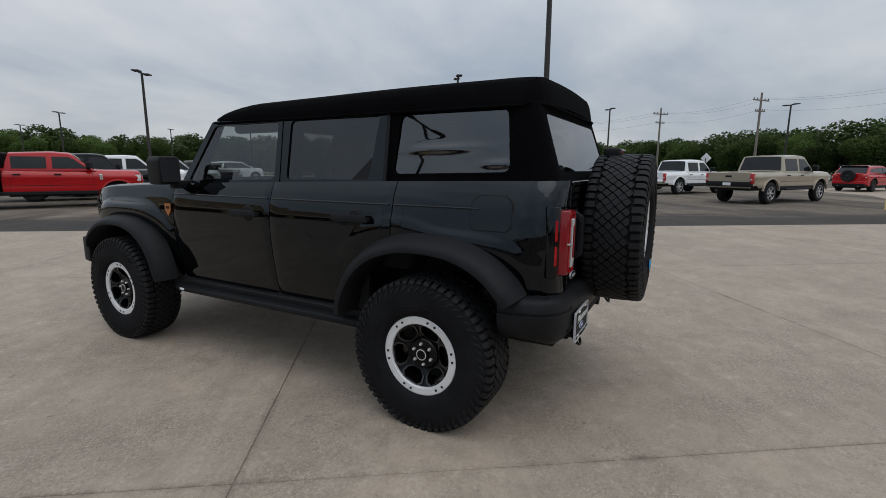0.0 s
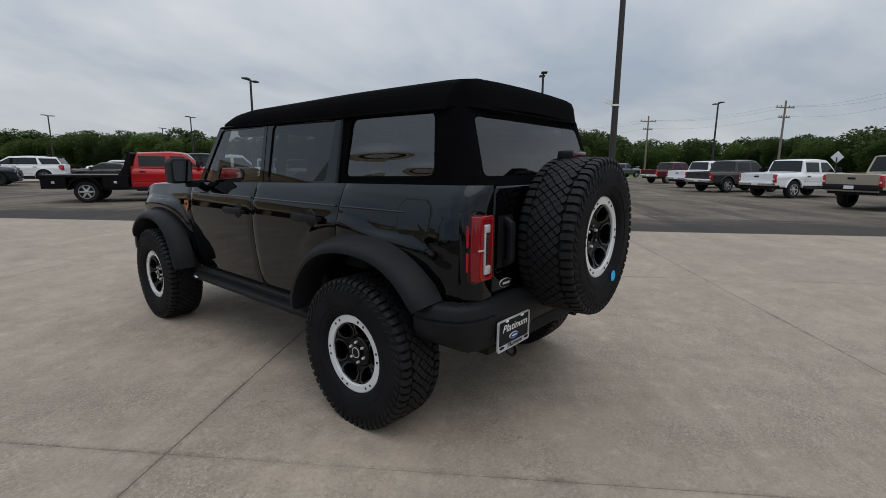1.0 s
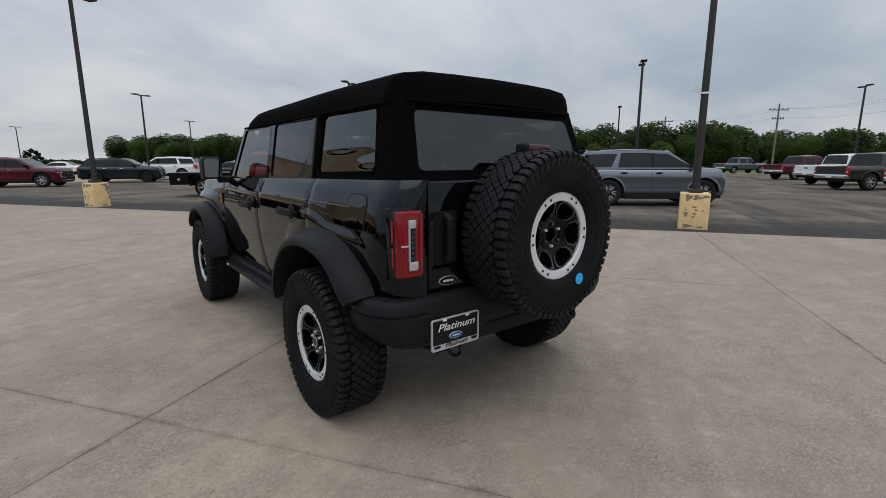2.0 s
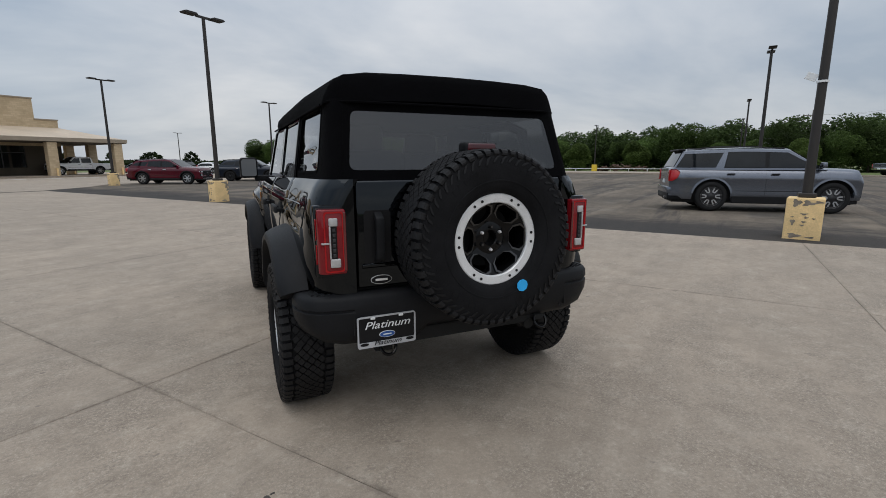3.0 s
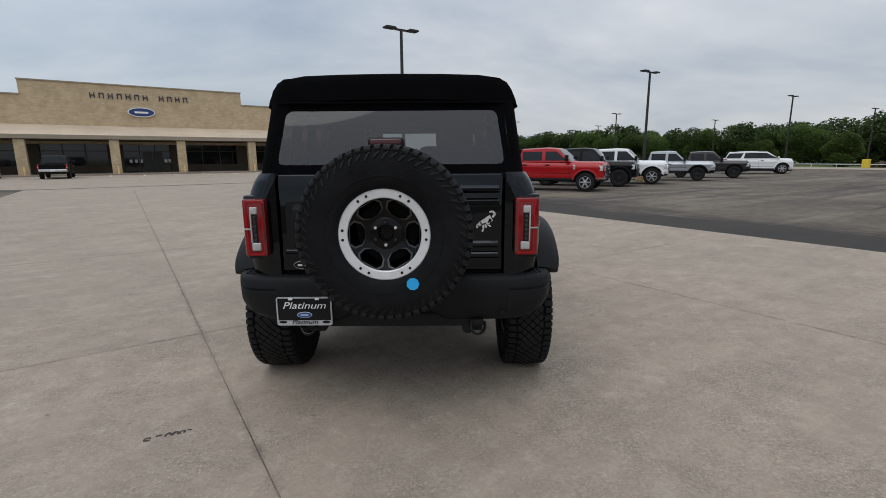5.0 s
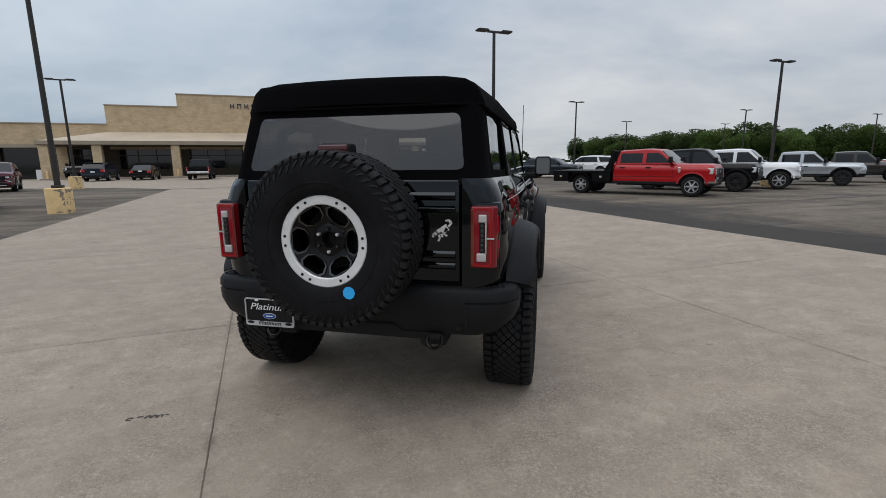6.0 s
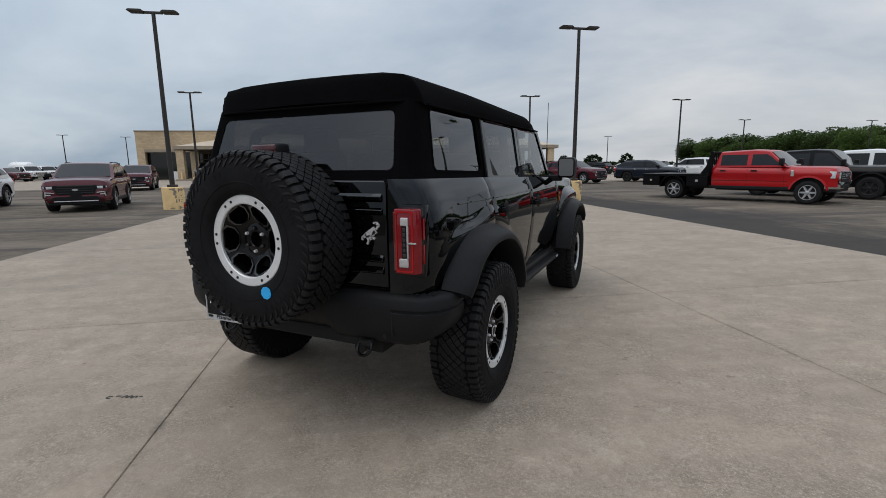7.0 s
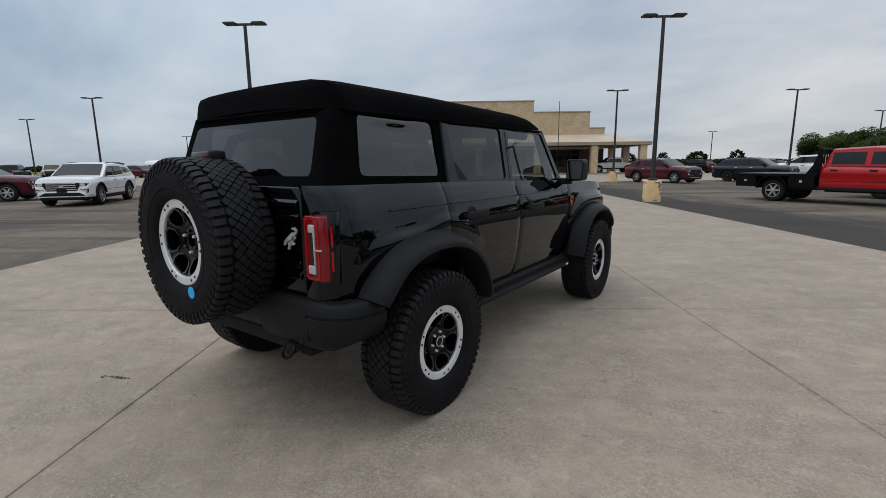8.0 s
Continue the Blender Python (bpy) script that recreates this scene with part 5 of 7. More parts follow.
        part("headboard_base", box(-1.10, 1.10, f0 - 0.04, f0 + 0.04, 1.01, 1.26, 0.01), DECK, d)
        for k in range(15):
            part("headboard_bar", box(-1.06 + 0.151 * k - 0.018, -1.06 + 0.151 * k + 0.018, f0 - 0.02, f0 + 0.02, 1.25, 1.81), DECK, d)
        part("hitch", box(-0.3, 0.3, rear - 0.12, rear, 0.70, 0.90, 0.02), DECK, d)
    return v


def parked(x, y, heading):
    return pose(x, y, 0, 0, 0, heading - 90)


RED, MAROON = paint("red_paint", (0.40, 0.004, 0.008)), paint("dark_red_paint", (0.078, 0.002, 0.011), 0.22, 0.0)
WHITE, SILVER = paint("white_paint", (0.80, 0.81, 0.82)), paint("silver_paint", (0.42, 0.45, 0.48), 0.3, 0.5)
GREY, BLACK = paint("blue_grey_paint", (0.160, 0.177, 0.212), 0.24, 0.78), paint("black_paint", (0.0035, 0.0035, 0.0042), coat=0.2)
CHARCOAL, TAN = paint("charcoal_paint", (0.045, 0.042, 0.040), 0.3, 0.4), paint("tan_paint", (0.40, 0.35, 0.27), 0.3, 0.4)
NAVY = paint("dark_blue_paint", (0.012, 0.018, 0.030), 0.3, 0.3)

vehicle("flatbed", RED, parked(4.77, 19.07, -26.5), "red crew-cab truck with a black steel flatbed", "pickup truck")
vehicle("pickup", BLACK, parked(7.75, 22.0, -26.5), "black crew-cab pickup with black wheels", "pickup truck", ALLOY_DARK)
vehicle("pickup", WHITE, parked(10.25, 24.0, -26.5), "white crew-cab pickup parked in the row", "pickup truck")
vehicle("small_pickup", SILVER, parked(14.75, 27.3, -26.5), "silver mid-size pickup with dark wheels", "pickup truck", ALLOY_DARK)
vehicle("small_pickup", CHARCOAL, parked(18.9, 30.5, -26.5), "charcoal mid-size pickup with black wheels", "pickup truck", ALLOY_DARK)
vehicle("big_suv", WHITE, parked(27.2, 37.5, -26.5), "white full-size SUV near the kerb", "SUV")
vehicle("big_suv", GREY, parked(13.84, 6.19, -41), "blue-grey full-size SUV with machined wheels", "SUV", ALLOY_TWO)
vehicle("heavy_pickup", TAN, parked(22.7, -4.2, -33), "tan heavy-duty crew-cab pickup", "pickup truck")
vehicle("pickup", WHITE, parked(28.6, -0.5, -32), "white crew-cab pickup backing on to the lane", "pickup truck")
vehicle("pickup", CHARCOAL, parked(32.1, 2.9, -32), "dark grey crew-cab pickup", "pickup truck")
vehicle("pickup", WHITE, parked(37.2, 5.3, -32), "white pickup between darker trucks", "pickup truck")
vehicle("pickup", MAROON, parked(45.5, 9.9, -28), "maroon pickup parked near the trees", "pickup truck")
vehicle("pickup", GREY, parked(63, 21, -28), "grey pickup far off by the trees", "pickup truck")
vehicle("suv", RED, parked(39.0, -11.3, -32), "red off-road SUV with a spare wheel on its back", "SUV", ALLOY_DARK)
red_suv = VEHICLES["red off-road SUV with a spare wheel on its back"]
wheel(red_suv, 0.05, 0, 0.38, 0.25, ALLOY_DARK).matrix_basis = pose(0, 2.42 - 5.02 - 0.16, 1.02, 0, 0, -90)
vehicle("suv", MAROON, parked(-4.5, 35.0, -24), "dark red SUV with silver wheels", "SUV")
vehicle("suv", NAVY, parked(0.95, 38.7, -18), "dark blue-grey SUV with roof rails", "SUV", ALLOY_DARK)
vehicle("big_suv", WHITE, parked(4.2, 43.8, 155), "white full-size SUV facing away", "SUV")
vehicle("suv", MAROON, parked(-17.97, 8.0, -39), "dark red SUV with a dark mesh grille", "SUV")
vehicle("suv", WHITE, parked(-21.7, 5.45, -39), "white SUV with chrome grille bars", "SUV")
vehicle("suv", MAROON, parked(-27.6, 2.9, 55), "dark red SUV beside a white one", "SUV")
vehicle("suv", MAROON, parked(-31.5, 18.4, -39), "dark red SUV parked on its own", "SUV")
vehicle("suv", NAVY, parked(-41.0, 33.5, 124), "dark blue SUV in front of the showroom", "SUV")
vehicle("sedan", BLACK, parked(-38.4, 36.0, 124), "black sedan in front of the showroom", "car")
vehicle("pickup", BLACK, parked(-33.2, 37.5, 124), "black pickup in front of the showroom", "pickup truck", ALLOY_DARK)
vehicle("pickup", CHARCOAL, Matrix.Translation((0, 0, 0.15)) @ parked(-48.4, 37.8, -55.5), "dark pickup nosed out from under the canopy", "pickup truck")
vehicle("pickup", WHITE, Matrix.Translation((0, 0, 0.15)) @ parked(-15.9, 61.4, 214.5), "white pickup parked under the showroom canopy", "pickup truck")
vehicle("sedan", CHARCOAL, parked(9.2, 43.0, 150), "dark grey sedan in the far row", "car")
FAR = [("suv", BLACK, -7.0, 66, 155), ("sedan", WHITE, -3.4, 68, 155), ("suv", CHARCOAL, 0.2, 70, 155), ("sedan", SILVER, -10.6, 64, 155), ("suv", WHITE, 12.5, 52, 150), ("sedan", NAVY, 16.5, 56, 150), ("suv", SILVER, 21, 60, 150),
       ("suv", CHARCOAL, -76.5, 24, -30), ("suv", SILVER, -75, 44, -30), ("suv", MAROON, -74, 49, -30), ("sedan", WHITE, -73.5, 53, -30),
       ("suv", MAROON, -70.3, 27.1, 15), ("pickup", WHITE, -73.5, 30.6, 5), ("suv", NAVY, -82, 28.0, 20), ("pickup", WHITE, -80, 35.6, 0), ("pickup", NAVY, -74, 14.2, 150), ("pickup", TAN, -76, 18.6, -20), ("sedan", MAROON, -84, 9, -30), ("suv", WHITE, -86, 4, -30)]
for kind, col, x, y, h in FAR:
    vehicle(kind, col, parked(x, y, h), f"{col.name.split('_paint')[0].replace('_', ' ')} {kind.replace('_', ' ')} in a far row of the lot", "pickup truck" if kind == "pickup" else "SUV" if kind == "suv" else "car")

tanker = thing("tank_trailer", pose(-91.5, 37.8, 0, 0, 0, 25), "white horizontal tank trailer behind the parked trucks", "trailer")
tank = part("tank", lathe([(0.0, -2.05), (0.55, -2.0), (0.92, -1.75), (1.05, -1.4), (1.05, 1.4), (0.92, 1.75), (0.55, 2.0), (0.0, 2.05)], 28, pose(0, 0, 1.75) @ Matrix.Scale(0.86, 4)), WHITE, tanker, smooth=True)
part("hatch", lathe([(0.0, 0.22), (0.22, 0.20), (0.25, 0.0)], 16, pose(-0.9, 0, 2.60, 0, -90, 0)), WHITE, tank)
part("frame", box(-2.2, 2.4, -0.55, 0.55, 0.72, 0.95, 0.02), UNDER, tanker)
for x in (-1.2, -0.2):
    for y in (-0.85, 0.85):
        part("wheel", lathe([(0.0, -0.12), (0.45, -0.12), (0.50, -0.08), (0.50, 0.08), (0.45, 0.12), (0.0, 0.12)], 20, pose(x, y, 0.5, 0, 0, 90)), RUBBER, tanker, smooth=True)
    part("axle", box(x - 0.06, x + 0.06, -0.8, 0.8, 0.44, 0.73, 0.01), UNDER, tanker)
part("support_leg", box(1.9, 2.0, -0.4, 0.4, 0.0, 0.73, 0.01), UNDER, tanker)

# ---- the black off-road SUV: y forward from the rear axle, x to its right ----
BODY = material("gloss_black_paint", (0.0008, 0.0008, 0.0010), 0.035, vary=0.1, scale=1.5, spec=0.40)
BODY.node_tree.nodes["Principled BSDF"].inputs["Specular Tint"].default_value = (0.82, 0.91, 1.0, 1)
FLARE = material("moulded_black_plastic", (0.0118, 0.0123, 0.0138), 0.5, vary=0.16, scale=6, grain=0.10, bump=0.12, bump_scale=420, spec=0.13)
FABRIC = material("black_soft_top_twill", (0.0026, 0.0026, 0.0031), 0.95, vary=0.2, scale=5, grain=0.15, bump=0.35, bump_scale=700, spec=0.045)
TYRE = material("all_terrain_rubber", (0.0098, 0.0099, 0.0110), 0.7, vary=0.3, scale=9, grain=0.2, bump=0.3, bump_scale=150, spec=0.09)
# tread blocks: a little lighter and shinier than the rest of the tyre
TREAD_TOP = material("scuffed_tread_rubber", (0.0104, 0.0104, 0.0114), 0.6, vary=0.3, scale=9, grain=0.2, bump=0.2, bump_scale=150, spec=0.22)
RING = material("machined_aluminium", (0.74, 0.75, 0.76), 0.40, metal=0.35, vary=0.08, scale=12, grain=0.05)
RIM = material("gloss_black_rim", (0.003, 0.003, 0.0035), 0.16, vary=0.1, scale=8, spec=0.22)
# caught light put into the finish of the spoke lips: paler, glossier than RIM
RIM_LIP = material("satin_black_rim_edge", (0.010, 0.010, 0.011), 0.25, vary=0.1, scale=8, spec=0.8)
STEEL = material("bright_steel", (0.72, 0.72, 0.73), 0.3, metal=0.4, vary=0.1, scale=20)
LENS = material("red_lens", (0.19, 0.007, 0.012), 0.08, vary=0.12, scale=20, coat=0.25, spec=0.3)
LENS_BAR = material("bright_red_side_lens", (0.38, 0.008, 0.011), 0.12, vary=0.1, scale=20, spec=0.3)
LENS_SIDE = material("smoked_red_side_lens", (0.012, 0.0015, 0.002), 0.06, vary=0.1, scale=20, spec=0.4)
LENS_DARK = material("dark_red_lens", (0.10, 0.006, 0.008), 0.10, coat=1.0, vary=0.1, scale=20)
LENS_MID = material("brake_lens", (0.055, 0.003, 0.007), 0.12, coat=0.2, vary=0.1, scale=20)
LENS_SMOKE = material("smoked_lens", (0.030, 0.030, 0.034), 0.15, vary=0.1, scale=20)
LENS_CLEAR = material("frosted_lens", (0.44, 0.43, 0.43), 0.2, vary=0.15, scale=30, coat=0.6)
BADGE = material("orange_badge", (0.45, 0.17, 0.05), 0.4, metal=0.3, vary=0.1, scale=30)
BLUE_SPOT = material("blue_paper_sticker", (0.02, 0.40, 0.85), 0.6, vary=0.05, scale=20)
PLATE_GREY = material("silver_plate_frame", (0.44, 0.45, 0.47), 0.4, vary=0.1, scale=20, grain=0.05)
PLATE_BLUE = material("light_blue_print", (0.02, 0.085, 0.30), 0.4, vary=0.06, scale=30)
CLOTH = material("dark_seat_cloth", (0.02, 0.02, 0.021), 0.9, vary=0.2, scale=10, grain=0.1)
DOOR_DARK = glass("rear_door_glass", 0.085, (1.0, 0.98, 0.96), 0.062)
PRIVACY_SIDE = glass("side_flexible_window", 0.18, (0.97, 1.0, 1.0), 0.10)
PRIVACY = glass("privacy_glass", 0.25, (0.95, 0.98, 1.0), 0.064)
DOOR_GLASS = glass("front_door_glass", 0.38, f0=0.078)
SCREEN = glass("windscreen_glass", 0.87, f0=0.055)

AXLE_F, HUB_Z = 2.949, 0.424
MIRROR = material("mirror_glass", (0.11, 0.113, 0.118), 0.02, metal=1.0)
suv = thing("off_road_suv", pose(0, 0, 0), "gloss black four-door off-road SUV with black soft top", "SUV")


def round_poly(pts, r, k=4):
    out = []
    n = len(pts)
    for i in range(n):
        a, b, c = Vector(pts[i - 1]), Vector(pts[i]), Vector(pts[(i + 1) % n])
        rr = min(r, 0.45 * (a - b).length, 0.45 * (c - b).length)
        p, q = b + (a - b).normalized() * rr, b + (c - b).normalized() * rr
        for j in range(k + 1):
            t = j / k
            out.append(tuple(p * (1 - t) ** 2 + b * 2 * t * (1 - t) + q * t * t))
    return out


def framed(outer, inner, place, depth, bm=None):
    """A sheet with a hole: two loops of equal length, mapped into space by place(p, q, d), d metres behind the face."""
    bm = bm or bmesh.new()
    o, i, ob_, ib = ([bm.verts.new(place(p, q, d)) for p, q in loop] for loop, d in ((outer, 0), (inner, 0), (outer, depth), (inner, depth)))
    n = len(outer)
    for a in range(n):
        b = (a + 1) % n
        bm.faces.new((o[a], o[b], i[b], i[a]))
        bm.faces.new((o[b], o[a], ob_[a], ob_[b]))
        bm.faces.new((i[a], i[b], ib[b], ib[a]))
    bmesh.ops.recalc_face_normals(bm, faces=bm.faces[:])
    return bm


def filled(loop, place, depth=0.004, bm=None, back=True):
    bm = bm or bmesh.new()
    f, b = ([bm.verts.new(place(p, q, d)) for p, q in loop] for d in (0, depth))
    bm.faces.new(f)
    if back:
        bm.faces.new(b[::-1])
    for i in range(len(loop)):
        j = (i + 1) % len(loop)
        bm.faces.new((f[j], f[i], b[i], b[j]))
    bmesh.ops.recalc_face_normals(bm, faces=bm.faces[:])
    return bm


PROFILE = [(0.48, 0.768), (0.56, 0.801), (0.68, 0.828), (0.85, 0.852), (0.98, 0.8635), (1.06, 0.8665), (1.11, 0.866), (1.14, 0.8635), (1.18, 0.858), (1.225, 0.8495), (1.245, 0.843), (1.29, 0.829), (1.34, 0.806), (1.375, 0.782), (1.40, 0.755)]
BELT = [(-0.70, 1.385), (0.25, 1.368), (1.23, 1.345), (2.2, 1.318), (2.3, 1.312), (3.25, 1.265), (3.50, 1.235), (3.60, 1.205), (3.645, 1.14)]


def side_x(y, z):
    f, g = min(1.0, max(0.0, (0.26 - y) / 0.44)), min(1.0, max(0.0, (y + 0.68) / 0.42))
    hip = f * f * (3 - 2 * f) * g * g * (3 - 2 * g)
    z = z + hip * (interp([(0.9, 0.9), (1.13, 1.205), (1.385, 1.385)], z) - z) if z > 0.9 else z
    x = interp(PROFILE, z + (0.03 if y > 2.3 else 0) * min(1, (y - 2.3) / 0.5 if y > 2.3 else 0))
    if y < -0.52:
        k = min(1.0, (-0.52 - y) / 0.17)
        x -= 0.105 * (1 - math.sqrt(max(0, 1 - k * k)))
    if y > 3.1:
        x -= 0.13 * ((y - 3.1) / 0.545) ** 2.4
    # raised shoulder over the front wheel
    if 2.5 < y < 3.4:
        x += 0.030 * math.sin(math.pi * (y - 2.5) / 0.9) ** 0.7 * max(0.0, 1 - ((z - 1.06) / 0.09) ** 2) ** 0.5 if abs(z - 1.06) < 0.09 else 0.0
    for c, r, h in ((AXLE_F - 0.03, 0.685, 0.026), (0.0, 0.70, 0.010)):
        if abs(y - c) < 0.8 and z > 0.85:
            e = (abs(y - c) ** 2.35 + abs(z - HUB_Z - 0.012) ** 2.35) ** (1 / 2.35)
            f = max(0.0, 1 - ((e - r) / 0.085) ** 2) * min(1.0, (z - 0.85) / 0.1)
            x += h * f * max(0.0, min(1.0, (1.20 - z) / 0.04))
    # gentle crown along the body
    return x - 0.012 * ((y - 1.3) / 2.2) ** 2


def squircle(r, a, n=2.35):
    c, s = abs(math.cos(a)), abs(math.sin(a))
    return r / (c ** n + s ** n) ** (1 / n)


def arch_z(y, centre, r):
    """Height of the wheel opening above y, or 0 outside it."""
    d = abs(y - centre)
    if d >= r:
        return 0.0
    return HUB_Z + 0.01 + (r ** 2.35 - d ** 2.35) ** (1 / 2.35)


def panel(name, s, y0, y1, low, rows=40, label="", mat=None, high=None):
    """A body-side panel between two upright cuts; its edges turn in at the gaps."""
    ys = sorted(set(np.linspace(y0, y1, max(14, int((y1 - y0) / 0.035))).tolist()))
    pts = []
    for y in ys:
        z0, z1 = low(y), (high(y) if high else interp(BELT, y))
        line = []
        for i in range(rows + 1):
            z = z0 + (z1 - z0) * i / rows
            line.append(Vector((s * side_x(y, z), y, z)))
        pts.append(line)
    n, m = len(pts), rows
    inset = []
    for a, line in enumerate(pts):
        new_line = []
        for b, p in enumerate(line):
            edge_ = a in (0, n - 1) or b == 0
            new_line.append(p - Vector((s * 0.006, 0, 0)) if edge_ else p)
        inset.append(new_line)
    bm = grid(inset, flip=s < 0)
    # returns behind the face
    bm.verts.ensure_lookup_table()
    w = rows + 1
    loop = [i * w for i in range(n)] + [(n - 1) * w + j for j in range(1, w)] + [i * w + rows for i in range(n - 2, -1, -1)] + [j for j in range(rows - 1, 0, -1)]
    front_ = [bm.verts[i] for i in loop]
    backs = [bm.verts.new(v.co - Vector((s * 0.03, 0, 0))) for v in front_]
    for k in range(len(loop)):
        j = (k + 1) % len(loop)
        bm.faces.new((front_[k], front_[j], backs[j], backs[k]))
    bmesh.ops.recalc_face_normals(bm, faces=bm.faces[:])
    return part(name, bm, mat or BODY, suv, label, smooth=32)


def soft_pane(hole, place, waves, s):
    """A flexible window pane, pressed out into shallow waves: (along, up, half length, half height, depth)."""
    (a, b, c, d) = [Vector(q) for q in hole]
    rows = []
    for v in np.linspace(-0.03, 1.03, 61):
        line = []
        for u in np.linspace(-0.02, 1.02, 33):
            q = (a * (1 - u) + b * u) * (1 - v) + (d * (1 - u) + c * u) * v
            out = sum(h * math.exp(-0.5 * ((u - cu) / lu) ** 2 - 0.5 * ((v - cv) / lv) ** 2) for cu, cv, lu, lv, h in waves)
            out += 0.0016 * math.sin(3.1 * u + 0.6) * math.sin(4.0 * v)
            line.append(Vector(place(q.x, q.y, 0.009 - out)))
        rows.append(line)
    bm = grid(rows, flip=s < 0)
    bmesh.ops.recalc_face_normals(bm, faces=bm.faces[:])
    return bm


def low_rear(y):
    z = max(0.80 if y < -0.45 else 0.565, arch_z(y, 0.0, 0.605))
    return z


def low_front(y):
    return max(0.565 if y < 3.3 else 0.82, arch_z(y, AXLE_F - 0.03, 0.575))


for s in (-1, 1):
    q = panel("quarter_panel", s, -0.695, 0.247, low_rear)
    rd = panel("rear_door", s, 0.253, 1.227, low_rear)
    fd = panel("front_door", s, 1.233, 2.287, low_front)
    fe = panel("front_fender", s, 2.293, 3.64, low_front)
    # black pinch line along the crease
    for y0, y1, owner in ((0.27, 1.21, rd), (1.25, 2.27, fd), (-0.28, 0.235, q)):
        pts = [(s * (side_x(y, 1.236) + 0.0005), y, 1.236) for y in np.linspace(y0, y1, 12)]
        part("crease", tube(pts, 0.006, 6), BODY, owner)
    # pull handles with a dished recess
    for y, owner, z in ((0.525, rd, 1.145), (1.45, fd, 1.128)):
        x = side_x(y, z)
        h = part("handle", prism([(y - 0.135, z - 0.018), (y - 0.12, z + 0.026), (y + 0.11, z + 0.030), (y + 0.135, z + 0.018), (y + 0.135, z - 0.012), (y + 0.10, z - 0.022)], s * (x + 0.022), s * (x + 0.048), "x", 0.008), FLARE, owner, "black grained handle", smooth=True)
        part("recess", lathe([(0.0, 0.004), (0.05, 0.004), (0.058, -0.004)], 20, pose(s * x, y - 0.02, z, 0, 0, 0 if s > 0 else 180)), UNDER, h)
        for k in (-0.11, 0.11):
            part("stem", box(s * (x - 0.005), s * (x + 0.03), y + k - 0.018, y + k + 0.018, z - 0.012, z + 0.014, 0.004), FLARE, h)
    # shield badge on the fender
    y, z = 2.335, 1.115
    x = side_x(y, z)
    part("badge", filled([(-0.036, 0.045), (0.036, 0.045), (0.034, -0.005), (0.0, -0.052), (-0.034, -0.005)], lambda p, r, d: (s * (x + 0.008 - d), y + p, z + r), 0.007), BADGE, fe, "small orange shield badge")
    part("badge_bar", box(s * (x + 0.0085), s * (x + 0.011), y - 0.018, y + 0.018, z + 0.005, z + 0.025), TRIM, fe)
    # flares
    for c, a0, a1, owner, k in ((0.0, 14, 146, q, 1.0), (AXLE_F - 0.03, 34, 168, fe, 0.945)):
        prof = [(0.660, 0.850), (0.655, 0.884), (0.632, 0.952), (0.610, 0.988), (0.586, 1.004), (0.566, 1.003), (0.560, 0.985), (0.562, 0.80)]
        rows = []
        for a in np.linspace(radians(a0), radians(a1), 34):
            end = min(1.0, min(a - radians(a0), radians(a1) - a) / 0.10)
            line = []
            for r, x in prof:
                rr = squircle(r * k, a)
                line.append(Vector((s * (0.85 + (x - 0.85) * (0.90 + 0.10 * end)), c + rr * math.cos(a) * 0.985, HUB_Z + 0.012 + rr * math.sin(a))))
            rows.append(line)
        bm = grid(rows)
        bm.verts.ensure_lookup_table()
        n = len(prof)
        bm.faces.new(bm.verts[:n])
        bm.faces.new(bm.verts[-n:][::-1])
        bmesh.ops.recalc_face_normals(bm, faces=bm.faces[:])
        part("fender_flare", bm, FLARE, owner, "wide moulded black flare", smooth=40)
        # liner inside the arch
        rows = []
        for a in np.linspace(radians(a0 - 2), radians(a1 + 2), 26):
            rr = squircle(0.60 * k, a)
            rows.append([Vector((s * x, c + rr * math.cos(a), HUB_Z + 0.012 + rr * math.sin(a))) for x in (0.42, 0.60, 0.84)])
        bm = grid(rows)
        inner = [v for i, v in enumerate(bm.verts) if i % 3 == 0]
        bm.faces.new(inner)
        bmesh.ops.recalc_face_normals(bm, faces=bm.faces[:])
        part("arch_liner", bm, UNDER, owner, smooth=True)
        # shock absorber and spring behind the wheel
    # rocker and rock rail
    part("rocker", box(s * 0.74, s * 0.822, 0.50, 2.42, 0.46, 0.568, 0.015), TRIM, suv)
    rail_ = part("rock_rail", prism([(0.822, 0.466), (0.862, 0.468), (0.884, 0.482), (0.884, 0.512), (0.868, 0.520), (0.822, 0.526)] if s > 0 else [(-p, r) for p, r in [(0.822, 0.466), (0.862, 0.468), (0.884, 0.482), (0.884, 0.512), (0.868, 0.520), (0.822, 0.526)]], 0.47, 2.30, "y", 0.008), FLARE, suv, "black steel side rail", smooth=True)
    for y in (0.62, 1.10, 1.65, 2.15):
        part("rail_bracket", box(s * 0.76, s * 0.85, y - 0.03, y + 0.03, 0.47, 0.52), UNDER, rail_)
    part("tag", box(s * 0.8825, s * 0.8865, 2.20, 2.25, 0.490, 0.506), SIGN_WHITE, rail_)
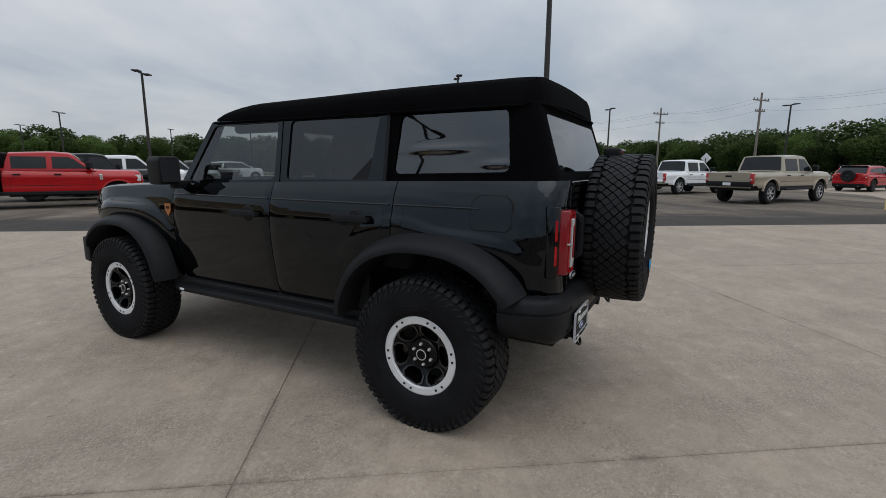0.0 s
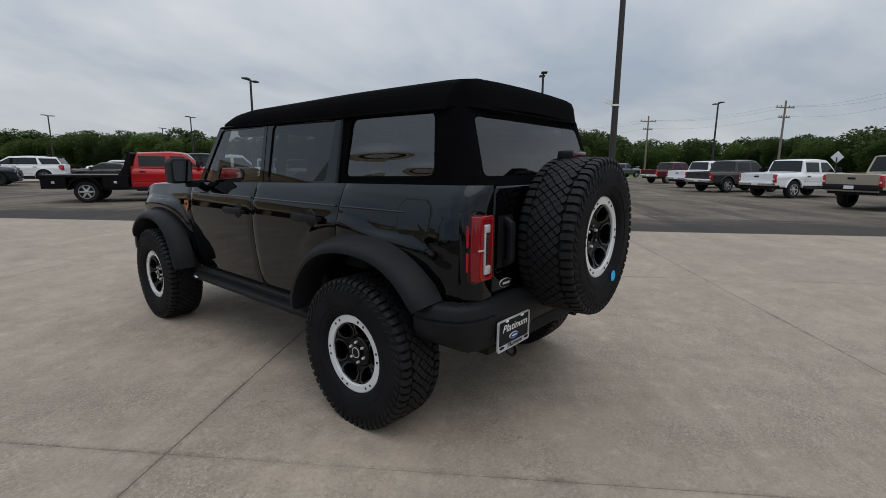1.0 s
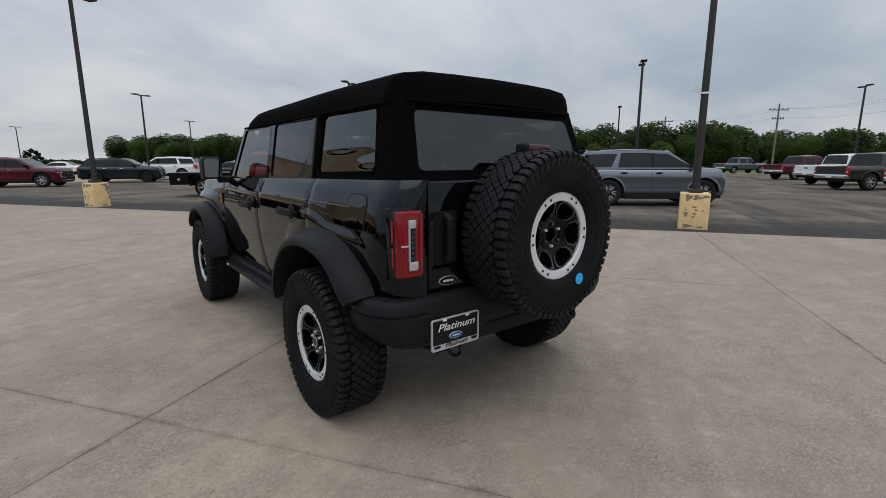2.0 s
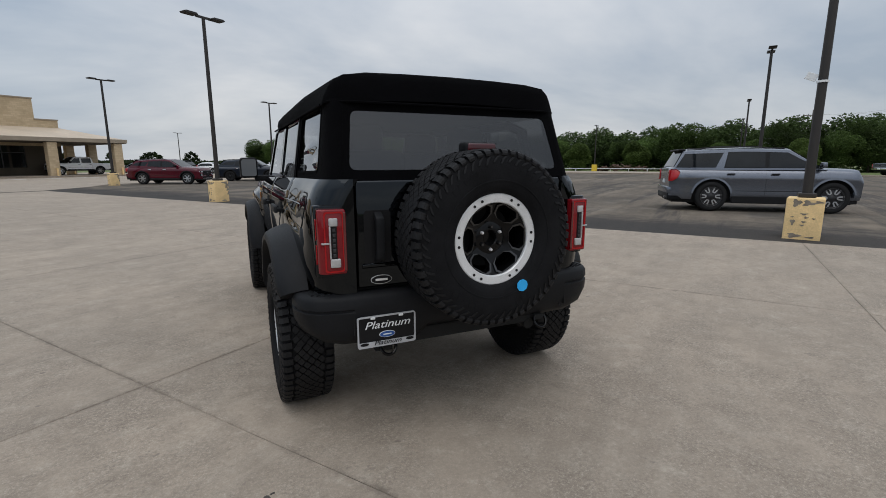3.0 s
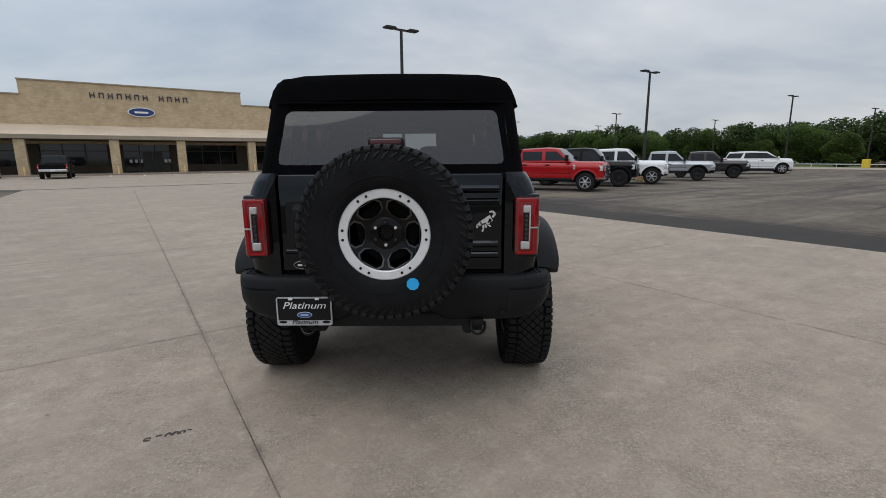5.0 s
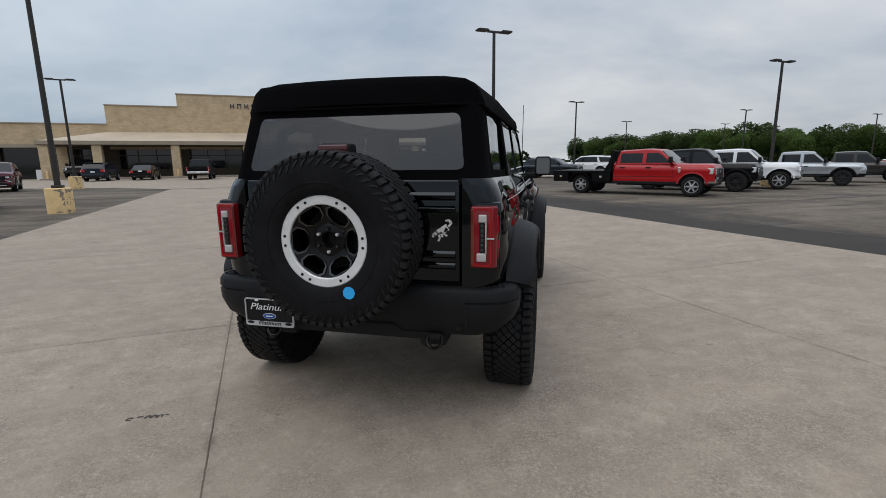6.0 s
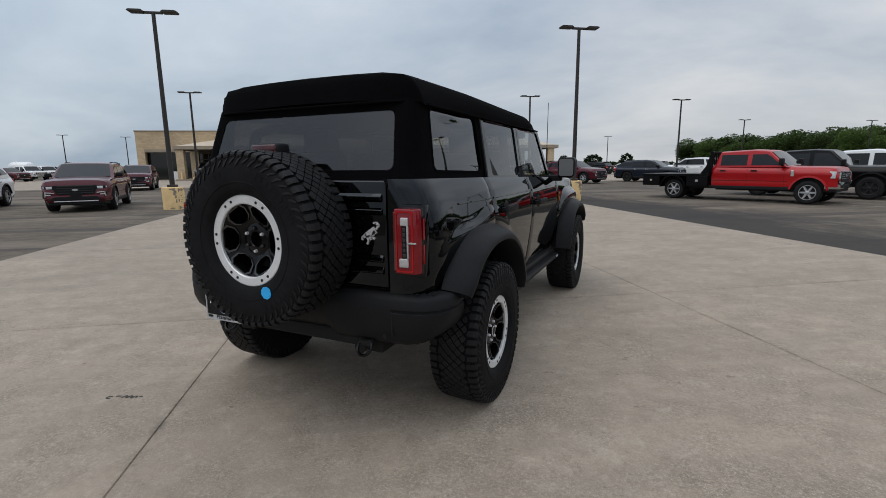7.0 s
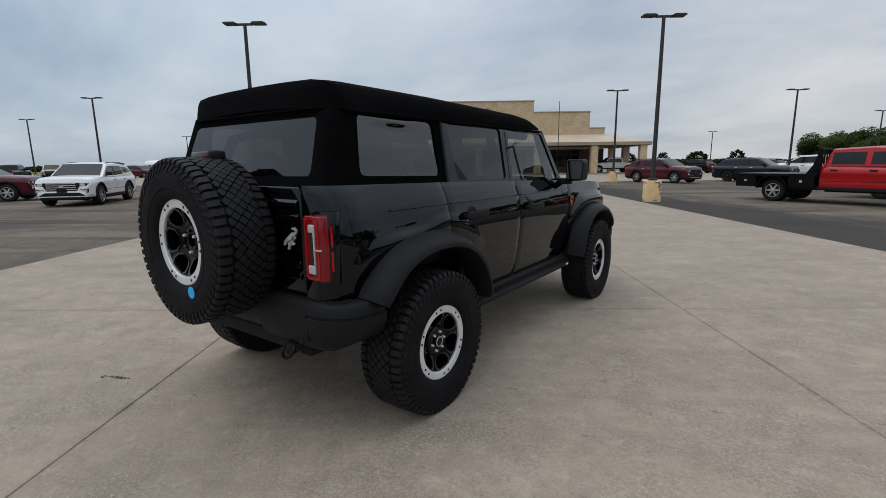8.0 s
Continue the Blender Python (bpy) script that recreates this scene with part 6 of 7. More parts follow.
    # roof-height door frames and glass
    for name, owner, outer, hole, gl in (
        ("rear_door", rd, [(0.355, 1.352), (1.205, 1.338), (1.205, 1.772), (0.355, 1.778)], [(0.470, 1.374), (1.150, 1.362), (1.138, 1.744), (0.415, 1.752)], DOOR_DARK),
        ("front_door", fd, [(1.215, 1.338), (2.275, 1.312), (1.945, 1.768), (1.215, 1.772)], [(1.262, 1.360), (2.185, 1.338), (1.908, 1.738), (1.255, 1.744)], DOOR_GLASS)):
        place = lambda p, r, d: (s * (0.772 - 0.155 * (r - 1.35) - d), p, r)
        part("window_frame", framed(round_poly(outer, 0.02), round_poly(hole, 0.035), place, 0.03), BODY, owner, smooth=True)
        pane = part("window", filled(round_poly(hole, 0.035), lambda p, r, d: place(p, r, d + 0.010), 0.004, back=False), gl, owner, "dark tinted glass")
        pane.visible_shadow = False
        if name == "rear_door":
            part("sail_trim", filled([(0.44, 1.372), (0.60, 1.372), (0.46, 1.50), (0.425, 1.50)], lambda p, r, d: place(p, r, d + 0.003), 0.006), FLARE, owner)
            part("frame_strip", filled([(0.340, 1.36), (0.362, 1.36), (0.362, 1.775), (0.340, 1.775)], lambda p, r, d: place(p, r, d - 0.006), 0.012), FLARE, owner)
    # soft quarter with its flexible window
    place = lambda p, r, d: (s * (0.752 - 0.125 * (r - 1.385) - d), p, r)
    outer = [(-0.52, 1.372), (0.345, 1.362), (0.345, 1.785), (-0.43, 1.785)]
    hole = [(-0.415, 1.425), (0.305, 1.408), (0.268, 1.742), (-0.385, 1.748)]
    sq = part("soft_quarter", framed(round_poly(outer, 0.005), round_poly(hole, 0.045), place, 0.012), FABRIC, suv, "black twill fabric side")
    part("seam", framed(round_poly([(p * 1.0 + (0.012 if p > 0 else -0.012), r + (0.012 if r > 1.6 else -0.012)) for p, r in hole], 0.05), round_poly(hole, 0.045), lambda p, r, d: place(p, r, d - 0.003), 0.004), FABRIC, sq)
    pane = part("window", soft_pane(hole, lambda p, r, d: place(p, r, d), ((0.58, 0.40, 0.23, 0.055, 0.0075), (0.10, 0.13, 0.10, 0.045, 0.006)) if s < 0 else ((0.47, 0.93, 0.16, 0.060, 0.0075),), s), PRIVACY_SIDE, sq, "dark flexible side window", smooth=60)
    pane.visible_shadow = False
    # fabric corner
    rows = []
    for z in np.linspace(1.372, 1.785, 8):
        f = (z - 1.385) / 0.39
        a, b = Vector((0.752 - 0.125 * (z - 1.385), -0.52 + 0.09 * f)), Vector((0.6745 - 0.0475 * f, -0.658 + 0.33 * (z - 1.385)))
        mid = Vector((a.x - 0.002, b.y + 0.004))
        rows.append([Vector((s * (a.x * (1 - t) ** 2 + mid.x * 2 * t * (1 - t) + b.x * t * t), a.y * (1 - t) ** 2 + mid.y * 2 * t * (1 - t) + b.y * t * t, z)) for t in np.linspace(0, 1, 9)])
    bm = grid(rows, flip=s > 0)
    bmesh.ops.recalc_face_normals(bm, faces=bm.faces[:])
    part("corner", bm, FABRIC, sq, smooth=60)
    # windscreen pillar
    part("pillar", prism([(2.275, 1.300), (2.215, 1.300), (1.882, 1.775), (1.950, 1.775)], s * 0.630, s * 0.702, "x", 0.012), BODY, suv, smooth=True)
    # mirror
    mr = thing_part("mirror", suv, (s * 0.972, 2.16, 1.415))
    part("housing", prism([(-0.080, -0.090), (-0.085, 0.07), (-0.066, 0.098), (0.062, 0.098), (0.083, 0.07), (0.079, -0.075), (0.062, -0.098), (-0.062, -0.102)], -0.065, 0.075, "y", 0.030, segments=4), TRIM, mr, "black mirror housing", smooth=True)
    mg = part("glass", prism(rounded_rect(0.136, 0.165, 0.02), -0.003, 0.003, "y"), MIRROR, mr)
    mg.location, mg.rotation_euler = (0, -0.070, 0), (radians(-3), 0, radians(s * 4))
    part("stalk", box(-s * 0.20, -s * 0.05, -0.02, 0.045, -0.135, -0.075, 0.015), FLARE, mr, smooth=True)
    # rear corner post of the body
    rows = []
    for z in np.linspace(0.80, 1.385, 16):
        xo = side_x(-0.694, z)
        rows.append([Vector((s * x, y, z)) for x, y in ((xo + 0.001, -0.690), (xo - 0.012, -0.699), (xo - 0.05, -0.702), (0.632, -0.702), (0.628, -0.696), (0.628, -0.66))])
    bm = grid(rows, flip=s > 0)
    bmesh.ops.recalc_face_normals(bm, faces=bm.faces[:])
    part("rear_corner", bm, BODY, suv, smooth=40)
    # tail lamp
    tl = thing_part("tail_lamp", suv, (0, 0, 0))
    plan = [(0.672, -0.62), (0.672, -0.700), (0.800, -0.700), (0.822, -0.688), (0.828, -0.668), (0.828, -0.640), (0.80, -0.62)]
    part("housing", prism([(s * p, r) for p, r in plan], 0.908, 1.264, "z", 0.012), BODY, tl, "gloss black surround", smooth=True)
    plan = [(0.686, -0.69), (0.686, -0.744), (0.786, -0.744), (0.806, -0.736), (0.817, -0.720), (0.8195, -0.704), (0.800, -0.690)]
    part("lens", prism([(s * p, r) for p, r in plan], 0.930, 1.246, "z", 0.010, segments=3), LENS, tl, "red lens", smooth=True)
    rim_o, rim_i = ([(s * (0.744 + w * p), 1.088 + h * r) for p, r in ((-1, -1), (1, -1), (1, 1), (-1, 1))] for w, h in ((0.0475, 0.148), (0.0405, 0.140)))
    part("lens_rim", framed(round_poly(rim_o, 0.016), round_poly(rim_i, 0.014), lambda p, r, d: (p, -0.7465 + d, r), 0.004), LENS_BAR, tl, "bright red lens edge")
    plan = [(0.700, -0.640), (0.700, -0.705), (0.8180, -0.7055), (0.8215, -0.640)]
    side_lens = part("side_lens", prism([(s * p, r) for p, r in plan], 0.924, 1.252, "z", 0.008, segments=2), LENS_SIDE, tl, "smoked side lens", smooth=True)
    for z0, z1 in ((0.968, 1.078), (1.088, 1.205)):
        part("side_bar", prism([(-0.694, z0 + 0.012), (-0.676, z0), (-0.668, z0), (-0.668, z1), (-0.676, z1), (-0.694, z1 - 0.012)], s * 0.815, s * 0.8225, "x", 0.001), LENS_BAR, side_lens, "bright red bar")
    for x0, x1, z0, z1 in ((0.726, 0.768, 1.166, 1.206), (0.716, 0.766, 0.964, 1.008), (0.760, 0.768, 1.006, 1.168)):
        part("reverse_lamp", box(s * x0, s * x1, -0.754, -0.738, z0, z1, 0.006, segments=3), LENS_CLEAR, tl, "frosted white lens", smooth=True)
    slot = part("lamp_slot", box(s * 0.730, s * 0.758, -0.7475, -0.738, 1.006, 1.168, 0.003), TRIM, tl)
    for k in range(6):
        part("slot_lens", box(s * 0.736, s * 0.753, -0.751, -0.746, 1.014 + 0.025 * k, 1.032 + 0.025 * k, 0.003), LENS_SMOKE, slot)
    part("lamp_bar", box(s * 0.766, s * 0.806, -0.7515, -0.738, 1.080, 1.088, 0.002), LENS_CLEAR, tl)
    part("lamp_rib", box(s * 0.6845, s * 0.700, -0.7475, -0.738, 0.945, 1.232, 0.003), LENS_DARK, tl)

# fuel door on its own side
yc, zc = -0.352, 1.215
for k, dz, mt, dx in ((1.07, 0, UNDER, 0.0012), (1.0, 0, BODY, 0.004)):
    pts = []
    loop = round_poly([(yc - 0.112 * k, zc - 0.062 * k), (yc - 0.09 * k, zc - 0.085 * k), (yc + 0.09 * k, zc - 0.085 * k), (yc + 0.112 * k, zc - 0.062 * k), (yc + 0.112 * k, zc + 0.05 * k), (yc + 0.075 * k, zc + 0.088 * k), (yc - 0.075 * k, zc + 0.088 * k), (yc - 0.112 * k, zc + 0.05 * k)], 0.02)
    bm = bmesh.new()
    mid = bm.verts.new((-(side_x(yc, zc) + dx), yc, zc))
    half = [bm.verts.new((-(side_x(yc + (a - yc) * 0.5, zc + (b - zc) * 0.5) + dx), yc + (a - yc) * 0.5, zc + (b - zc) * 0.5)) for a, b in loop]
    rim_ = [bm.verts.new((-(side_x(a, b) + dx), a, b)) for a, b in loop]
    back_ = [bm.verts.new((-(side_x(a, b) - 0.005), a, b)) for a, b in loop]
    for i in range(len(loop)):
        j = (i + 1) % len(loop)
        bm.faces.new((mid, half[i], half[j]))
        bm.faces.new((half[i], rim_[i], rim_[j], half[j]))
        bm.faces.new((rim_[i], back_[i], back_[j], rim_[j]))
    bmesh.ops.recalc_face_normals(bm, faces=bm.faces[:])
    part("fuel_door" if k == 1.0 else "fuel_door_gap", bm, mt, suv, smooth=40)

# ledge under the soft top
part("belt_ledge", prism([(-0.742, 0.34), (-0.742, -0.56), (-0.70, -0.66), (-0.64, -0.695), (0.64, -0.695), (0.70, -0.66), (0.742, -0.56), (0.742, 0.34), (0.60, 0.34), (0.60, -0.60), (-0.60, -0.60), (-0.60, 0.34)], 1.352, 1.371, "z"), BODY, suv)

# soft roof
TOP = [(-0.47, 1.934), (-0.40, 1.938), (0.0, 1.934), (0.6, 1.924), (1.1, 1.914), (1.5, 1.905), (1.72, 1.886), (1.86, 1.858), (1.93, 1.83)]
HALF = [(0.722, 1.752), (0.728, 1.795), (0.718, 1.846), (0.690, 1.884), (0.640, 1.908), (0.52, 1.924), (0.30, 1.931), (0.12, 1.933), (0.0, 1.934)]
rows = []
for y in np.linspace(1.93, -0.44, 44):
    t = interp(TOP, y)
    sag = 0.004 * math.cos((y - 0.35) * 5.2)
    half = [(x * (1 - 0.06 * max(0, (y - 1.6)) / 0.33 - 0.045 * min(1, max(0, (0.3 - y) / 0.7)) * min(1, (z - 1.752) / 0.08)), 1.752 + (z - 1.752) * (t - 1.752) / 0.182 + sag * (1 - x / 0.72)) for x, z in HALF]
    rows.append([Vector((-x, y, z)) for x, z in half] + [Vector((x, y, z)) for x, z in half[-2::-1]])
for yk, zk in ((-0.490, 1.922), (-0.518, 1.902), (-0.534, 1.87), (-0.543, 1.83), (-0.550, 1.79), (-0.554, 1.765)):
    half = [(x * (1 - 0.045 * min(1, (z - 1.752) / 0.08)), min(z, zk + 0.022 * (1 - (x / 0.7) ** 2))) for x, z in HALF]
    rows.append([Vector((sg * x, yk + 0.085 * max(0, (x - 0.52) / 0.2) ** 2, z)) for sg, seq in ((-1, half), (1, half[-2::-1])) for x, z in seq])
bm = grid(rows)
bmesh.ops.recalc_face_normals(bm, faces=bm.faces[:])
soft = part("soft_roof", bm, FABRIC, suv, "black twill soft top", smooth=45)
pts = [(-0.724, y, 1.757) for y in np.linspace(1.90, -0.43, 12)]
for s in (-1, 1):
    part("piping", tube([(s * 0.723, y, z) for _, y, z in pts], 0.007, 6), FABRIC, soft)
part("piping", tube([(x, -0.557 + 0.085 * max(0, (abs(x) - 0.52) / 0.2) ** 2, 1.768) for x in np.linspace(-0.70, 0.70, 21)], 0.007, 6), FABRIC, soft)
part("headliner", box(-0.66, 0.66, -0.40, 1.80, 1.740, 1.765), UNDER, soft)

# soft rear with its window
rear_y = lambda z: -0.658 + 0.33 * (z - 1.385)
place = lambda p, r, d: (p, rear_y(r) + d, r)
outer = [(-0.675, 1.372), (0.675, 1.372), (0.625, 1.79), (-0.625, 1.79)]
hole = [(-0.634, 1.428), (0.634, 1.428), (0.594, 1.727), (-0.594, 1.727)]
sr = part("soft_rear", framed(round_poly(outer, 0.005), round_poly(hole, 0.04), place, 0.012), FABRIC, suv, "black twill fabric back")
pane = part("rear_window", filled(round_poly(hole, 0.04), lambda p, r, d: place(p, r, d + 0.003), 0.003, back=False), PRIVACY, sr, "dark flexible rear window")
pane.visible_shadow = False

# tailgate
gate = part("tailgate", box(-0.622, 0.622, -0.700, -0.64, 0.832, 1.378, 0.012, segments=3), BODY, suv, "gloss black swing tailgate", smooth=True)
part("upper_rib", prism([(-0.700, 1.270), (-0.716, 1.282), (-0.716, 1.300), (-0.700, 1.316)], 0.10, 0.60, "x", 0.003), BODY, gate)
part("upper_rib", prism([(-0.700, 1.205), (-0.712, 1.214), (-0.712, 1.232), (-0.700, 1.244)], 0.10, 0.60, "x", 0.003), BODY, gate)
for z in (0.925, 0.985):
    part("lower_rib", prism([(-0.700, z - 0.02), (-0.714, z - 0.010), (-0.714, z + 0.008), (-0.700, z + 0.022)], 0.10, 0.60, "x", 0.003), BODY, gate)
part("lower_band", prism([(-0.700, 0.935), (-0.708, 0.942), (-0.708, 0.955), (-0.700, 0.962)], -0.60, -0.36, "x", 0.002), BODY, gate)
h = part("pull_handle", prism([(-0.700, 0.955), (-0.748, 0.985), (-0.752, 1.02), (-0.752, 1.16), (-0.748, 1.195), (-0.700, 1.225), (-0.700, 1.19), (-0.722, 1.17), (-0.722, 1.01), (-0.700, 0.99)], -0.535, -0.492, "x", 0.006), FLARE, gate, "black grab handle", smooth=True)
part("handle_recess", prism([(-0.585, 0.965), (-0.575, 0.95), (-0.455, 0.95), (-0.445, 0.965), (-0.445, 1.215), (-0.455, 1.23), (-0.575, 1.23), (-0.585, 1.215)], -0.7025, -0.698, "y"), TRIM, gate)
# emblems as plain shapes
ell = lambda a, b, cx, cz: [(cx + a * math.cos(t), cz + b * math.sin(t)) for t in np.linspace(0, 2 * math.pi, 33)[:-1]]
em = part("oval_emblem", prism(ell(0.0565, 0.0235, -0.502, 0.872), -0.706, -0.699, "y"), STEEL, gate, "chrome-rimmed dark oval emblem")
part("oval_face", prism(ell(0.054, 0.021, -0.502, 0.872), -0.708, -0.705, "y"), TRIM, em)
part("oval_script", box(-0.535, -0.470, -0.710, -0.7075, 0.866, 0.878, 0.003), STEEL, em)
emblem = bmesh.new()
limb = lambda x0, z0, x1, z1, w0, w1: prism([(x0 - w0 * (z1 - z0) / math.dist((x0, z0), (x1, z1)), z0 + w0 * (x1 - x0) / math.dist((x0, z0), (x1, z1))), (x0 + w0 * (z1 - z0) / math.dist((x0, z0), (x1, z1)), z0 - w0 * (x1 - x0) / math.dist((x0, z0), (x1, z1))), (x1 + w1 * (z1 - z0) / math.dist((x0, z0), (x1, z1)), z1 - w1 * (x1 - x0) / math.dist((x0, z0), (x1, z1))), (x1 - w1 * (z1 - z0) / math.dist((x0, z0), (x1, z1)), z1 + w1 * (x1 - x0) / math.dist((x0, z0), (x1, z1)))], -0.709, -0.699, "y", bm=emblem)
for x0, z0, x1, z1, w0, w1 in ((0.500, 1.098, 0.555, 1.138, 0.013, 0.017), (0.505, 1.104, 0.484, 1.086, 0.011, 0.007), (0.486, 1.089, 0.480, 1.070, 0.008, 0.004), (0.508, 1.098, 0.516, 1.068, 0.007, 0.004), (0.516, 1.068, 0.508, 1.046, 0.004, 0.005), (0.520, 1.104, 0.530, 1.072, 0.007, 0.003), (0.552, 1.130, 0.536, 1.094, 0.009, 0.004), (0.536, 1.094, 0.552, 1.080, 0.004, 0.004), (0.560, 1.142, 0.574, 1.166, 0.005, 0.005), (0.574, 1.166, 0.560, 1.182, 0.005, 0.006), (0.560, 1.182, 0.544, 1.178, 0.006, 0.003)):
    x0, x1, w0, w1 = 0.525 + (x0 - 0.525) * 1.08, 0.525 + (x1 - 0.525) * 1.08, w0, w1 * 1.1
    limb(x0, 1.115 + (z0 - 1.115) * 0.82, x1, 1.115 + (z1 - 1.115) * 0.82, w0, w1)
tagged(part("chrome_emblem", emblem, STEEL, gate), "small chrome emblem shape", kind="stuff")

# spare carrier and third brake lamp
part("spare_bracket", box(-0.16, 0.16, -0.80, -0.69, 0.95, 1.24, 0.02), UNDER, gate)
lamp = part("brake_lamp_arm", prism([(-0.70, 1.36), (-0.74, 1.40), (-0.76, 1.52), (-0.79, 1.535), (-0.79, 1.50), (-0.775, 1.38), (-0.74, 1.33)], -0.045, 0.045, "x", 0.006), FLARE, gate)
part("lamp_shell", box(-0.090, 0.090, -0.850, -0.755, 1.510, 1.566, 0.016, segments=3), FLARE, lamp, smooth=True)
part("lamp_lens", box(-0.080, 0.080, -0.858, -0.840, 1.516, 1.560, 0.010, segments=3), LENS_MID, lamp, "red brake lamp lens", smooth=True)

# rear bumper swept round the corners
plan = [(0.918, -0.43), (0.926, -0.52), (0.915, -0.60), (0.880, -0.672), (0.820, -0.716), (0.72, -0.738), (0.665, -0.742), (0.655, -0.743), (0.50, -0.752), (0.30, -0.757), (0.245, -0.758), (0.0, -0.760)]
plan = plan + [(-x, y) for x, y in plan[-2::-1]]
prof = [(-0.15, 0.812), (-0.045, 0.814), (-0.014, 0.806), (0.0, 0.786), (0.004, 0.742), (-0.006, 0.736), (-0.006, 0.728), (0.004, 0.722), (0.0, 0.640), (-0.022, 0.575), (-0.06, 0.540), (-0.14, 0.530)]
rows = []
for i, (x, y) in enumerate(plan):
    a, b = Vector(plan[max(i - 1, 0)]), Vector(plan[min(i + 1, len(plan) - 1)])
    t = (b - a).normalized()
    nrm = Vector((-t.y, t.x))
    if nrm.dot(Vector((x, y + 0.2))) < 0:
        nrm = -nrm
    lift_ = 0.055 * max(0, (abs(x) - 0.70) / 0.22) ** 1.5 + 0.045 * (1 if abs(x) < 0.28 else 0)
    line = []
    for d, z in prof:
        f = min(1, max(0, (0.80 - z) / 0.27))
        if d == -0.006 and abs(x) < 0.66:
            d = 0.004
        line.append(Vector((x + nrm.x * d, y + nrm.y * d, z + lift_ * f * (1 if z < 0.7 else 0.3))))
    rows.append(line)
bm = grid(rows)
bm.verts.ensure_lookup_table()
bm.faces.new(bm.verts[:len(prof)])
bm.faces.new(bm.verts[-len(prof):][::-1])
bmesh.ops.recalc_face_normals(bm, faces=bm.faces[:])
bumper = part("rear_bumper", bm, FLARE, suv, "black moulded rear bumper", smooth=42)
for s in (-1, 1):
    for i in range(9):
        x = s * (0.64 + 0.026 * i)
        yy = interp([(0.60, -0.62), (0.80, -0.615), (0.90, -0.56)], abs(x))
        part("tread_rib", box(x - 0.007, x + 0.007, yy - 0.07, yy + 0.02, 0.810, 0.818, 0.002), FLARE, bumper)
    part("panel_seam", box(s * 0.660 - 0.003, s * 0.660 + 0.003, -0.7455, -0.730, 0.600, 0.730), UNDER, bumper)
    hook = part("recovery_loop", tube([(s * 0.485 + 0.042 * math.cos(a), -0.735 - 0.026 * math.sin(a), 0.518 - 0.040 * math.sin(a)) for a in np.linspace(-0.5, math.pi + 0.5, 14)], 0.0085, 8), RIM, suv, "black steel recovery loop", smooth=True)
    part("hook_mount", box(s * 0.485 - 0.035, s * 0.485 + 0.035, -0.73, -0.60, 0.515, 0.548, 0.008), UNDER, hook)
    part("sensor", lathe([(0, 0.004), (0.012, 0.004), (0.013, 0.0)], 12, pose(s * 0.62, -0.7495, 0.60, 0, 0, -90)), TRIM, bumper)

# dealer plate on the bumper
plate = thing_part("licence_plate", suv, (-0.497, -0.762, 0.617))
part("backing", prism(rounded_rect(0.305, 0.158, 0.010), 0.0, 0.006, "y"), TRIM, plate)
part("frame", framed(rounded_rect(0.312, 0.165, 0.012), [(p, r + 0.011) for p, r in rounded_rect(0.298, 0.130, 0.006)], lambda p, r, d: (p, -0.006 + d, r), 0.010), PLATE_GREY, plate, "silver-grey plate frame")


def words(text, size, place, mat, parent, shear=0.0, name="lettering"):
    cu = bpy.data.curves.new(name, "FONT")
    cu.body, cu.size, cu.extrude, cu.align_x, cu.align_y, cu.shear = text, size, 0.0006, "CENTER", "CENTER", shear
    cu.offset = size * 0.002
    ob = bpy.data.objects.new(name, cu)
    scene.collection.objects.link(ob)
    bpy.context.view_layer.update()
    me = bpy.data.meshes.new_from_object(ob.evaluated_get(bpy.context.evaluated_depsgraph_get()))
    bpy.data.objects.remove(ob)
    me.materials.append(mat)
    o = new(name, me)
    o.parent = parent
    o.matrix_basis = pose(*place, 90, 0, 0)
    return o


words("Platinum", 0.055, (0.0, -0.0075, 0.034), SIGN_WHITE, plate, 0.3).scale.x = 1.28
words("Platinum", 0.034, (0.0, -0.0085, -0.062), TRIM, plate, 0.3).scale.x = 1.25
badge_ = part("plate_oval", prism(ell(0.0425, 0.0172, 0, -0.021), -0.004, 0.001, "y"), SIGN_WHITE, plate)
part("oval_face", prism(ell(0.040, 0.0150, 0, -0.021), -0.0055, -0.003, "y"), PLATE_BLUE, badge_)
part("oval_script", box(-0.022, 0.022, -0.0065, -0.005, -0.024, -0.018, 0.002), SIGN_WHITE, badge_)
for s in (-1, 1):
    part("frame_tab", prism(ell(0.022, 0.008, s * 0.122, -0.062), -0.0075, -0.005, "y"), TRIM, plate)
    part("frame_screw", box(s * 0.075 - 0.012, s * 0.075 + 0.012, -0.009, 0.0, 0.066, 0.078, 0.003), SIGN_WHITE, plate)

# bonnet, cowl, screen, nose
rows = []
for y in np.linspace(2.24, 3.64, 20):
    z = interp(BELT, y)
    xo = side_x(y, z - 0.002)
    dip = 0.04 * max(0, (y - 3.52) / 0.12) ** 2
    rows.append([Vector((x, y, z + h_ - dip)) for x, h_ in ((-xo, 0.0), (-xo + 0.02, 0.012), (-0.70, 0.022), (-0.66, 0.018), (-0.40, 0.036), (0, 0.044), (0.40, 0.036), (0.66, 0.018), (0.70, 0.022), (xo - 0.02, 0.012), (xo, 0.0))])
bm = grid(rows)
bmesh.ops.recalc_face_normals(bm, faces=bm.faces[:])
part("bonnet", bm, BODY, suv, smooth=30)
place = lambda p, r, d: (p, 2.225 - (r - 1.31) * 0.72 - d, r)
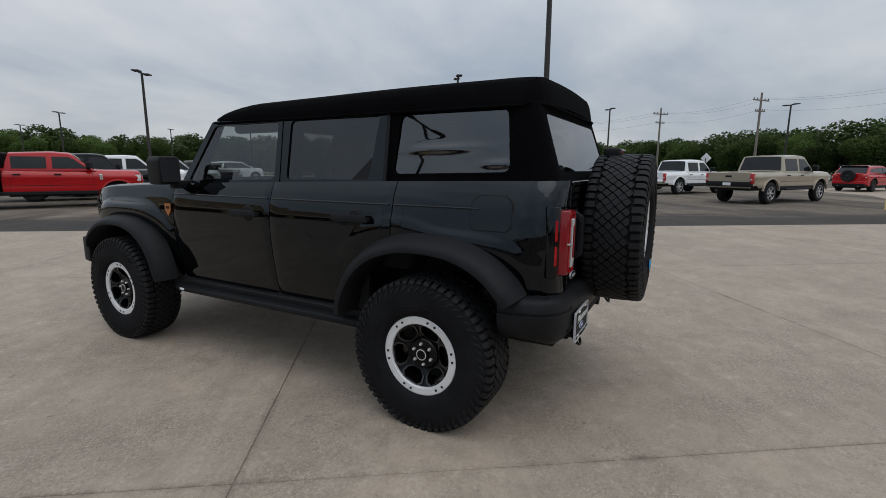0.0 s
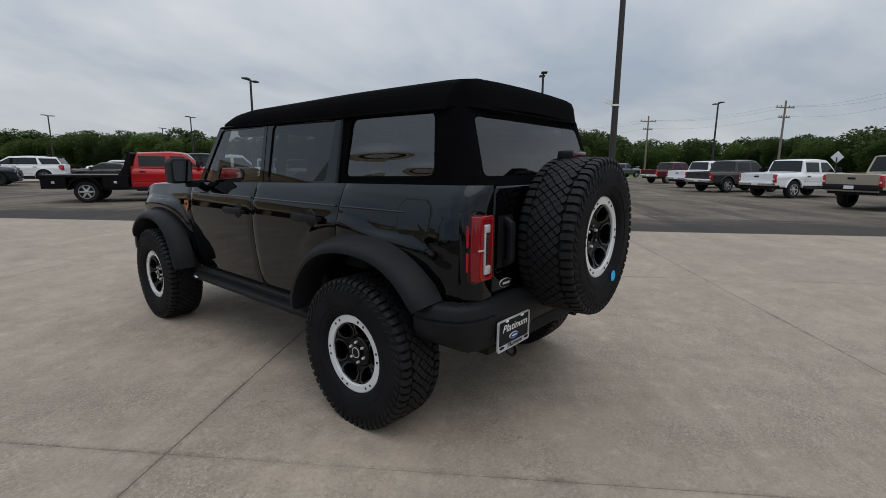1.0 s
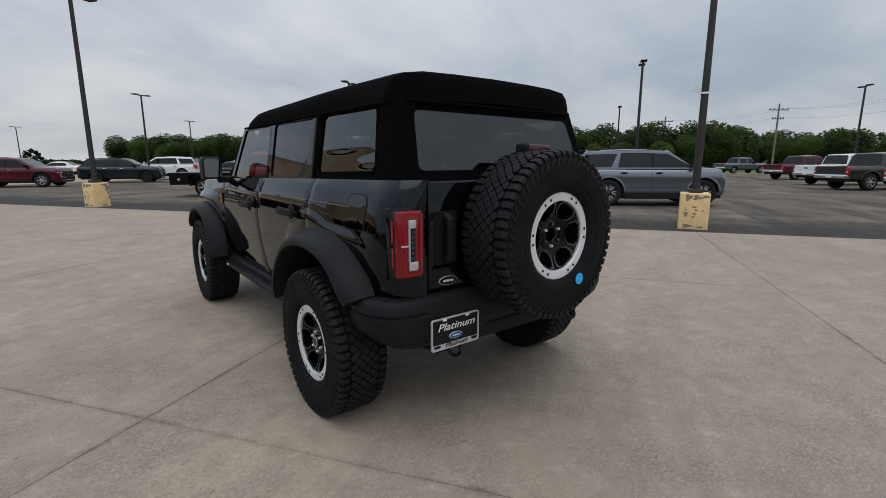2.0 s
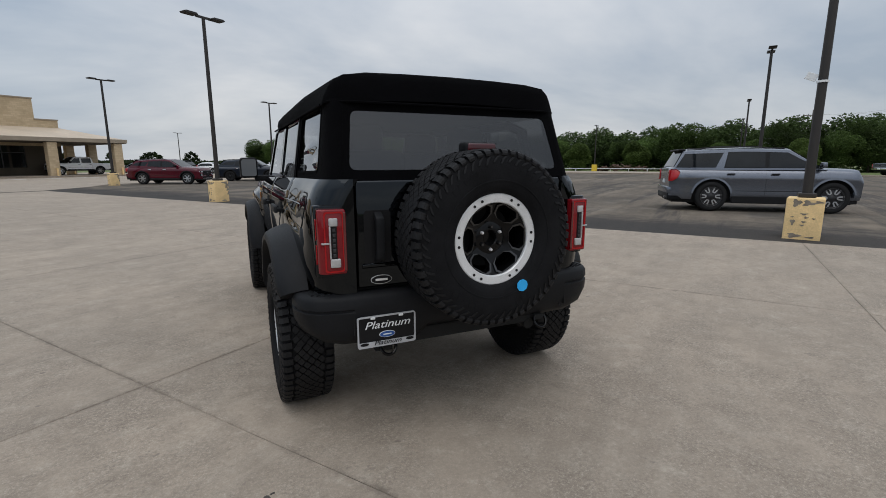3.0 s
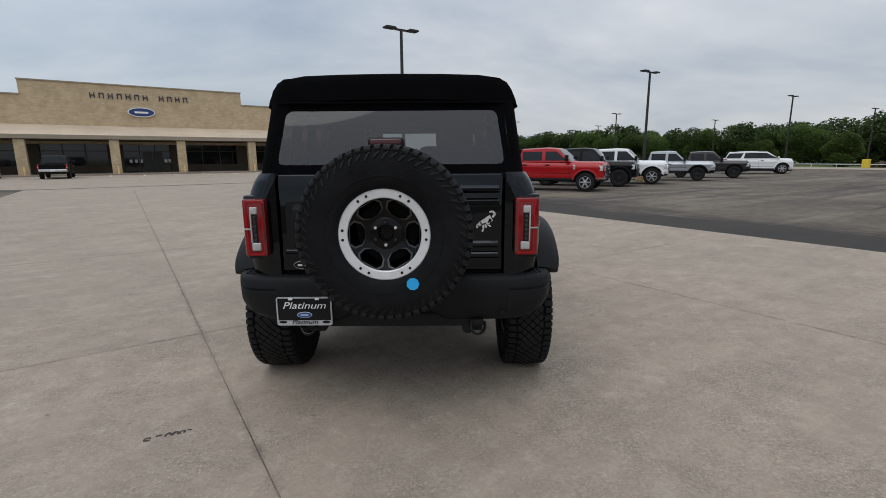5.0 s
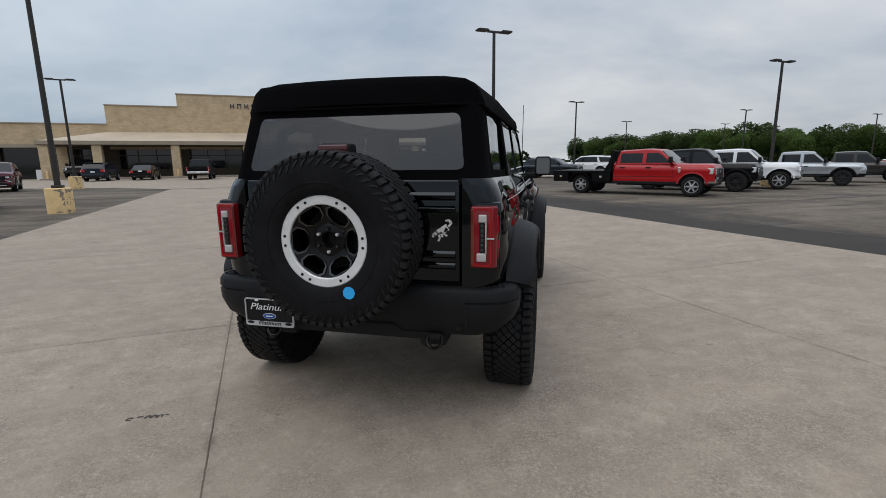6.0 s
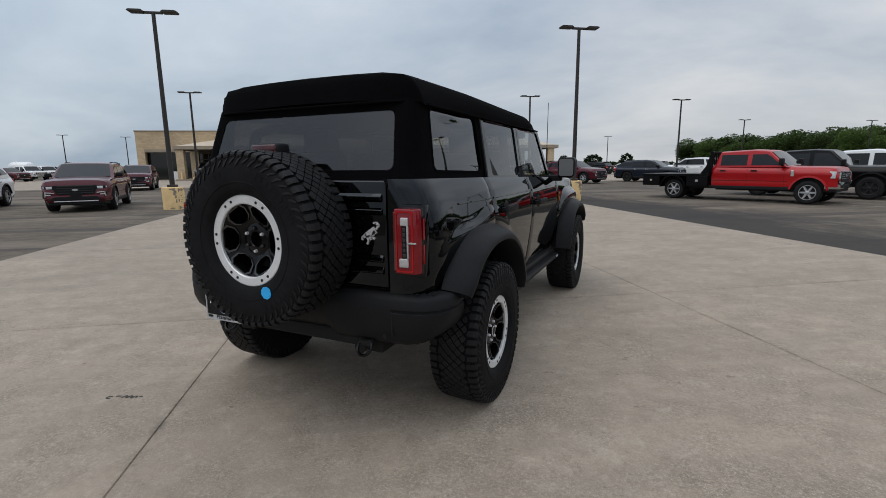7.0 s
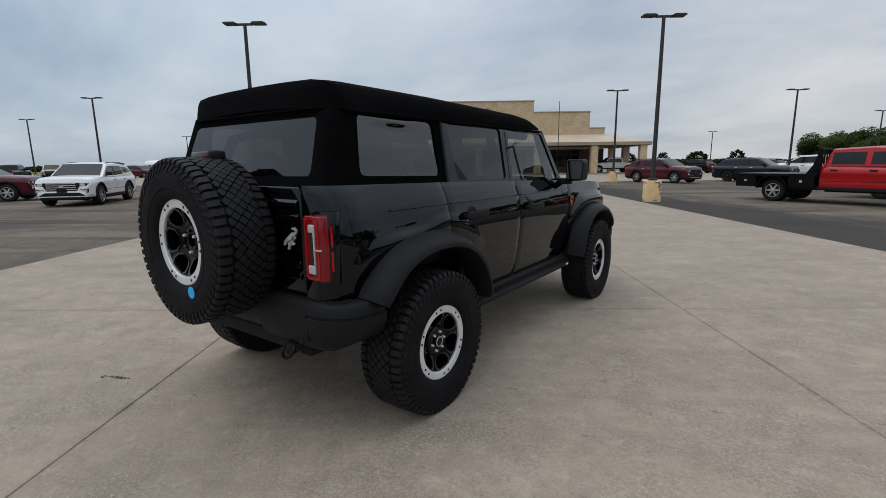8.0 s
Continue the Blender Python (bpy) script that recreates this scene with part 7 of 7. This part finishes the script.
w = part("windscreen", filled([(-0.70, 1.325), (0.70, 1.325), (0.645, 1.765), (-0.645, 1.765)], place, back=False), SCREEN, suv)
w.visible_shadow = False
part("header_rail", box(-0.66, 0.66, 1.84, 1.94, 1.745, 1.775, 0.01), BODY, suv)
part("grille", box(-0.74, 0.74, 3.56, 3.65, 0.90, 1.16, 0.02), TRIM, suv)
for s in (-1, 1):
    part("headlight", lathe([(0, 0.02), (0.08, 0.015), (0.10, 0.0), (0.10, -0.05)], 24, pose(s * 0.60, 3.65, 1.04, 0, 0, 90)), LAMP_CLEAR, suv, smooth=True)
plan = [(-0.96, 3.40), (-0.93, 3.56), (-0.78, 3.70), (-0.50, 3.74), (0.50, 3.74), (0.78, 3.70), (0.93, 3.56), (0.96, 3.40), (0.80, 3.42), (-0.80, 3.42)]
part("front_bumper", prism(plan, 0.60, 0.82, "z", 0.02), FLARE, suv, smooth=True)
part("front_panel", box(-0.72, 0.72, 3.44, 3.52, 0.55, 1.12), UNDER, suv)
part("antenna", rod((0.735, 2.27, 1.30), (0.745, 2.245, 2.06), 0.0045, 6, 0.003), TRIM, suv)
part("antenna_base", lathe([(0, 0.03), (0.018, 0.02), (0.024, -0.01)], 12, pose(0.735, 2.27, 1.30, 0, -90, 0)), TRIM, suv)

# floor, chassis and running gear
part("floor_pan", box(-0.76, 0.76, -0.66, 3.40, 0.545, 0.60), UNDER, suv)
part("inner_side", box(-0.80, -0.775, 0.46, 2.36, 0.56, 1.30), UNDER, suv)
part("inner_side", box(0.775, 0.80, 0.46, 2.36, 0.56, 1.30), UNDER, suv)
part("firewall", box(-0.76, 0.76, 2.30, 2.36, 0.56, 1.29), UNDER, suv)
part("rear_inner", box(-0.62, 0.62, -0.655, -0.62, 0.58, 1.36), UNDER, suv)
for s in (-1, 1):
    part("frame_rail", box(s * 0.42, s * 0.52, -0.62, 3.45, 0.44, 0.56, 0.01), UNDER, suv)
    part("shock_absorber", rod((s * 0.55, -0.16, 0.36), (s * 0.50, -0.10, 0.85), 0.035, 10), UNDER, suv)
    part("coil_spring", tube([(s * 0.50 + 0.06 * math.cos(a), 0.06 * math.sin(a) + 0.02, 0.46 + a * 0.008) for a in np.linspace(0, 38, 90)], 0.009, 6), UNDER, suv)
    part("control_arm", rod((s * 0.50, 2.80, 0.40), (s * 0.74, 2.95, 0.40), 0.03, 8), UNDER, suv)
part("rear_axle", rod((-0.72, 0, HUB_Z), (0.72, 0, HUB_Z), 0.045, 12), UNDER, suv)
part("differential", lathe([(0, -0.12), (0.10, -0.10), (0.13, 0.0), (0.10, 0.10), (0, 0.12)], 16, pose(0.0, 0, HUB_Z)), UNDER, suv, smooth=True)
part("prop_shaft", rod((0, 0.12, 0.45), (0, 1.6, 0.52), 0.035, 10), UNDER, suv)
part("silencer", rod((-0.35, -0.42, 0.50), (0.35, -0.42, 0.50), 0.09, 14), UNDER, suv)
part("exhaust_pipe", tube([(0.34, -0.42, 0.50), (0.42, -0.48, 0.50), (0.43, -0.58, 0.50), (0.43, -0.70, 0.49)], 0.034, 12), UNDER, suv, smooth=True)
part("tow_beam", box(-0.52, 0.52, -0.70, -0.60, 0.50, 0.58, 0.01), UNDER, suv)
part("spare_well", box(-0.40, 0.40, -0.60, -0.25, 0.50, 0.55, 0.01), UNDER, suv)

# cabin: seats, dash, wheel, sport bar
for x, y in ((-0.37, 1.18), (0.37, 1.18), (-0.37, 0.32), (0.37, 0.32)):
    seat = thing_part("seat", suv, (x, y, 0))
    part("cushion", box(-0.25, 0.25, -0.05, 0.46, 0.80, 0.95, 0.05, segments=3), CLOTH, seat, smooth=True)
    part("backrest", box(-0.25, 0.25, -0.07, 0.07, 0.92, 1.46, 0.05, segments=3, m=pose(0, -0.10, 0.10, 10, 0, 0)), CLOTH, seat, smooth=True)
    part("headrest", box(-0.13, 0.13, -0.05, 0.05, 1.50, 1.68, 0.04, segments=3, m=pose(0, -0.04, 0.04, 8, 0, 0)), CLOTH, seat, smooth=True)
part("dashboard", box(-0.72, 0.72, 1.95, 2.25, 0.95, 1.25, 0.04), TRIM, suv)
part("steering_wheel", tube([(-0.37 + 0.18 * math.cos(a), 1.78 + 0.06 * math.sin(a), 1.18 + 0.17 * math.sin(a)) for a in np.linspace(0, 2 * math.pi, 25)[:-1]], 0.016, 8, closed=True), TRIM, suv)
for s in (-1, 1):
    part("sport_bar", tube([(s * 0.62, -0.45, 1.30), (s * 0.61, -0.30, 1.66), (s * 0.60, -0.15, 1.71), (s * 0.60, 1.15, 1.72), (s * 0.60, 1.80, 1.72)], 0.035, 8), TRIM, suv)
    part("bar_post", rod((s * 0.66, 1.18, 1.30), (s * 0.60, 1.18, 1.72), 0.035, 8), TRIM, suv)
part("cross_bar", rod((-0.60, 1.15, 1.72), (0.60, 1.15, 1.72), 0.035, 8), TRIM, suv)

# wheels: beadlock-style ring, six split spokes, all-terrain tyre
carcass = [(0.226, 0.128), (0.236, 0.143), (0.262, 0.154), (0.31, 0.160), (0.36, 0.158), (0.395, 0.150), (0.417, 0.142), (0.421, 0.118), (0.420, 0.06), (0.420, 0.0)]
carcass = carcass + [(r, -x) for r, x in carcass[-2::-1]]


def lug(verts, faces, ring_a, ring_b):
    b = len(verts)
    verts += ring_a + ring_b
    n = len(ring_a)
    faces.append(tuple(range(b, b + n)))
    for i in range(n):
        j = (i + 1) % n
        faces.append((b + i, b + n + i, b + n + j, b + j))


def tread():
    verts, faces = [], []
    at = lambda a, r, x: Vector((x, r * math.cos(a), r * math.sin(a)))
    # crown: lozenge blocks in staggered columns, parted by crossing slanted grooves
    m_ = 52
    pitch = 2 * math.pi / m_
    weave = lambda a, j: 0.0042 * math.sin(14.5 * a + 0.5 * j)
    for j in range(6):
        for i in range(m_):
            c = pitch * (i + 0.5 * (j % 2))
            hw, hl = 0.0240, pitch * 0.5 * 0.85
            poly = [(-1.0, -0.10), (-0.56, -0.46), (-0.10, -0.96), (0.12, -0.94), (0.52, -0.46), (1.0, 0.10), (0.56, 0.46), (0.10, 0.96), (-0.12, 0.94), (-0.52, 0.46)]
            ring = []
            for p, q in poly:
                a = c + hl * q
                x = 0.0284 * (j - 2.5) + weave(a, j) + hw * p
                ring.append((a, max(-0.089, min(0.089, x))))
            lug(verts, faces, [at(a, 0.4385 - 0.35 * x * x, x) for a, x in ring], [at(a + (a - c) * 0.05, 0.417, x) for a, x in ring])
    # shoulder blocks folding down on to the sidewall, long and short in turn
    n = 58
    p = 2 * math.pi / n
    for i in range(n):
        even = i % 2
        for sgn in (-1, 1):
            off = p * (i + (0.5 if sgn > 0 else 0))
            lo, hi = (0.05, 0.76) if even else (0.08, 0.72)
            inner_x = 0.0935 + (0.0 if even else 0.007)
            strip = [(inner_x, 0.4365, 0.05, 0.0), (0.132, 0.4345, 0.0, 0.0), (0.1475, 0.4280, 0.02, 0.01), (0.1530, 0.4170, 0.04, 0.02), (0.1525, 0.4060 if even else 0.4100, 0.06, 0.05)]
            for (xa, ra, ka, na), (xb, rb, kb, nb) in zip(strip, strip[1:]):
                la, ha, lb, hb = lo + ka + na, hi + ka - na, lo + kb + nb, hi + kb - nb
                top = [at(off + p * la, ra, sgn * xa), at(off + p * ha, ra, sgn * xa), at(off + p * hb, rb, sgn * xb), at(off + p * lb, rb, sgn * xb)]
                base_ = [at(off + p * la, ra - 0.016, sgn * (xa - 0.006)), at(off + p * ha, ra - 0.016, sgn * (xa - 0.006)), at(off + p * hb, rb - 0.010, sgn * (xb - 0.012)), at(off + p * lb, rb - 0.010, sgn * (xb - 0.012))]
                lug(verts, faces, top if sgn > 0 else top[::-1], base_ if sgn > 0 else base_[::-1])
            # slanting hooks moulded on the sidewall under every block
            skin = lambda r: interp([(0.31, 0.1600), (0.36, 0.1580), (0.395, 0.1500), (0.417, 0.142)], r)
            foot = 0.366 if even else 0.374
            for (r0, t0, w0), (r1, t1, w1) in (((0.402, 0.05, 0.13), (0.389, 0.42, 0.17)), ((0.389, 0.42, 0.17), (foot, 0.74, 0.12))):
                quad = [(r0, t0 - w0), (r0, t0 + w0), (r1, t1 + w1), (r1, t1 - w1)]
                outer_, inner_ = ([at(off + p * (0.2 + t), r * k, sgn * (skin(r) + d)) for r, t in quad] for d, k in ((0.0048, 1.0), (-0.002, 1.0)))
                lug(verts, faces, outer_ if sgn > 0 else outer_[::-1], inner_ if sgn > 0 else inner_[::-1])
    return verts, faces


def mesh_of(name, bm, mat, smooth=None):
    ob = part(name, bm, mat, None, smooth=smooth)
    me = ob.data
    bpy.data.objects.remove(ob)
    return me


bm = lathe(carcass, 80)
for sgn in (-1, 1):
    lathe([(0.284, sgn * 0.1562), (0.285, sgn * 0.1592), (0.290, sgn * 0.1600), (0.292, sgn * 0.1580)], 80, bm=bm)
TYRE_ME = mesh_of("tyre", bm, TYRE, 50)
v_, f_ = tread()
TREAD_ME = bpy.data.meshes.new("tread")
TREAD_ME.from_pydata(v_, [], f_)
TREAD_ME.materials.append(TREAD_TOP)
# raised sidewall bars where the maker's lettering sits
bm = bmesh.new()
for start, count in ((20, 9), (200, 9), (110, 5), (290, 5)):
    for i in range(count):
        a = radians(start + i * 6.2)
        prism([(0.322, -0.0115), (0.352, -0.0115), (0.352, 0.0115), (0.322, 0.0115)], 0.157, 0.1604, "x", bm=bm)
        bmesh.ops.rotate(bm, cent=(0, 0, 0), matrix=pose(0, 0, 0, math.degrees(a), 0, 0).to_3x3(), verts=bm.verts[-8:])
MARK_ME = mesh_of("sidewall_relief", bm, TYRE)
RING_ME = mesh_of("beadlock_ring", lathe([(0.181, 0.112), (0.181, 0.124), (0.185, 0.128), (0.222, 0.130), (0.2285, 0.126), (0.230, 0.114)], 72), RING, 30)
RIM_ME = mesh_of("barrel", lathe([(0.229, 0.112), (0.200, 0.112), (0.186, 0.118), (0.180, 0.110), (0.176, 0.06), (0.178, -0.13), (0.226, -0.135)], 64), RIM, 40)
DISC_ME = mesh_of("brake_disc", lathe([(0.05, 0.0), (0.155, 0.0), (0.155, -0.02), (0.05, -0.02)], 40), UNDER)
bm = bmesh.new()
bm_lip = bmesh.new()
dish = lambda r: 0.060 + 0.050 * max(0, r - 0.07) / 0.113
polar = lambda pts: [(r, radians(t)) for r, t in pts]
outer = polar([(0.070, -30), (0.125, -30), (0.184, -30), (0.186, -10), (0.186, 10), (0.184, 30), (0.125, 30), (0.070, 30)])
hole = polar([(0.103, -13), (0.128, -23.5), (0.160, -22), (0.176, -14), (0.176, 14), (0.160, 22), (0.128, 23.5), (0.103, 13)])
lip_o = [(r + (0.006 if r > 0.14 else -0.006 if r < 0.1 else 0), t * 1.16) for r, t in hole]
for i in range(6):
    spin = radians(60 * i)
    framed(outer, hole, lambda r, t, d: (dish(r) - d, r * math.cos(t + spin), r * math.sin(t + spin)), 0.035, bm)
    framed(lip_o, hole, lambda r, t, d: (dish(r) + 0.008 - d, r * math.cos(t + spin), r * math.sin(t + spin)), 0.012, bm_lip)
LIP_ME = mesh_of("spoke_lip", bm_lip, RIM_LIP, 40)
SPOKE_ME = mesh_of("spokes", bm, RIM, 40)
HUB_ME = mesh_of("hub", lathe([(0.088, 0.05), (0.088, 0.078), (0.080, 0.086), (0.040, 0.088), (0.038, 0.100), (0.034, 0.104), (0, 0.105)], 36), RIM, 35)
SPARE_HUB_ME = mesh_of("hub", lathe([(0.086, 0.05), (0.084, 0.064), (0.074, 0.070), (0.040, 0.071), (0.036, 0.066), (0.034, 0.030), (0, 0.030)], 36), RIM, 35)
CAP_ME = mesh_of("hub_cap", lathe([(0.031, 0.103), (0.031, 0.106), (0.027, 0.1065), (0.027, 0.105)], 28, closed=True), STEEL)
NUT_ME = mesh_of("lug_nut", lathe([(0.0085, 0.082), (0.0085, 0.099), (0.006, 0.104), (0, 0.1045)], 8), STEEL)
NUT_DARK_ME = mesh_of("lug_nut", lathe([(0.0105, 0.082), (0.0105, 0.100), (0.007, 0.105), (0, 0.105)], 6), RIM_LIP)
BOLT_ME = mesh_of("ring_bolt", lathe([(0.0070, 0.1275), (0.0070, 0.1315), (0, 0.1315)], 12), TRIM)


def big_wheel(m, name):
    w = thing_part(name, suv, (0, 0, 0))
    w.matrix_basis = m

    def put(nm, me, parent, label=""):
        o = new(nm, me)
        o.parent = parent
        return tagged(o, label)

    t = put("tyre", TYRE_ME, w, "black all-terrain tyre")
    tagged(put("tread", TREAD_ME, t), "chunky tread blocks", kind="stuff")
    tagged(put("sidewall_relief", MARK_ME, t), kind="stuff")
    r = put("rim", RIM_ME, w, "gloss black six-spoke rim")
    put("spokes", SPOKE_ME, r)
    tagged(put("spoke_lip", LIP_ME, r), kind="stuff")
    put("hub", HUB_ME if name == "wheel" else SPARE_HUB_ME, r)
    if name == "wheel":
        put("hub_cap", CAP_ME, r)
    put("brake_disc", DISC_ME, w)
    ring = put("beadlock_ring", RING_ME, w, "bright machined ring")
    for i in range(6):
        nut = put("lug_nut", NUT_ME if name == "wheel" or i % 2 == 0 else NUT_DARK_ME, r)
        a = radians(60 * i + 30)
        nut.location = (0 if name == "wheel" else -0.018, 0.058 * math.cos(a), 0.058 * math.sin(a))
    for i in range(6):
        for d in (-6.5, 6.5):
            b = put("ring_bolt", BOLT_ME, ring)
            a = radians(60 * i + d)
            b.location = (0, 0.2055 * math.cos(a), 0.2055 * math.sin(a))
    return w


SLIM = Matrix.Diagonal((0.935, 1, 1, 1))        # the road tyres are a little narrower than the spare
MID_X = 0.966 - 0.128 * 0.935
big_wheel(pose(-MID_X, 0, HUB_Z, 8, 0, 180) @ SLIM, "wheel")
big_wheel(pose(-MID_X, AXLE_F, HUB_Z, 25, 0, 180) @ SLIM, "wheel")
big_wheel(pose(MID_X, 0, HUB_Z, 40, 0, 0) @ SLIM, "wheel")
big_wheel(pose(MID_X, AXLE_F, HUB_Z, 12, 0, 0) @ SLIM, "wheel")
spare = big_wheel(pose(0, -1.004 + 0.128, 1.089, 0, 0, -90) @ Matrix.Scale(1.013, 4), "spare_wheel")
part("sticker", lathe([(0, 0.0), (0.032, 0.0), (0.032, -0.003)], 9, pose(0.139, -1.0425, 0.848, 0, 0, -90)), BLUE_SPOT, suv, "round blue paper sticker")
